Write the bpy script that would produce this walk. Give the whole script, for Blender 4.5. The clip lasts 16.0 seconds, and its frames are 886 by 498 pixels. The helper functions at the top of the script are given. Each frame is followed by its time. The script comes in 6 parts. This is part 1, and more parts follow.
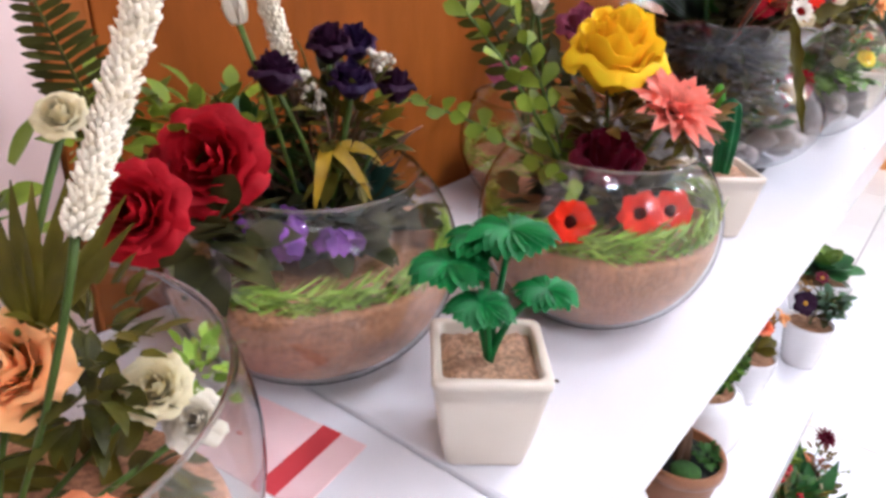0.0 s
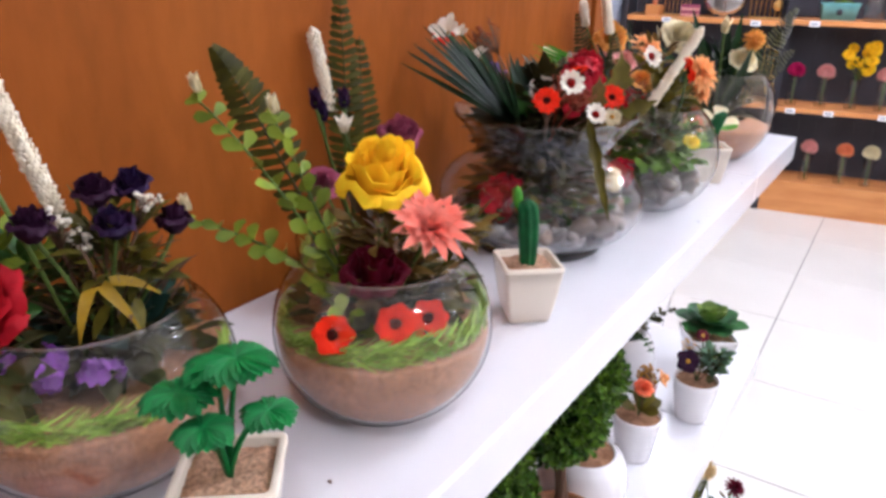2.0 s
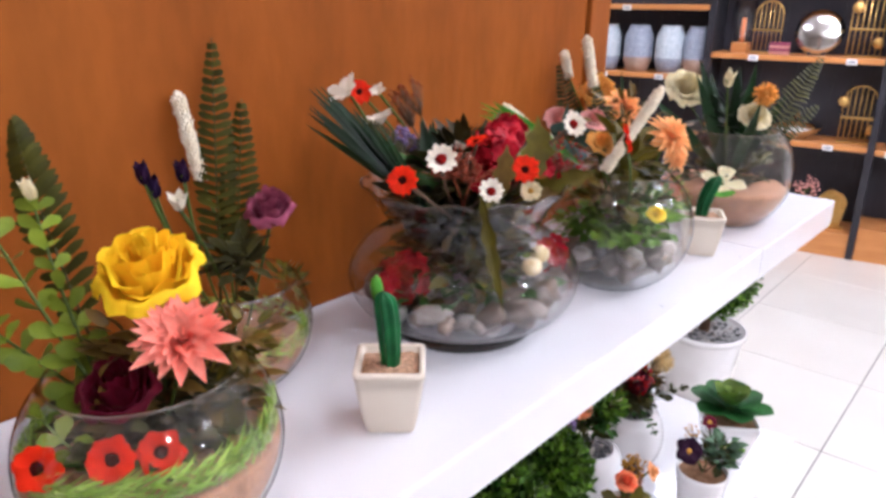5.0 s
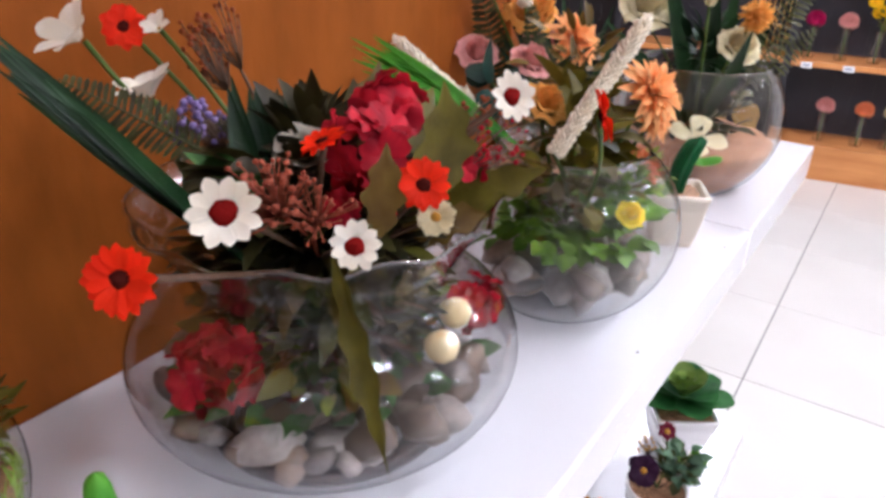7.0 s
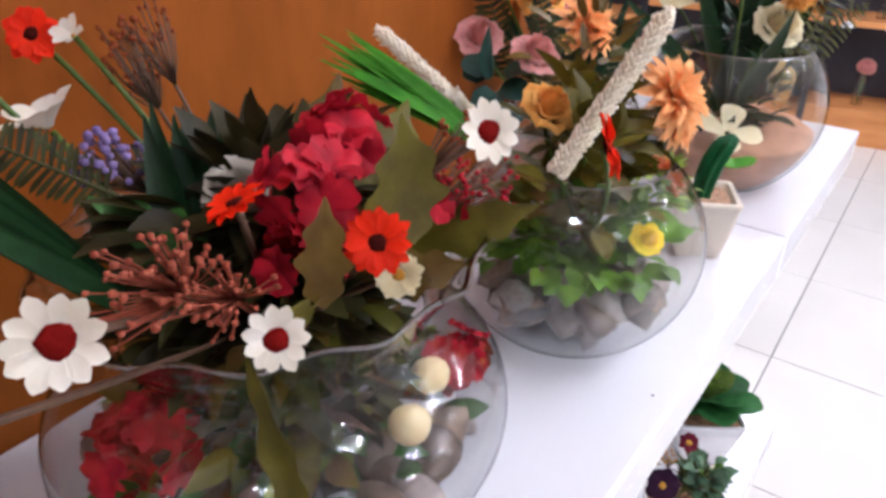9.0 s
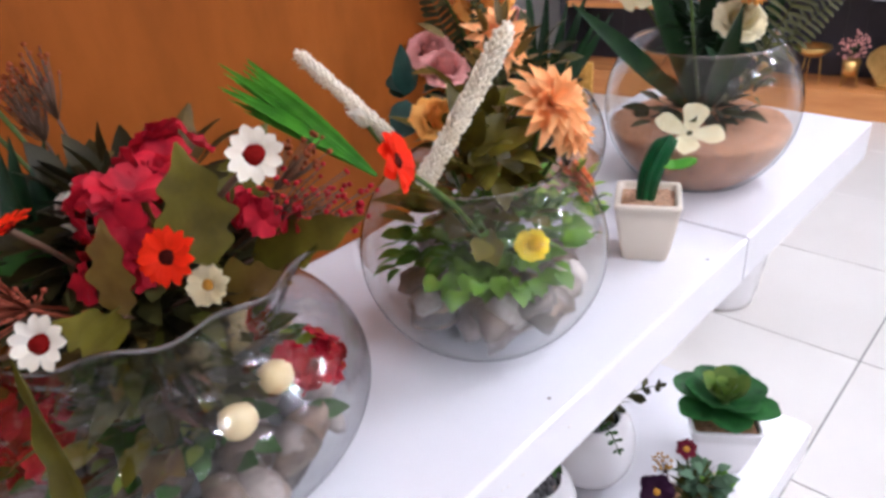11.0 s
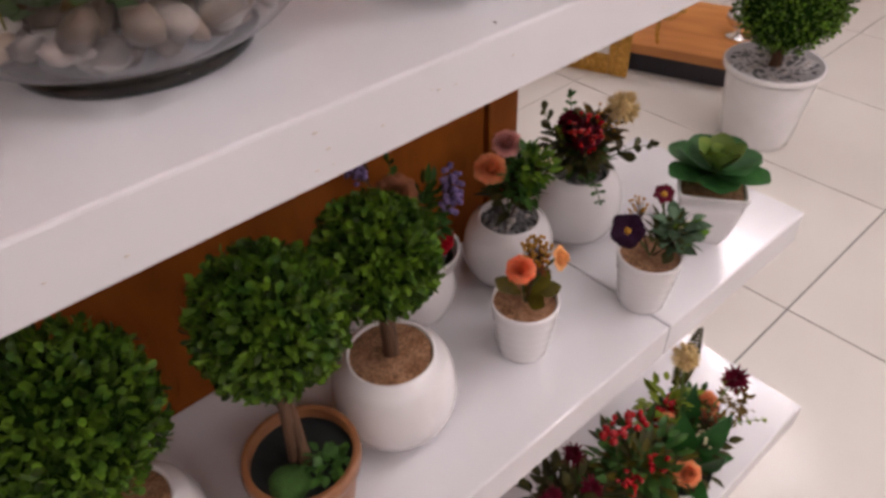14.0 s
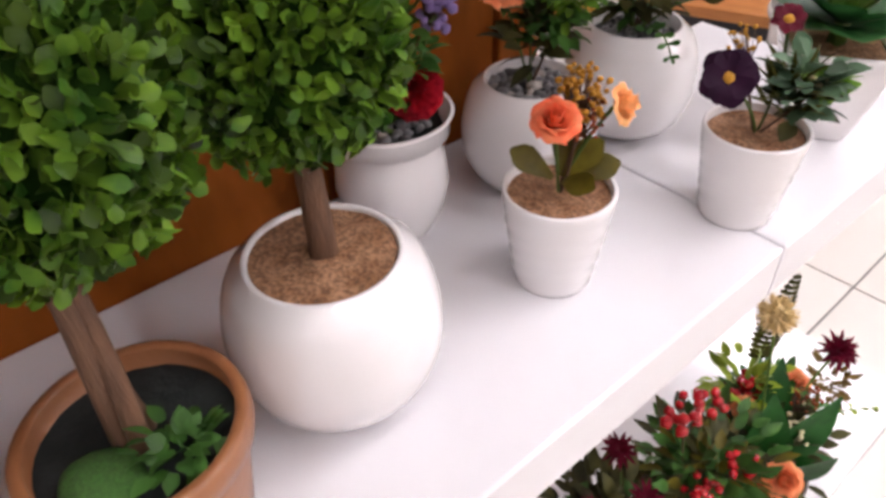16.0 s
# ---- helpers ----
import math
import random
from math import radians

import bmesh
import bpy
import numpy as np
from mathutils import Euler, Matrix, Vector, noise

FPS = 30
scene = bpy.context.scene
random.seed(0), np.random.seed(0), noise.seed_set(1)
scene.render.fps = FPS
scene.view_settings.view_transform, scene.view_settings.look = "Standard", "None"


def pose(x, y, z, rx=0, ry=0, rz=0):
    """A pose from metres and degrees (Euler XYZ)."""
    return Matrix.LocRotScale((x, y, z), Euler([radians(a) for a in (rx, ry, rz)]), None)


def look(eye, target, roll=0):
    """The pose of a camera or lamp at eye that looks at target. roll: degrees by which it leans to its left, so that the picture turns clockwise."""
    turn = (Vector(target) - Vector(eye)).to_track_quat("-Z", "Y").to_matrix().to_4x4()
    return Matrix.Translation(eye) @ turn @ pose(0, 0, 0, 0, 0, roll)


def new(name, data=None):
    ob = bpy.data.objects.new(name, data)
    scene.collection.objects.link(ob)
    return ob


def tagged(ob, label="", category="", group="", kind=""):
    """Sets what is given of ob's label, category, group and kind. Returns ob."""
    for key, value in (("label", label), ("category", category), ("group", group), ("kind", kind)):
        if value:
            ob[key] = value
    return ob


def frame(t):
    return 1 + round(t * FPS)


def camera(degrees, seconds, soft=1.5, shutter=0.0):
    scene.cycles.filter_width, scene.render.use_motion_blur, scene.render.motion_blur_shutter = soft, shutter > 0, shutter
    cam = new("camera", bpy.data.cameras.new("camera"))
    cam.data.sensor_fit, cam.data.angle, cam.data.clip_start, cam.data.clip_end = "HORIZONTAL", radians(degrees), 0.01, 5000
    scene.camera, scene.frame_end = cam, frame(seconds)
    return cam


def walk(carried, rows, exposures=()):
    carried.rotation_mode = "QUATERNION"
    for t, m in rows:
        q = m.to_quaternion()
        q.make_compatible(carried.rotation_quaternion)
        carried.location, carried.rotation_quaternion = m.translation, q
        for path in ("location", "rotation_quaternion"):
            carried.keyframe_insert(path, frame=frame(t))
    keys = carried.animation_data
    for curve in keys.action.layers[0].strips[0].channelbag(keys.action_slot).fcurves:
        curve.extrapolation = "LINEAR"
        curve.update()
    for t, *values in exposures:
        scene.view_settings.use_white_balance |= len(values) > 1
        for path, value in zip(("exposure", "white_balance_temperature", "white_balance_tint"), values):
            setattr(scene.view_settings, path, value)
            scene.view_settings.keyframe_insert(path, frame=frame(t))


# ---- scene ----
cam = camera(64.1, 16.0, soft=3.3)
PATH = [
    (0, (0.071, 0.636, 1.366), (-1.009, 2.066, 0.478), 2.7),
    (0.5, (0.09, 0.65, 1.375), (-0.932, 2.137, 0.513), 2.7),
    (1, (0.111, 0.66, 1.385), (-0.895, 2.182, 0.568), 2.3),
    (1.5, (0.136, 0.666, 1.399), (-0.873, 2.208, 0.622), 1.5),
    (2, (0.164, 0.676, 1.411), (-0.869, 2.224, 0.676), 1.1),
    (2.5, (0.187, 0.69, 1.419), (-0.859, 2.236, 0.7), 0.8),
    (3, (0.209, 0.703, 1.427), (-0.86, 2.24, 0.725), 0.8),
    (3.5, (0.227, 0.731, 1.427), (-0.879, 2.249, 0.739), -0.0),
    (4, (0.237, 0.759, 1.425), (-0.946, 2.217, 0.737), -0.7),
    (4.5, (0.248, 0.799, 1.422), (-1.011, 2.206, 0.764), 0.2),
    (5, (0.244, 0.84, 1.429), (-1.011, 2.253, 0.773), 0.7),
    (5.2, (0.24, 0.863, 1.426), (-0.969, 2.307, 0.754), 1.5),
    (7.5, (0.072, 1.086, 1.414), (-0.919, 2.561, 0.497), 1.1),
    (8, (0.069, 1.094, 1.415), (-0.92, 2.568, 0.492), 0.5),
    (10.3, (0.122, 1.181, 1.427), (-1.033, 2.445, 0.398), -1.4),
    (10.5, (0.139, 1.184, 1.426), (-1.021, 2.478, 0.448), -3.1),
    (11, (0.171, 1.191, 1.429), (-1.078, 2.42, 0.467), -4.9),
    (11.5, (0.194, 1.19, 1.419), (-1.081, 2.358, 0.416), -5.4),
    (12, (0.23, 1.187, 1.412), (-1.04, 2.302, 0.343), -4.6),
    (12.5, (0.251, 1.182, 1.393), (-0.964, 2.274, 0.24), -4.5),
    (13, (0.257, 1.174, 1.381), (-0.95, 2.2, 0.16), -3.8),
    (13.5, (0.262, 1.174, 1.354), (-0.917, 2.216, 0.12), -2.7),
    (14, (0.257, 1.175, 1.317), (-0.91, 2.154, 0.021), -2.3),
    (14.5, (0.233, 1.199, 1.25), (-0.958, 2.172, -0.029), -2.3),
    (15, (0.198, 1.198, 1.169), (-0.98, 2.267, -0.044), 0.5),
    (15.5, (0.174, 1.221, 1.112), (-0.994, 2.278, -0.121), -1.5),
    (16, (0.148, 1.284, 1.064), (-1.042, 2.252, -0.22), -2.3),
]
# the clip's camera meters and balances anew as it walks: seconds, stops, kelvin, tint
METER = [(0.0, 0.03, 5680, 12), (2.0, -0.16, 5680, 12), (5.0, -0.15, 5740, 12), (8.0, -0.30, 5700, 12), (10.4, -0.28, 5640, 12), (11.0, -0.36, 5640, 12), (12.0, -0.44, 5720, 12),
         (12.5, -0.76, 6050, 14), (13.0, -1.06, 6450, 17), (14.0, -1.15, 6780, 19), (14.5, -1.02, 6780, 20), (15.0, -0.48, 6700, 19), (15.5, -0.34, 6500, 17), (16.0, -0.30, 6430, 15)]
walk(cam, [(t, look(eye, target, roll)) for t, eye, target, roll in PATH], METER)

# ---- world and light ----
world = bpy.data.worlds.new("shop_world")
scene.world = world
world.use_nodes = True
world.node_tree.nodes["Background"].inputs[0].default_value = (0.96, 0.97, 1.0, 1)
world.node_tree.nodes["Background"].inputs[1].default_value = 0.25

LAMPS = [(0.85, 0.35, 5), (0.85, 1.55, 6), (0.85, 2.75, 22), (2.3, 0.7, 12), (2.3, 2.2, 18), (2.3, 3.7, 20), (4.3, 0.7, 29), (4.3, 2.2, 29), (4.3, 3.7, 29), (-0.6, 4.35, 27), (0.75, 4.2, 29), (-1.9, 3.2, 16)]
CEIL = 2.8

# ---- materials ----
def lin(h):
    c = [int(h[i:i + 2], 16) / 255 for i in (0, 2, 4)]
    return [x / 12.92 if x < 0.04045 else ((x + 0.055) / 1.055) ** 2.4 for x in c]


def mat(name, col, rough=0.5, var=0.18, scale=40.0, bump=0.2, bscale=250.0, metal=0.0, col2=None, spots=0.0, coat=0.0, stretch=(1, 1, 1), rand=0.0, sheen=0.0, trans=0.0, spec=0.5, grain=0.0):
    """A procedural surface: colour varied at two scales, fine relief, gloss."""
    m = bpy.data.materials.new(name)
    m.use_nodes = True
    nt = m.node_tree
    N, L = nt.nodes, nt.links
    b = N["Principled BSDF"]
    col = lin(col) if isinstance(col, str) else col
    col2 = (lin(col2) if isinstance(col2, str) else col2) if col2 else [c * (1 - var) for c in col]
    tc, mp = N.new("ShaderNodeTexCoord"), N.new("ShaderNodeMapping")
    mp.inputs["Scale"].default_value = stretch
    L.new(tc.outputs["Object"], mp.inputs["Vector"])
    n1, n2 = N.new("ShaderNodeTexNoise"), N.new("ShaderNodeTexNoise")
    n1.inputs["Scale"].default_value, n1.inputs["Detail"].default_value = scale, 4
    n2.inputs["Scale"].default_value, n2.inputs["Detail"].default_value = bscale, 3
    for n in (n1, n2):
        L.new(mp.outputs["Vector"], n.inputs["Vector"])
    ramp = N.new("ShaderNodeMapRange")
    ramp.inputs["From Min"].default_value, ramp.inputs["From Max"].default_value = 0.32, 0.68
    L.new(n1.outputs["Fac"], ramp.inputs["Value"])
    mix = N.new("ShaderNodeMix")
    mix.data_type = "RGBA"
    mix.inputs[6].default_value, mix.inputs[7].default_value = (*col, 1), (*col2, 1)
    L.new(ramp.outputs["Result"], mix.inputs[0])
    out = mix.outputs[2]
    if spots:
        r2 = N.new("ShaderNodeMapRange")
        r2.inputs["From Min"].default_value, r2.inputs["From Max"].default_value = 0.4, 0.62
        r2.inputs["To Min"].default_value, r2.inputs["To Max"].default_value = 1 + spots * 0.4, 1 - spots
        L.new(n2.outputs["Fac"], r2.inputs["Value"])
        hv = N.new("ShaderNodeHueSaturation")
        L.new(out, hv.inputs["Color"])
        L.new(r2.outputs["Result"], hv.inputs["Value"])
        out = hv.outputs["Color"]
    if grain:
        gm, wv = N.new("ShaderNodeMapping"), N.new("ShaderNodeTexWave")
        gm.inputs["Scale"].default_value = (1, 1, 0.22)
        wv.bands_direction = "Y"
        wv.inputs["Scale"].default_value, wv.inputs["Distortion"].default_value = 3.6, 11.0
        wv.inputs["Detail"].default_value, wv.inputs["Detail Scale"].default_value = 3.0, 0.7
        L.new(tc.outputs["Object"], gm.inputs["Vector"])
        L.new(gm.outputs["Vector"], wv.inputs["Vector"])
        r4 = N.new("ShaderNodeMapRange")
        r4.inputs["To Min"].default_value, r4.inputs["To Max"].default_value = 1 - grain, 1 + grain
        L.new(wv.outputs["Fac"], r4.inputs["Value"])
        hv = N.new("ShaderNodeHueSaturation")
        L.new(out, hv.inputs["Color"])
        L.new(r4.outputs["Result"], hv.inputs["Value"])
        out = hv.outputs["Color"]
    if rand:
        geo = N.new("ShaderNodeNewGeometry")
        r3 = N.new("ShaderNodeMapRange")
        r3.inputs["To Min"].default_value, r3.inputs["To Max"].default_value = 1 - rand, 1 + rand
        oi, ad = N.new("ShaderNodeObjectInfo"), N.new("ShaderNodeMath")
        ad.operation = "ADD"
        fr = N.new("ShaderNodeMath")
        fr.operation = "FRACT"
        L.new(geo.outputs["Random Per Island"], ad.inputs[0])
        L.new(oi.outputs["Random"], ad.inputs[1])
        L.new(ad.outputs[0], fr.inputs[0])
        L.new(fr.outputs[0], r3.inputs["Value"])
        hv = N.new("ShaderNodeHueSaturation")
        L.new(out, hv.inputs["Color"])
        L.new(r3.outputs["Result"], hv.inputs["Value"])
        out = hv.outputs["Color"]
    L.new(out, b.inputs["Base Color"])
    b.inputs["Roughness"].default_value, b.inputs["Metallic"].default_value = rough, metal
    b.inputs["Coat Weight"].default_value, b.inputs["Coat Roughness"].default_value = coat, 0.08
    b.inputs["Specular IOR Level"].default_value = spec
    if sheen:
        b.inputs["Sheen Weight"].default_value = sheen
    if bump:
        bp = N.new("ShaderNodeBump")
        bp.inputs["Strength"].default_value, bp.inputs["Distance"].default_value = bump, 0.4 / bscale
        L.new(n2.outputs["Fac"], bp.inputs["Height"])
        L.new(bp.outputs["Normal"], b.inputs["Normal"])
    if trans:
        tr, ms = N.new("ShaderNodeBsdfTranslucent"), N.new("ShaderNodeMixShader")
        L.new(out, tr.inputs["Color"])
        ms.inputs[0].default_value = trans
        L.new(b.outputs[0], ms.inputs[1])
        L.new(tr.outputs[0], ms.inputs[2])
        L.new(ms.outputs[0], N["Material Output"].inputs["Surface"])
    return m


def glass(name, tint=(1, 1, 1), gloss=0.05, edge=0.55, power=3.2):
    """Thin blown glass: hardly bends what is seen through it, and shines more at grazing angles."""
    m = bpy.data.materials.new(name)
    m.use_nodes = True
    N, L = m.node_tree.nodes, m.node_tree.links
    ref, gl, ms, lw = N.new("ShaderNodeBsdfRefraction"), N.new("ShaderNodeBsdfGlossy"), N.new("ShaderNodeMixShader"), N.new("ShaderNodeLayerWeight")
    ref.inputs["Color"].default_value = (*tint, 1)
    ref.inputs["IOR"].default_value, ref.inputs["Roughness"].default_value = 1.06, 0.0
    gl.inputs["Roughness"].default_value = 0.02
    lw.inputs["Blend"].default_value = 0.5
    pw, ma = N.new("ShaderNodeMath"), N.new("ShaderNodeMath")
    pw.operation, ma.operation = "POWER", "MULTIPLY_ADD"
    L.new(lw.outputs["Facing"], pw.inputs[0])
    pw.inputs[1].default_value, ma.inputs[1].default_value, ma.inputs[2].default_value = power, edge, gloss
    L.new(pw.outputs[0], ma.inputs[0])
    L.new(ma.outputs[0], ms.inputs[0])
    L.new(ref.outputs[0], ms.inputs[1])
    L.new(gl.outputs[0], ms.inputs[2])
    L.new(ms.outputs[0], N["Material Output"].inputs["Surface"])
    return m


def petal(name, c, c2, rough=0.55, trans=0.25, rand=0.12):
    return mat(name, c, rough, scale=90, bump=0.25, bscale=500, col2=c2, rand=rand, trans=trans, spec=0.15)


def leafy(name, c, c2, rough=0.42, trans=0.15, rand=0.3):
    return mat(name, c, rough, scale=60, bump=0.25, bscale=420, col2=c2, rand=rand, trans=trans, spec=0.22)


M_WOOD = mat("orange_veneer", (0.310, 0.088, 0.012), 0.5, scale=3.2, bump=0.08, bscale=60, col2=(0.240, 0.061, 0.008), stretch=(5, 1.3, 0.45), spots=0.07, grain=0.06, spec=0.1)
M_WOODEDGE = mat("veneer_edge", (0.33, 0.098, 0.016), 0.5, scale=5, bump=0.1, bscale=80, col2=(0.25, 0.066, 0.010), stretch=(3, 3, 0.5), spec=0.15)
M_SHELFWOOD = mat("shelf_pine", (0.62, 0.27, 0.085), 0.42, scale=6, bump=0.1, bscale=90, col2=(0.48, 0.18, 0.05), stretch=(0.5, 3, 3))
M_WHITE = mat("white_lacquer", (0.755, 0.745, 0.765), 0.2, scale=5, bump=0.02, bscale=60, col2=(0.71, 0.70, 0.72), coat=0.3)
M_WHITE_WORN = mat("scuffed_white_edge", (0.66, 0.60, 0.53), 0.3, scale=26, bump=0.05, bscale=120, col2=(0.48, 0.42, 0.36), stretch=(1, 0.5, 1))
M_TILE = mat("cream_floor_tile", (0.74, 0.71, 0.66), 0.24, scale=2.2, bump=0.015, bscale=40, col2=(0.70, 0.665, 0.615), coat=0.08)
M_GROUT = mat("grey_grout", (0.20, 0.19, 0.18), 0.85, scale=30, bump=0.3)
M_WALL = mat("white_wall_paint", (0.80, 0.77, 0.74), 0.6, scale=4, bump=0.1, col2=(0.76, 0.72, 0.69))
# made-up darker tone for walls out of view, so the glass mirrors less white
M_WALLDIM = mat("dimmed_unseen_wall", (0.46, 0.41, 0.37), 0.6, scale=4, bump=0.1, col2=(0.42, 0.37, 0.33))
M_PINK = mat("pale_pink_panel", (0.80, 0.60, 0.55), 0.5, scale=4, bump=0.05, col2=(0.76, 0.55, 0.50))
M_DARK = mat("dark_backing", (0.030, 0.027, 0.038), 0.55, scale=9, bump=0.1, bscale=90, col2=(0.022, 0.020, 0.028))
M_POST = mat("black_steel", (0.035, 0.033, 0.04), 0.4, scale=20, bump=0.05, metal=0.3)
M_GLASS = glass("clear_glass", (0.985, 0.99, 0.985))
M_SMOKE = glass("grey_tinted_glass", (0.95, 0.955, 0.96), 0.05, 0.7, 3.0)
M_RIM = glass("fire_polished_rim", (0.95, 0.955, 0.95), 0.22)
M_SAND = mat("tan_sand", "b88461", 0.95, scale=60, bump=1.0, bscale=420, col2="a06f4d", spots=0.3)
M_SOIL = mat("coarse_brown_sand", "ac8262", 0.95, scale=90, bump=1.0, bscale=450, col2="855d3e", spots=0.45)
M_GRIT = mat("pale_pinkish_grit", "c8a284", 0.95, scale=90, bump=1.0, bscale=450, col2="a67e5e", spots=0.4)
M_CREAM = mat("cream_ceramic", (0.78, 0.70, 0.58), 0.32, scale=18, bump=0.04, col2=(0.74, 0.65, 0.53), coat=0.2)
M_CERAM = mat("white_ceramic", (0.82, 0.80, 0.80), 0.14, scale=14, bump=0.03, bscale=80, col2=(0.78, 0.755, 0.75), coat=0.5)
M_TERRA = mat("brown_glazed_clay", (0.31, 0.125, 0.048), 0.38, scale=25, bump=0.2, bscale=160, col2=(0.22, 0.085, 0.035), coat=0.15)
M_DKSOIL = mat("dark_wet_soil", (0.006, 0.009, 0.008), 0.9, scale=60, bump=0.6)
M_MOSS = mat("green_moss", (0.03, 0.10, 0.010), 0.9, scale=150, bump=1.0, bscale=500, col2=(0.03, 0.08, 0.01), spots=0.3)
M_PEBBLE = mat("grey_pebble", (0.28, 0.225, 0.195), 0.5, scale=70, bump=0.3, bscale=300, col2=(0.15, 0.125, 0.115), rand=0.45, spots=0.12)
M_PEBBLEW = mat("pale_pebble", (0.52, 0.47, 0.43), 0.45, scale=70, bump=0.3, bscale=300, col2=(0.34, 0.29, 0.26), rand=0.3, spots=0.12)
M_PEBBLEB = mat("brown_pebble", (0.24, 0.165, 0.115), 0.5, scale=70, bump=0.3, bscale=300, col2=(0.12, 0.08, 0.06), rand=0.4, spots=0.12)
M_GRAVEL = mat("dark_gravel", (0.16, 0.155, 0.16), 0.4, scale=80, bump=0.2, col2=(0.09, 0.085, 0.09), rand=0.6)
M_TRUNK = mat("twig_bark", (0.17, 0.085, 0.045), 0.8, scale=60, bump=0.8, bscale=260, col2=(0.09, 0.045, 0.025), stretch=(3, 3, 0.4))
M_BOX = leafy("boxwood_leaf", (0.130, 0.240, 0.020), (0.032, 0.092, 0.013), rough=0.34, trans=0.24, rand=0.75)
# near-black green without gloss: the shade deep between the leaves, put into the colour
M_BOXSHADE = mat("boxwood_shade_core", (0.012, 0.030, 0.005), 0.9, scale=60, bump=0.5, spec=0.0)
M_FERN = leafy("fern_leaf", (0.074, 0.072, 0.009), (0.038, 0.038, 0.006))
M_EUC = leafy("eucalyptus_leaf", (0.22, 0.285, 0.024), (0.12, 0.175, 0.014))
M_STEM = leafy("green_stem", (0.10, 0.16, 0.03), (0.06, 0.10, 0.02))
M_STEMBR = mat("brown_stem", (0.10, 0.05, 0.025), 0.7, scale=80, bump=0.4)
M_PALM = leafy("palm_leaf", (0.012, 0.038, 0.010), (0.007, 0.022, 0.007), rough=0.4, rand=0.45)
M_GREEN = leafy("bright_plastic_leaf", (0.015, 0.21, 0.045), (0.008, 0.13, 0.03), rough=0.4)
M_BLADE = leafy("grass_blade", (0.07, 0.27, 0.018), (0.035, 0.16, 0.011), rough=0.4)
M_NEEDLE = leafy("needle_sprig", (0.38, 0.52, 0.09), (0.24, 0.38, 0.05), rand=0.35)
M_LEAF = leafy("garden_leaf", (0.055, 0.14, 0.025), (0.025, 0.075, 0.014))
M_CLOVER = leafy("bright_clover_leaf", (0.17, 0.31, 0.030), (0.075, 0.17, 0.018))
M_OLIVE = leafy("olive_leaf", (0.14, 0.120, 0.012), (0.075, 0.058, 0.008))
M_AUTUMN = leafy("brown_green_leaf", (0.15, 0.10, 0.018), (0.085, 0.045, 0.010))
M_DKLEAF = leafy("dark_leaf", (0.066, 0.062, 0.016), (0.032, 0.033, 0.012), rough=0.55, rand=0.5)
# dark_leaf blackened further, so the colour itself carries the bouquet's deep shade
M_SHADELEAF = leafy("shade_blackened_leaf", (0.038, 0.031, 0.007), (0.018, 0.014, 0.005), rough=0.55, rand=0.5)
M_CACTUS = leafy("cactus_skin", (0.012, 0.13, 0.035), (0.007, 0.075, 0.022), rough=0.45)
M_CACTIP = leafy("cactus_pale_skin", (0.12, 0.33, 0.03), (0.05, 0.22, 0.02), rough=0.45)
M_SUCC = leafy("succulent_leaf", (0.045, 0.17, 0.04), (0.018, 0.085, 0.022), rough=0.38, rand=0.2)
M_SUCCIN = leafy("succulent_pale_leaf", (0.19, 0.26, 0.055), (0.10, 0.19, 0.035), rough=0.4)
M_SPIKE = mat("white_foam_bud", (0.86, 0.79, 0.64), 0.7, scale=120, bump=0.4, bscale=600, col2=(0.78, 0.68, 0.50), spec=0.2)
P_WHITE = petal("white_petal", (0.84, 0.79, 0.68), (0.74, 0.67, 0.52))
P_CREAM = petal("cream_petal", (0.80, 0.74, 0.50), (0.72, 0.62, 0.36))
P_YELLOW = petal("yellow_petal", (0.99, 0.73, 0.016), (0.98, 0.58, 0.006))
P_LEMON = petal("lemon_petal", (0.98, 0.82, 0.04), (0.95, 0.70, 0.02))
P_CORAL = petal("coral_petal", (0.95, 0.24, 0.17), (0.95, 0.38, 0.29))
P_PEACH = petal("peach_petal", (0.88, 0.35, 0.16), (0.80, 0.24, 0.10))
P_ORANGE = petal("orange_petal", (0.98, 0.57, 0.26), (0.95, 0.43, 0.15))
P_AMBER = petal("amber_petal", (0.88, 0.48, 0.12), (0.80, 0.36, 0.07))
P_RED = petal("red_petal", (0.52, 0.010, 0.020), (0.34, 0.005, 0.011))
P_VERM = petal("vermilion_petal", (0.90, 0.035, 0.003), (0.74, 0.02, 0.002))
P_CARN = petal("crimson_petal", (0.56, 0.016, 0.032), (0.26, 0.005, 0.016), rand=0.25)
P_BURG = petal("burgundy_petal", (0.14, 0.004, 0.02), (0.08, 0.003, 0.012))
P_MAUVE = petal("mauve_petal", (0.42, 0.10, 0.17), (0.26, 0.055, 0.10))
P_VIOLET = petal("violet_petal", (0.30, 0.10, 0.42), (0.15, 0.04, 0.24), rand=0.4)
P_LAV = petal("lavender_petal", (0.30, 0.22, 0.44), (0.20, 0.14, 0.34))
P_INDIGO = petal("indigo_petal", (0.018, 0.010, 0.045), (0.030, 0.008, 0.035))
P_PLUM = petal("plum_petal", (0.035, 0.008, 0.03), (0.022, 0.005, 0.02))
P_MAGENTA = petal("magenta_petal", (0.60, 0.015, 0.13), (0.45, 0.01, 0.09))
P_PINK = petal("pink_petal", (0.80, 0.40, 0.36), (0.70, 0.32, 0.28))
P_DRY = petal("dry_russet", (0.36, 0.085, 0.03), (0.22, 0.05, 0.018))
P_SPRAY = petal("coral_brown_bud", (0.42, 0.11, 0.06), (0.26, 0.055, 0.03))
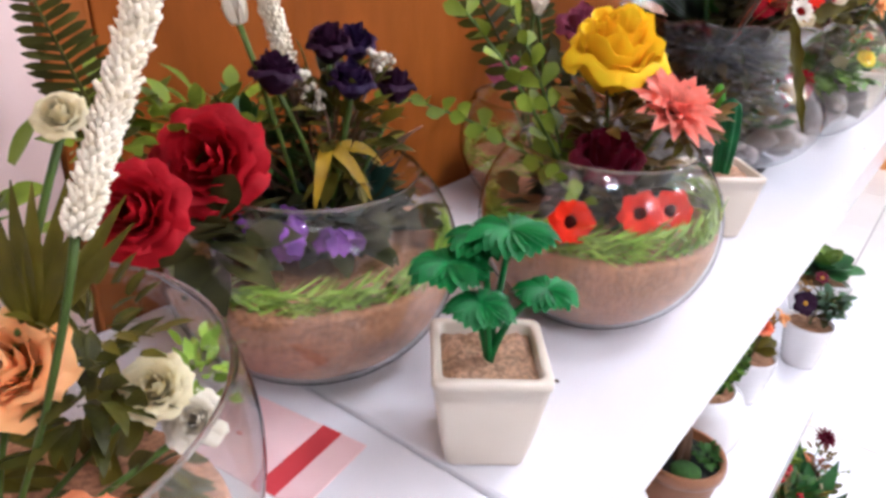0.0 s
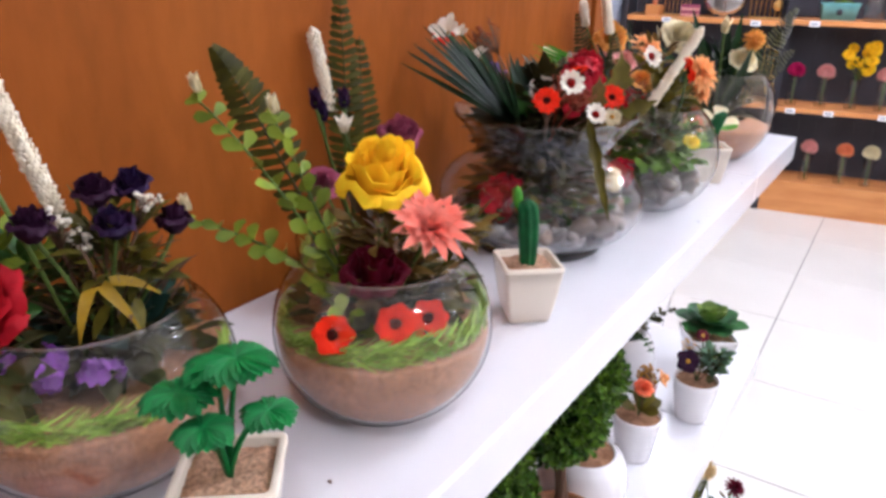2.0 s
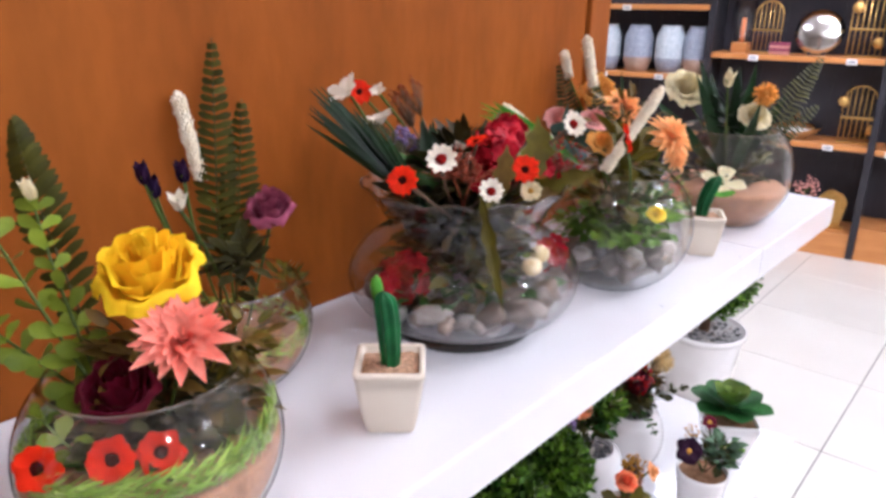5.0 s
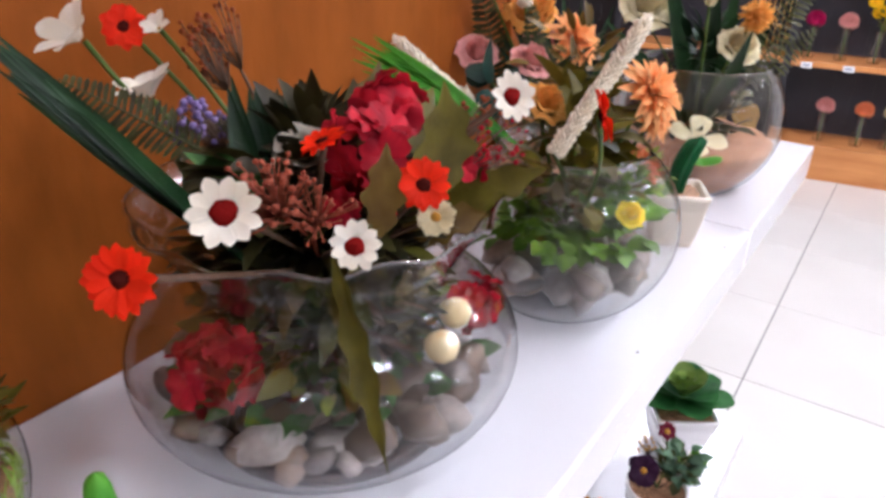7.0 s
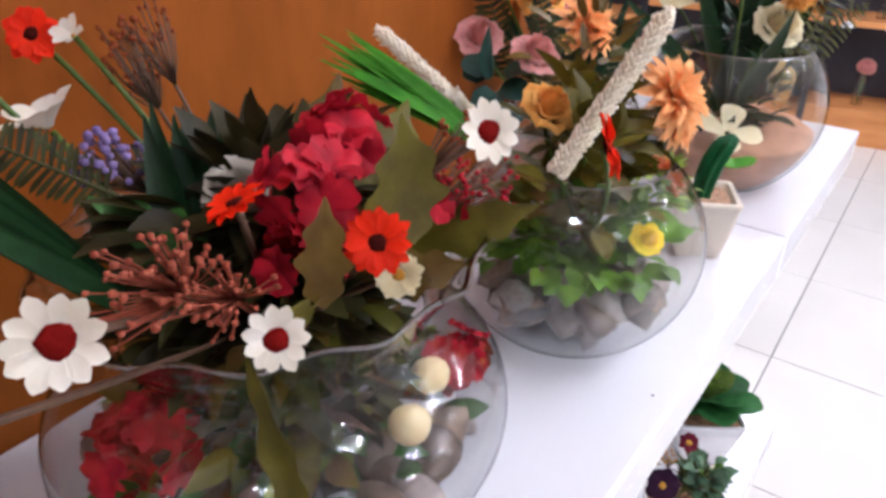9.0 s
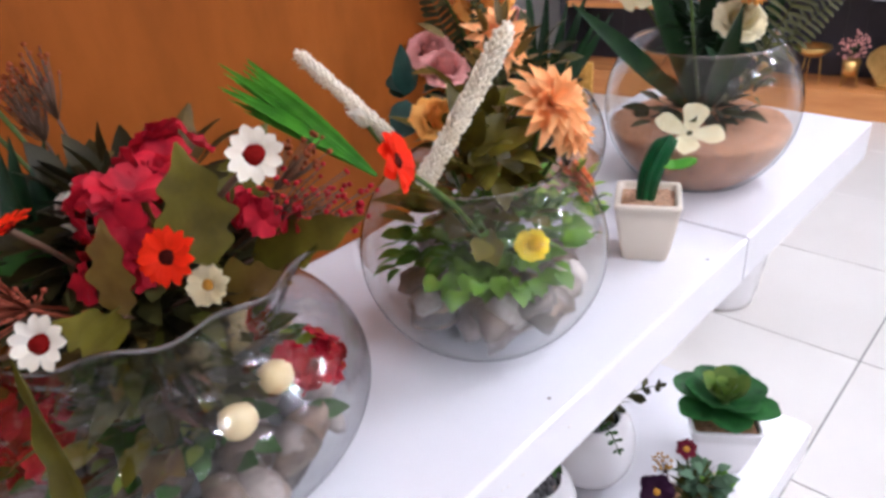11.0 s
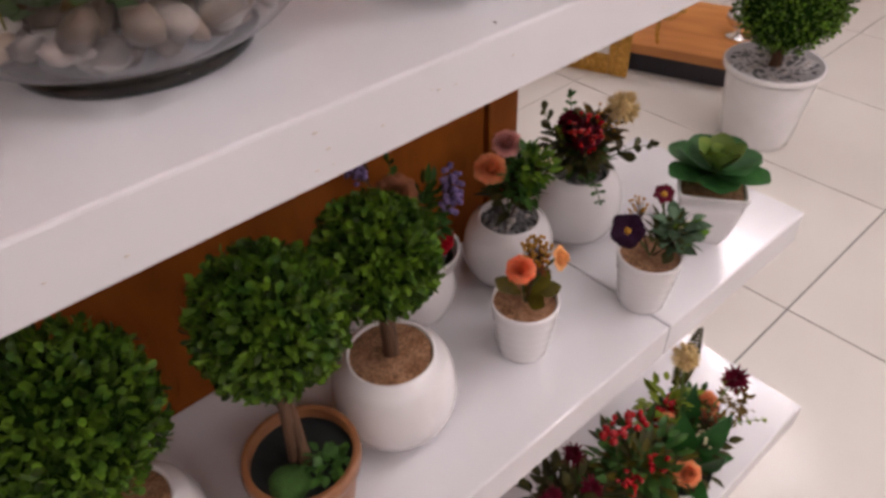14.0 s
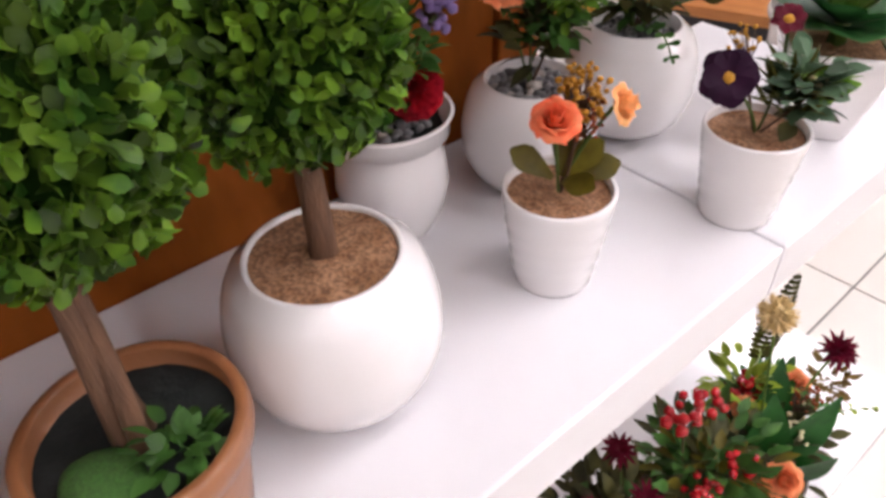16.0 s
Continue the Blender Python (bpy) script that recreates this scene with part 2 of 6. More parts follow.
M_TEAL = leafy("blue_green_leaf_blade", (0.022, 0.060, 0.045), (0.012, 0.036, 0.026))
M_YELLEAF = leafy("yellow_leaf", (0.42, 0.27, 0.015), (0.26, 0.15, 0.010))
M_CENTRE = mat("dark_flower_centre", (0.05, 0.006, 0.004), 0.9, scale=200, bump=0.8, bscale=700, spec=0.05)
M_CENTRED = mat("dark_red_flower_centre", (0.15, 0.005, 0.004), 0.9, scale=200, bump=0.8, bscale=700, spec=0.05)
M_CENTREY = mat("yellow_flower_centre", (0.50, 0.24, 0.02), 0.9, scale=200, bump=0.8, bscale=700)
M_POD = mat("pale_seed_pod", (0.78, 0.66, 0.40), 0.5, scale=40, bump=0.2, col2=(0.70, 0.50, 0.22))
M_BERRY = mat("red_berry", (0.45, 0.008, 0.012), 0.2, scale=60, bump=0.05, col2=(0.32, 0.005, 0.01), coat=0.4)
M_POM = mat("straw_pompom", (0.86, 0.68, 0.36), 0.9, scale=140, bump=1.0, bscale=400, col2=(0.74, 0.54, 0.24), spots=0.15)
M_CARD = mat("pink_paper", (0.80, 0.58, 0.57), 0.55, scale=30, bump=0.05, col2=(0.74, 0.48, 0.48))
M_CARDRED = mat("red_print", (0.58, 0.05, 0.06), 0.5, scale=60, bump=0.05, col2=(0.50, 0.04, 0.05))
M_GOLD = mat("brass", (0.72, 0.47, 0.16), 0.28, scale=40, bump=0.05, metal=0.9, col2=(0.60, 0.36, 0.11))
M_GILT = mat("carved_gilt_wood", (0.66, 0.36, 0.07), 0.5, scale=60, bump=0.9, bscale=160, col2=(0.45, 0.22, 0.03), metal=0.25)
M_SILVER = mat("polished_silver", (0.78, 0.77, 0.75), 0.14, scale=20, bump=0.02, metal=1.0)
M_VBLUE = mat("blue_grey_glaze", (0.36, 0.40, 0.48), 0.4, scale=60, bump=0.3, bscale=120, col2=(0.28, 0.31, 0.40), spots=0.2)
M_VTAN = mat("tan_stoneware", (0.46, 0.32, 0.25), 0.5, scale=40, bump=0.15, col2=(0.38, 0.26, 0.20))
M_VPALE = mat("pale_glaze", (0.62, 0.66, 0.70), 0.35, scale=60, bump=0.2, bscale=160, col2=(0.42, 0.50, 0.56), spots=0.15)
M_TURQ = mat("turquoise_enamel", (0.20, 0.52, 0.52), 0.4, scale=30, bump=0.05)
M_TAG = mat("white_price_tag", (0.78, 0.78, 0.80), 0.5, scale=30, bump=0.02)
M_TAGINK = mat("grey_print", (0.25, 0.25, 0.32), 0.6, scale=30, bump=0.02)
M_EMIT = bpy.data.materials.new("lamp_diffuser")
M_EMIT.use_nodes = True
M_EMIT.node_tree.nodes["Principled BSDF"].inputs["Emission Color"].default_value = (1, 0.965, 0.99, 1)
M_EMIT.node_tree.nodes["Principled BSDF"].inputs["Emission Strength"].default_value = 510.0

# ---- mesh building ----
V3 = Vector


def rnd(a=-1.0, b=1.0):
    return random.uniform(a, b)


class G:
    """Gathers vertices and faces of one mesh."""

    def __init__(self):
        self.v, self.f = [], []

    def add(self, verts, faces, m=None):
        o = len(self.v)
        self.v += [tuple(m @ V3(p)) for p in verts] if m else [tuple(p) for p in verts]
        self.f += [tuple(i + o for i in q) for q in faces]
        return self

    def grid(self, rows, m=None, loop=False):
        """Rows of equally many points, joined by quads."""
        n = len(rows[0])
        f = []
        for i in range(len(rows) - 1):
            for j in range(n if loop else n - 1):
                k = (j + 1) % n
                f.append((i * n + j, i * n + k, (i + 1) * n + k, (i + 1) * n + j))
        return self.add([p for r in rows for p in r], f, m)

    def lathe(self, prof, seg=40, m=None, wave=None):
        rows = []
        for r, z in prof:
            row = []
            for j in range(seg):
                a = 2 * math.pi * j / seg
                dr, dz = wave(r, z, a) if wave else (0, 0)
                row.append(((r + dr) * math.cos(a), (r + dr) * math.sin(a), z + dz))
            rows.append(row)
        return self.grid(rows, m, True)

    def tube(self, pts, r0, r1=None, n=5, m=None):
        r1 = r0 if r1 is None else r1
        pts = [V3(p) for p in pts]
        rows = []
        for i, p in enumerate(pts):
            d = (pts[min(i + 1, len(pts) - 1)] - pts[max(i - 1, 0)]).normalized()
            x = d.orthogonal().normalized() if i == 0 else (x - d * x.dot(d)).normalized()
            y = d.cross(x)
            r = r0 + (r1 - r0) * i / max(1, len(pts) - 1)
            rows.append([p + (x * math.cos(2 * math.pi * j / n) + y * math.sin(2 * math.pi * j / n)) * r for j in range(n)])
        self.grid(rows, m, True)
        o = len(self.v)
        self.f += [tuple(range(o - n, o)), tuple(reversed(range(o - len(pts) * n, o - len(pts) * n + n)))]
        return self

    def leaf(self, m, length, width, bend=0.3, fold=0.25, n=5, tip=0.9, base=0.35, blunt=False):
        """A blade along local y with its back to -z, bent down by bend and folded along its rib."""
        rows = []
        for i in range(n + 1):
            t = i / n
            if blunt:
                w = width * 0.5 * (base + (1 - base) * min(1, t / 0.62)) * math.sqrt(max(0.03, 1 - (max(0, t - 0.62) / 0.385) ** 2))
            else:
                w = width * 0.5 * (math.sin(math.pi * min(1, (base + (1 - base) * t) ** tip)) if t < 1 else 0.04)
            w = max(w, width * 0.03)
            y, z = length * t * (1 - 0.25 * bend * t), -length * bend * t * t * 0.6
            rows.append([(-w, y, z + fold * w), (0, y, z), (w, y, z + fold * w)])
        return self.grid(rows, m)

    def oak(self, m, length, width, bend=0.25, fold=0.15, lobes=3.5, n=30):
        """A lobed leaf along local y."""
        rows = []
        for i in range(n + 1):
            t = i / n
            w = width * 0.5 * math.sin(math.pi * min(1, (0.04 + 0.96 * t) ** 0.85)) * (1 - 0.22 * math.cos(6.283 * lobes * t)) / 1.12
            w = max(w, width * 0.02)
            y, z = length * t * (1 - 0.25 * bend * t), -length * bend * t * t * 0.6
            k = 0.02 * length * math.sin(t * 9)
            rows.append([(-w, y + 0.08 * w, z + fold * w + k), (-w * 0.5, y + 0.1 * w, z + fold * w * 0.3), (0, y, z), (w * 0.5, y + 0.1 * w, z + fold * w * 0.3), (w, y + 0.08 * w, z + fold * w - k)])
        return self.grid(rows, m)

    def ball(self, c, r, sub=1, squash=(1, 1, 1), rough=0.0, m=None, seed=0.0):
        vs, fs = ICO[sub]
        out = []
        for p in vs:
            q = V3(p)
            k = 1 + rough * noise.noise(q * 1.4 + V3((seed, seed * 1.7, 0)))
            out.append((c[0] + q.x * r * squash[0] * k, c[1] + q.y * r * squash[1] * k, c[2] + q.z * r * squash[2] * k))
        return self.add(out, fs, m)

    def box(self, x0, y0, z0, x1, y1, z1, bev=0.0, m=None):
        if bev <= 0:
            v = [(x, y, z) for z in (z0, z1) for y in (y0, y1) for x in (x0, x1)]
            return self.add(v, [(0, 2, 3, 1), (4, 5, 7, 6), (0, 1, 5, 4), (2, 6, 7, 3), (0, 4, 6, 2), (1, 3, 7, 5)], m)
        b = bmesh.new()
        bmesh.ops.create_cube(b, size=1.0)
        for v in b.verts:
            v.co = ((x0 + x1) / 2 + v.co.x * (x1 - x0), (y0 + y1) / 2 + v.co.y * (y1 - y0), (z0 + z1) / 2 + v.co.z * (z1 - z0))
        bmesh.ops.bevel(b, geom=b.edges[:], offset=bev, segments=2, profile=0.5, affect="EDGES")
        b.verts.index_update()
        self.add([v.co[:] for v in b.verts], [[v.index for v in f.verts] for f in b.faces], m)
        b.free()
        return self

    def mesh(self, name, material, smooth=True):
        me = bpy.data.meshes.new(name)
        me.from_pydata(self.v, [], self.f)
        me.materials.append(material)
        if smooth:
            me.polygons.foreach_set("use_smooth", [True] * len(me.polygons))
        me.update()
        return me


def _ico(sub):
    b = bmesh.new()
    bmesh.ops.create_icosphere(b, subdivisions=sub, radius=1)
    b.verts.index_update()
    r = [v.co[:] for v in b.verts], [[v.index for v in f.verts] for f in b.faces]
    b.free()
    return r


ICO = {1: _ico(1), 2: _ico(2), 3: _ico(3)}


def thing(name, at, label, category, group="", kind="", rz=0.0):
    ob = new(name)
    ob.empty_display_size = 0.02
    ob.matrix_basis = pose(*at, 0, 0, rz)
    return tagged(ob, label, category, group, kind)


def part(name, g, material, parent, label="", smooth=True):
    ob = new(name, g.mesh(name, material, smooth))
    ob.parent = parent
    if label:
        ob["label"] = label
    return ob


def solid(name, g, material, label, category, kind="", group="", smooth=False):
    return tagged(new(name, g.mesh(name, material, smooth)), label, category, group, kind)


def aim(pos, d, n=(0, 0, 1), roll=0.0):
    """Local y along d, local z near n."""
    y = V3(d).normalized()
    n = V3(n)
    z = n - y * n.dot(y)
    if z.length < 1e-4:
        z = y.orthogonal()
    z.normalize()
    m = Matrix((y.cross(z), y, z)).transposed().to_4x4()
    return Matrix.Translation(pos) @ m @ Matrix.Rotation(roll, 4, "Y")


def face(pos, d, spin=0.0):
    """Local z along d."""
    return Matrix.Translation(pos) @ V3(d).to_track_quat("Z", "Y").to_matrix().to_4x4() @ Matrix.Rotation(spin, 4, "Z")


def bez(a, b, c, n=10):
    a, b, c = V3(a), V3(b), V3(c)
    return [a * (1 - t) ** 2 + b * 2 * t * (1 - t) + c * t * t for t in (i / n for i in range(n + 1))]


def rand_dir():
    z, a = rnd(), rnd(0, 6.283)
    s = math.sqrt(1 - z * z)
    return V3((s * math.cos(a), s * math.sin(a), z))


# ---- flowers ----
def stem_part(parent, a, b, material=None, r=0.0011, bow=0.12, leaves=0, leafmat=None, lsize=0.02):
    a, b = V3(a), V3(b)
    mid = (a + b) / 2 + V3((rnd() * bow, rnd() * bow, 0)) * (b - a).length
    pts = bez(a, mid, b, 8)
    part("stem", G().tube(pts, r * 1.2, r * 0.8), material or M_STEM, parent)
    if leaves:
        g = G()
        for i in range(leaves):
            p = pts[1 + i * 6 // max(1, leaves)]
            d = V3((rnd(), rnd(), rnd(0.1, 0.8)))
            g.leaf(aim(p, d), lsize * rnd(0.7, 1.2), lsize * 0.45, 0.4, 0.3)
        part("foliage", g, leafmat or M_LEAF, parent)


def rose(parent, pos, d, r, material, name="rose", foot=None, layers=5, label="", stemmat=None, calyx=True, leaves=0, leafmat=None):
    m = face(pos, d, rnd(0, 6))
    g = G()
    for k in range(layers):
        f = (k + 1) / layers
        cnt = 3 + k
        R, H = r * (0.20 + 0.66 * f), r * (1.15 - 0.30 * f * f)
        for i in range(cnt):
            a0 = 6.283 * i / cnt + k * 0.8 + rnd(-0.12, 0.12)
            spread = 6.283 / cnt * 1.55
            ph = rnd(0, 6)
            rows = []
            for a in range(6):
                v = a / 5
                row = []
                for b in range(7):
                    u = b / 3 - 1
                    edge = 1 - 0.16 * abs(u) ** 3
                    rr = R * (0.22 + 0.78 * math.sin(min(1.571, v * 1.75))) * (1 + 0.06 * u) * (1 - 0.42 * (1 - f) * v)
                    curl = max(0, v - 0.74) * (0.2 + 0.75 * f)
                    zz = -r * 0.35 + (H + r * 0.30 * (1 - f)) * v * edge - curl * r * (1.5 * f) + 0.07 * r * math.sin(u * 5 + ph) * v
                    rr += curl * r * 1.1 * f + 0.06 * r * math.sin(u * 6 + ph * 2) * v * v
                    an = a0 + u * spread / 2 * (0.6 + 0.4 * math.sin(v * 2.4))
                    row.append((rr * math.cos(an), rr * math.sin(an), zz))
                rows.append(row)
            g.grid(rows, m)
    p = part(name, g, material, parent, label)
    if calyx:
        c = G()
        for i in range(5):
            c.leaf(m @ Matrix.Rotation(i * 1.257, 4, "Z") @ pose(0, 0, -r * 0.42, 35, 0, 0), r * 0.7, r * 0.28, 0.5, 0.3, 3)
        part("calyx", c, M_LEAF, p)
    if foot is not None:
        stem_part(p, V3(pos) - V3(d).normalized() * r * 0.4, foot, stemmat, leaves=leaves, leafmat=leafmat)
    return p


def daisy(parent, pos, d, r, material, centre=None, n=11, name="daisy", foot=None, label="", cup=0.15, wide=1.0, layers=2, cr=0.26, stemmat=None, notch=False):
    m = face(pos, d, rnd(0, 6))
    g = G()
    for k in range(layers):
        for i in range(n):
            a = 360 * (i + 0.5 * k) / n + rnd(-5, 5)
            L = r * (1 - 0.1 * k) * rnd(0.9, 1.05)
            mm = m @ Matrix.Rotation(radians(a), 4, "Z") @ Matrix.Translation((0, r * cr * 0.55, k * r * 0.05)) @ Matrix.Rotation(cup + 0.14 * k + rnd(-0.06, 0.06), 4, "X")
            g.leaf(mm, L * (1 - cr * 0.5), wide * 2 * math.pi * r * 0.62 / n * 1.0, rnd(0.1, 0.4), 0.3, 7, base=0.35, blunt=True)
    p = part(name, g, material, parent, label)
    c = G().ball((0, 0, r * 0.05), r * cr, 2, (1, 1, 0.55), 0.25, m)
    part("centre", c, centre or M_CENTRE, p)
    if foot is not None:
        stem_part(p, V3(pos) - V3(d).normalized() * r * 0.08, foot, stemmat)
    return p


def dahlia(parent, pos, d, r, material, name="dahlia", foot=None, label="", layers=5, n=13, w=0.20, e0=0.0):
    m = face(pos, d, rnd(0, 6))
    g = G()
    for k in range(layers):
        e = e0 + (1.35 - e0) * k / layers
        for i in range(n - k):
            mm = m @ Matrix.Rotation(6.283 * (i + 0.5 * (k % 2)) / (n - k) + rnd(-0.08, 0.08), 4, "Z") @ Matrix.Rotation(e + rnd(-0.1, 0.1), 4, "X")
            g.leaf(mm, r * (1 - 0.10 * k) * rnd(0.88, 1.08), r * w, rnd(0.0, 0.3), 0.7, 5, tip=1.35, base=0.12)
    p = part(name, g, material, parent, label)
    part("calyx", G().ball((0, 0, -r * 0.1), r * 0.2, 1, (1, 1, 0.8), 0, m), M_LEAF, p)
    if foot is not None:
        stem_part(p, V3(pos) - V3(d).normalized() * r * 0.15, foot)
    return p


def pompom(parent, pos, r, material, name="thistle", foot=None, label="", n=150, w=0.22):
    g = G()
    for i in range(n):
        d = rand_dir()
        g.leaf(aim(V3(pos) + d * r * 0.45, d, rand_dir()), r * rnd(0.45, 0.62), r * w, 0.2, 0.5, 2)
    g.ball(pos, r * 0.6, 1)
    p = part(name, g, material, parent, label)
    if foot is not None:
        stem_part(p, pos, foot)
    return p


def cluster(parent, pos, r, material, name="flower_cluster", n=26, br=0.2, foot=None, label="", stemmat=None, squash=(1, 1, 1)):
    """Small round buds on hair-thin stalks."""
    g, s = G(), G()
    root = V3(foot) if foot is not None else V3(pos) - V3((0, 0, r * 1.2))
    near = V3(pos) * 0.8 + root * 0.2
    for i in range(n):
        d = rand_dir() * r * rnd(0.4, 1.0)
        c = V3(pos) + V3((d.x * squash[0], d.y * squash[1], d.z * squash[2]))
        g.ball(c, r * br * rnd(0.7, 1.2), 1, (1, 1, 1), 0.3, None, i)
        s.tube([near, (near + c) / 2 + d * 0.1, c], 0.0004, 0.0003, 3)
    p = part(name, g, material, parent, label)
    s.tube(bez(near, (near + root) / 2 + V3((rnd() * 0.008, rnd() * 0.008, 0)), root, 6), 0.0008, 0.0011, 4)
    part("stem", s, stemmat or M_STEMBR, p)
    return p


def carnation(parent, pos, d, r, material, name="carnation", foot=None, label=""):
    m = face(pos, d)
    g = G()
    for k in range(5):
        n = 5 + k
        for i in range(n):
            mm = m @ Matrix.Rotation(6.283 * i / n + k, 4, "Z") @ Matrix.Rotation(1.25 - 0.3 * k + rnd(-0.15, 0.15), 4, "X")
            rows = []
            ph = rnd(0, 6)
            for a in range(4):
                v = a / 3
                rows.append([(r * v * 0.42 * u, r * v * (0.75 + 0.08 * k), 0.10 * r * v * math.sin(u * 7 + ph)) for u in (-1, -0.66, -0.33, 0, 0.33, 0.66, 1)])
            g.grid(rows, mm)
    p = part(name, g, material, parent, label)
    if foot is not None:
        stem_part(p, pos, foot, leaves=2, leafmat=M_OLIVE)
    return p


def cabbage_rose(parent, pos, d, r, material, name="rose", foot=None, label=""):
    """A full-blown rose seen from the side: broad upright petals with torn, wavy lips, the outermost rolled back."""
    m = face(pos, d, 0.6)
    g = G()
    for k in range(5):
        f = k / 4
        cnt = (2, 3, 4, 4, 5)[k]
        for i in range(cnt):
            a0 = 6.283 * i / cnt + k * 1.1 + rnd(-0.25, 0.25)
            half = 3.1416 / cnt * 1.5
            ph, tall = rnd(0, 6), rnd(0.9, 1.12)
            rows = []
            for a in range(9):
                v = a / 8
                row = []
                for b in range(13):
                    u = b / 6 - 1
                    belly = math.sin(min(1.571, v * 2.3 + 0.15))
                    rr = r * (0.16 + 0.70 * f) * (0.25 + 0.75 * belly)
                    roll = max(0, v - 0.62) / 0.38
                    rr += r * roll ** 1.6 * (0.03 + 0.20 * f ** 2)
                    zz = -0.75 * r + 1.75 * r * tall * v * (1 - 0.10 * f) * (1 - 0.13 * u * u)
                    zz -= r * roll ** 2 * 0.70 * f ** 3
                    wob = v ** 2.2 * r
                    rr += wob * 0.11 * math.sin(u * 5.5 + ph)
                    zz += wob * (0.07 * math.sin(u * 7.3 + ph * 1.7) + 0.035 * math.sin(u * 15 + ph))
                    an = a0 + u * half * (0.55 + 0.45 * math.sin(min(1.571, v * 2)))
                    row.append((rr * math.cos(an), rr * math.sin(an), zz))
                rows.append(row)
            g.grid(rows, m)
    p = part(name, g, material, parent, label)
    c = G()
    for i in range(5):
        c.leaf(m @ Matrix.Rotation(i * 1.257, 4, "Z") @ pose(0, 0, -r * 0.55, 20, 0, 0), r * 0.7, r * 0.28, 0.5, 0.3, 4)
    part("calyx", c, M_OLIVE, p)
    if foot is not None:
        stem_part(p, V3(pos) - V3(d).normalized() * r * 0.5, foot)
    return p


def hydrangea(parent, pos, d, r, material, n=11, name="hydrangea_head", foot=None, label=""):
    """A loose head of four-petalled florets with frilled petals."""
    g, s = G(), G()
    dv = V3(d).normalized()
    for i in range(n):
        o = (rand_dir() + dv * 0.75).normalized()
        c = V3(pos) + o * r * rnd(0.55, 0.95)
        fm = face(c, o + rand_dir() * 0.35, rnd(0, 6))
        s.tube([V3(pos) - dv * r * 0.4, c], 0.0006, 0.0005, 3)
        for q in range(4):
            mm = fm @ Matrix.Rotation(1.571 * q + rnd(-0.15, 0.15), 4, "Z") @ Matrix.Rotation(rnd(0.1, 0.55), 4, "X")
            L, ph = r * rnd(0.50, 0.66), rnd(0, 6)
            rows = []
            for a in range(5):
                v = a / 4
                w = L * 0.58 * math.sin(min(1.0, 0.18 + 0.9 * v) * 2.0)
                rows.append([(w * u, L * v * (1 - 0.10 * u * u) + 0.05 * L * v * math.sin(u * 9 + ph), 0.16 * L * v * v * math.sin(u * 4.5 + ph) - 0.12 * L * v * v) for u in (-1, -0.6, -0.2, 0.2, 0.6, 1)])
            g.grid(rows, mm)
    p = part(name, g, material, parent, label)
    part("stem", s, M_STEMBR, p)
    if foot is not None:
        stem_part(p, V3(pos) - dv * r * 0.4, foot, M_STEMBR)
    return p


def tulip(parent, pos, d, r, material, name="bud", foot=None, label="", n=5, open_=0.35):
    m = face(pos, d)
    g = G()
    for i in range(n):
        g.leaf(m @ Matrix.Rotation(6.283 * i / n, 4, "Z") @ Matrix.Translation((0, r * 0.15, 0)) @ Matrix.Rotation(1.57 - open_, 4, "X"), r * 1.6, r * 1.0, -0.25, 0.5, 5, tip=1.4)
    p = part(name, g, material, parent, label)
    c = G()
    for i in range(4):
        c.leaf(m @ Matrix.Rotation(1.57 * i + 0.4, 4, "Z") @ Matrix.Rotation(1.0, 4, "X"), r * 0.9, r * 0.5, 0, 0.5, 3)
    part("calyx", c, M_EUC, p)
    if foot is not None:
        stem_part(p, pos, foot)
    return p


def fern(parent, a, b, width, material=None, n=24, bow=(0, 0, 0.0), up=(1, 0, 0.2), name="fern_frond", label="", lead=0.18):
    a, b = V3(a), V3(b)
    pts = bez(a, (a + b) / 2 + V3(bow), b, n)
    g = G().tube(pts, 0.0011, 0.0004, 4)
    for i in range(int(n * lead), n):
        t = i / n
        d = (pts[i + 1] - pts[i]).normalized()
        L = width * 0.5 * (0.55 + 0.45 * math.sin(min(1, (t - lead) / (1 - lead) * 1.6 + 0.25) * 1.571)) * (1 - max(0, t - 0.45) / 0.55) ** 0.75 + 0.002
        side = d.cross(V3(up)).normalized()
        step = (b - a).length / n
        for s in (-1, 1):
            dd = side * s + d * 0.32 + V3((rnd(), rnd(), rnd())) * 0.08
            g.leaf(aim(pts[i], dd, V3(up) + V3((rnd(), rnd(), rnd())) * 0.15), L, step * 0.84, 0.25, 0.2, 5, base=0.65, blunt=True)
    return part(name, g, material or M_FERN, parent, label)


def spike(parent, a, b, r, name="flower_spike", label="", n=260, foot=None):
    n = int(n * 1.05)
    a, b = V3(a), V3(b)
    g = G().tube(bez(a, (a + b) / 2 + V3((0.003, 0, 0.002)), b, 6), r * 0.6, r * 0.5, 7)
    ax = (b - a).normalized()
    x = ax.orthogonal().normalized()
    y = ax.cross(x)
    for i in range(n):
        t, an = (i + 0.5) / n, i * 2.399
        o = x * math.cos(an) + y * math.sin(an)
        rr = r * (0.8 if t < 0.93 else 0.8 * (1 - t) / 0.07)
        g.ball((0, 0, 0), r * rnd(0.24, 0.36), 1, (0.75, 1.7, 0.75), 0.5, aim(a + (b - a) * t + o * rr * rnd(0.8, 1.2), o * 0.8 + ax + rand_dir() * 0.3), i)
    p = part(name, g, M_SPIKE, parent, label)
    if foot is not None:
        stem_part(p, a, foot)
    return p


def stuff(ob):
    ob["kind"] = "stuff"
    return ob


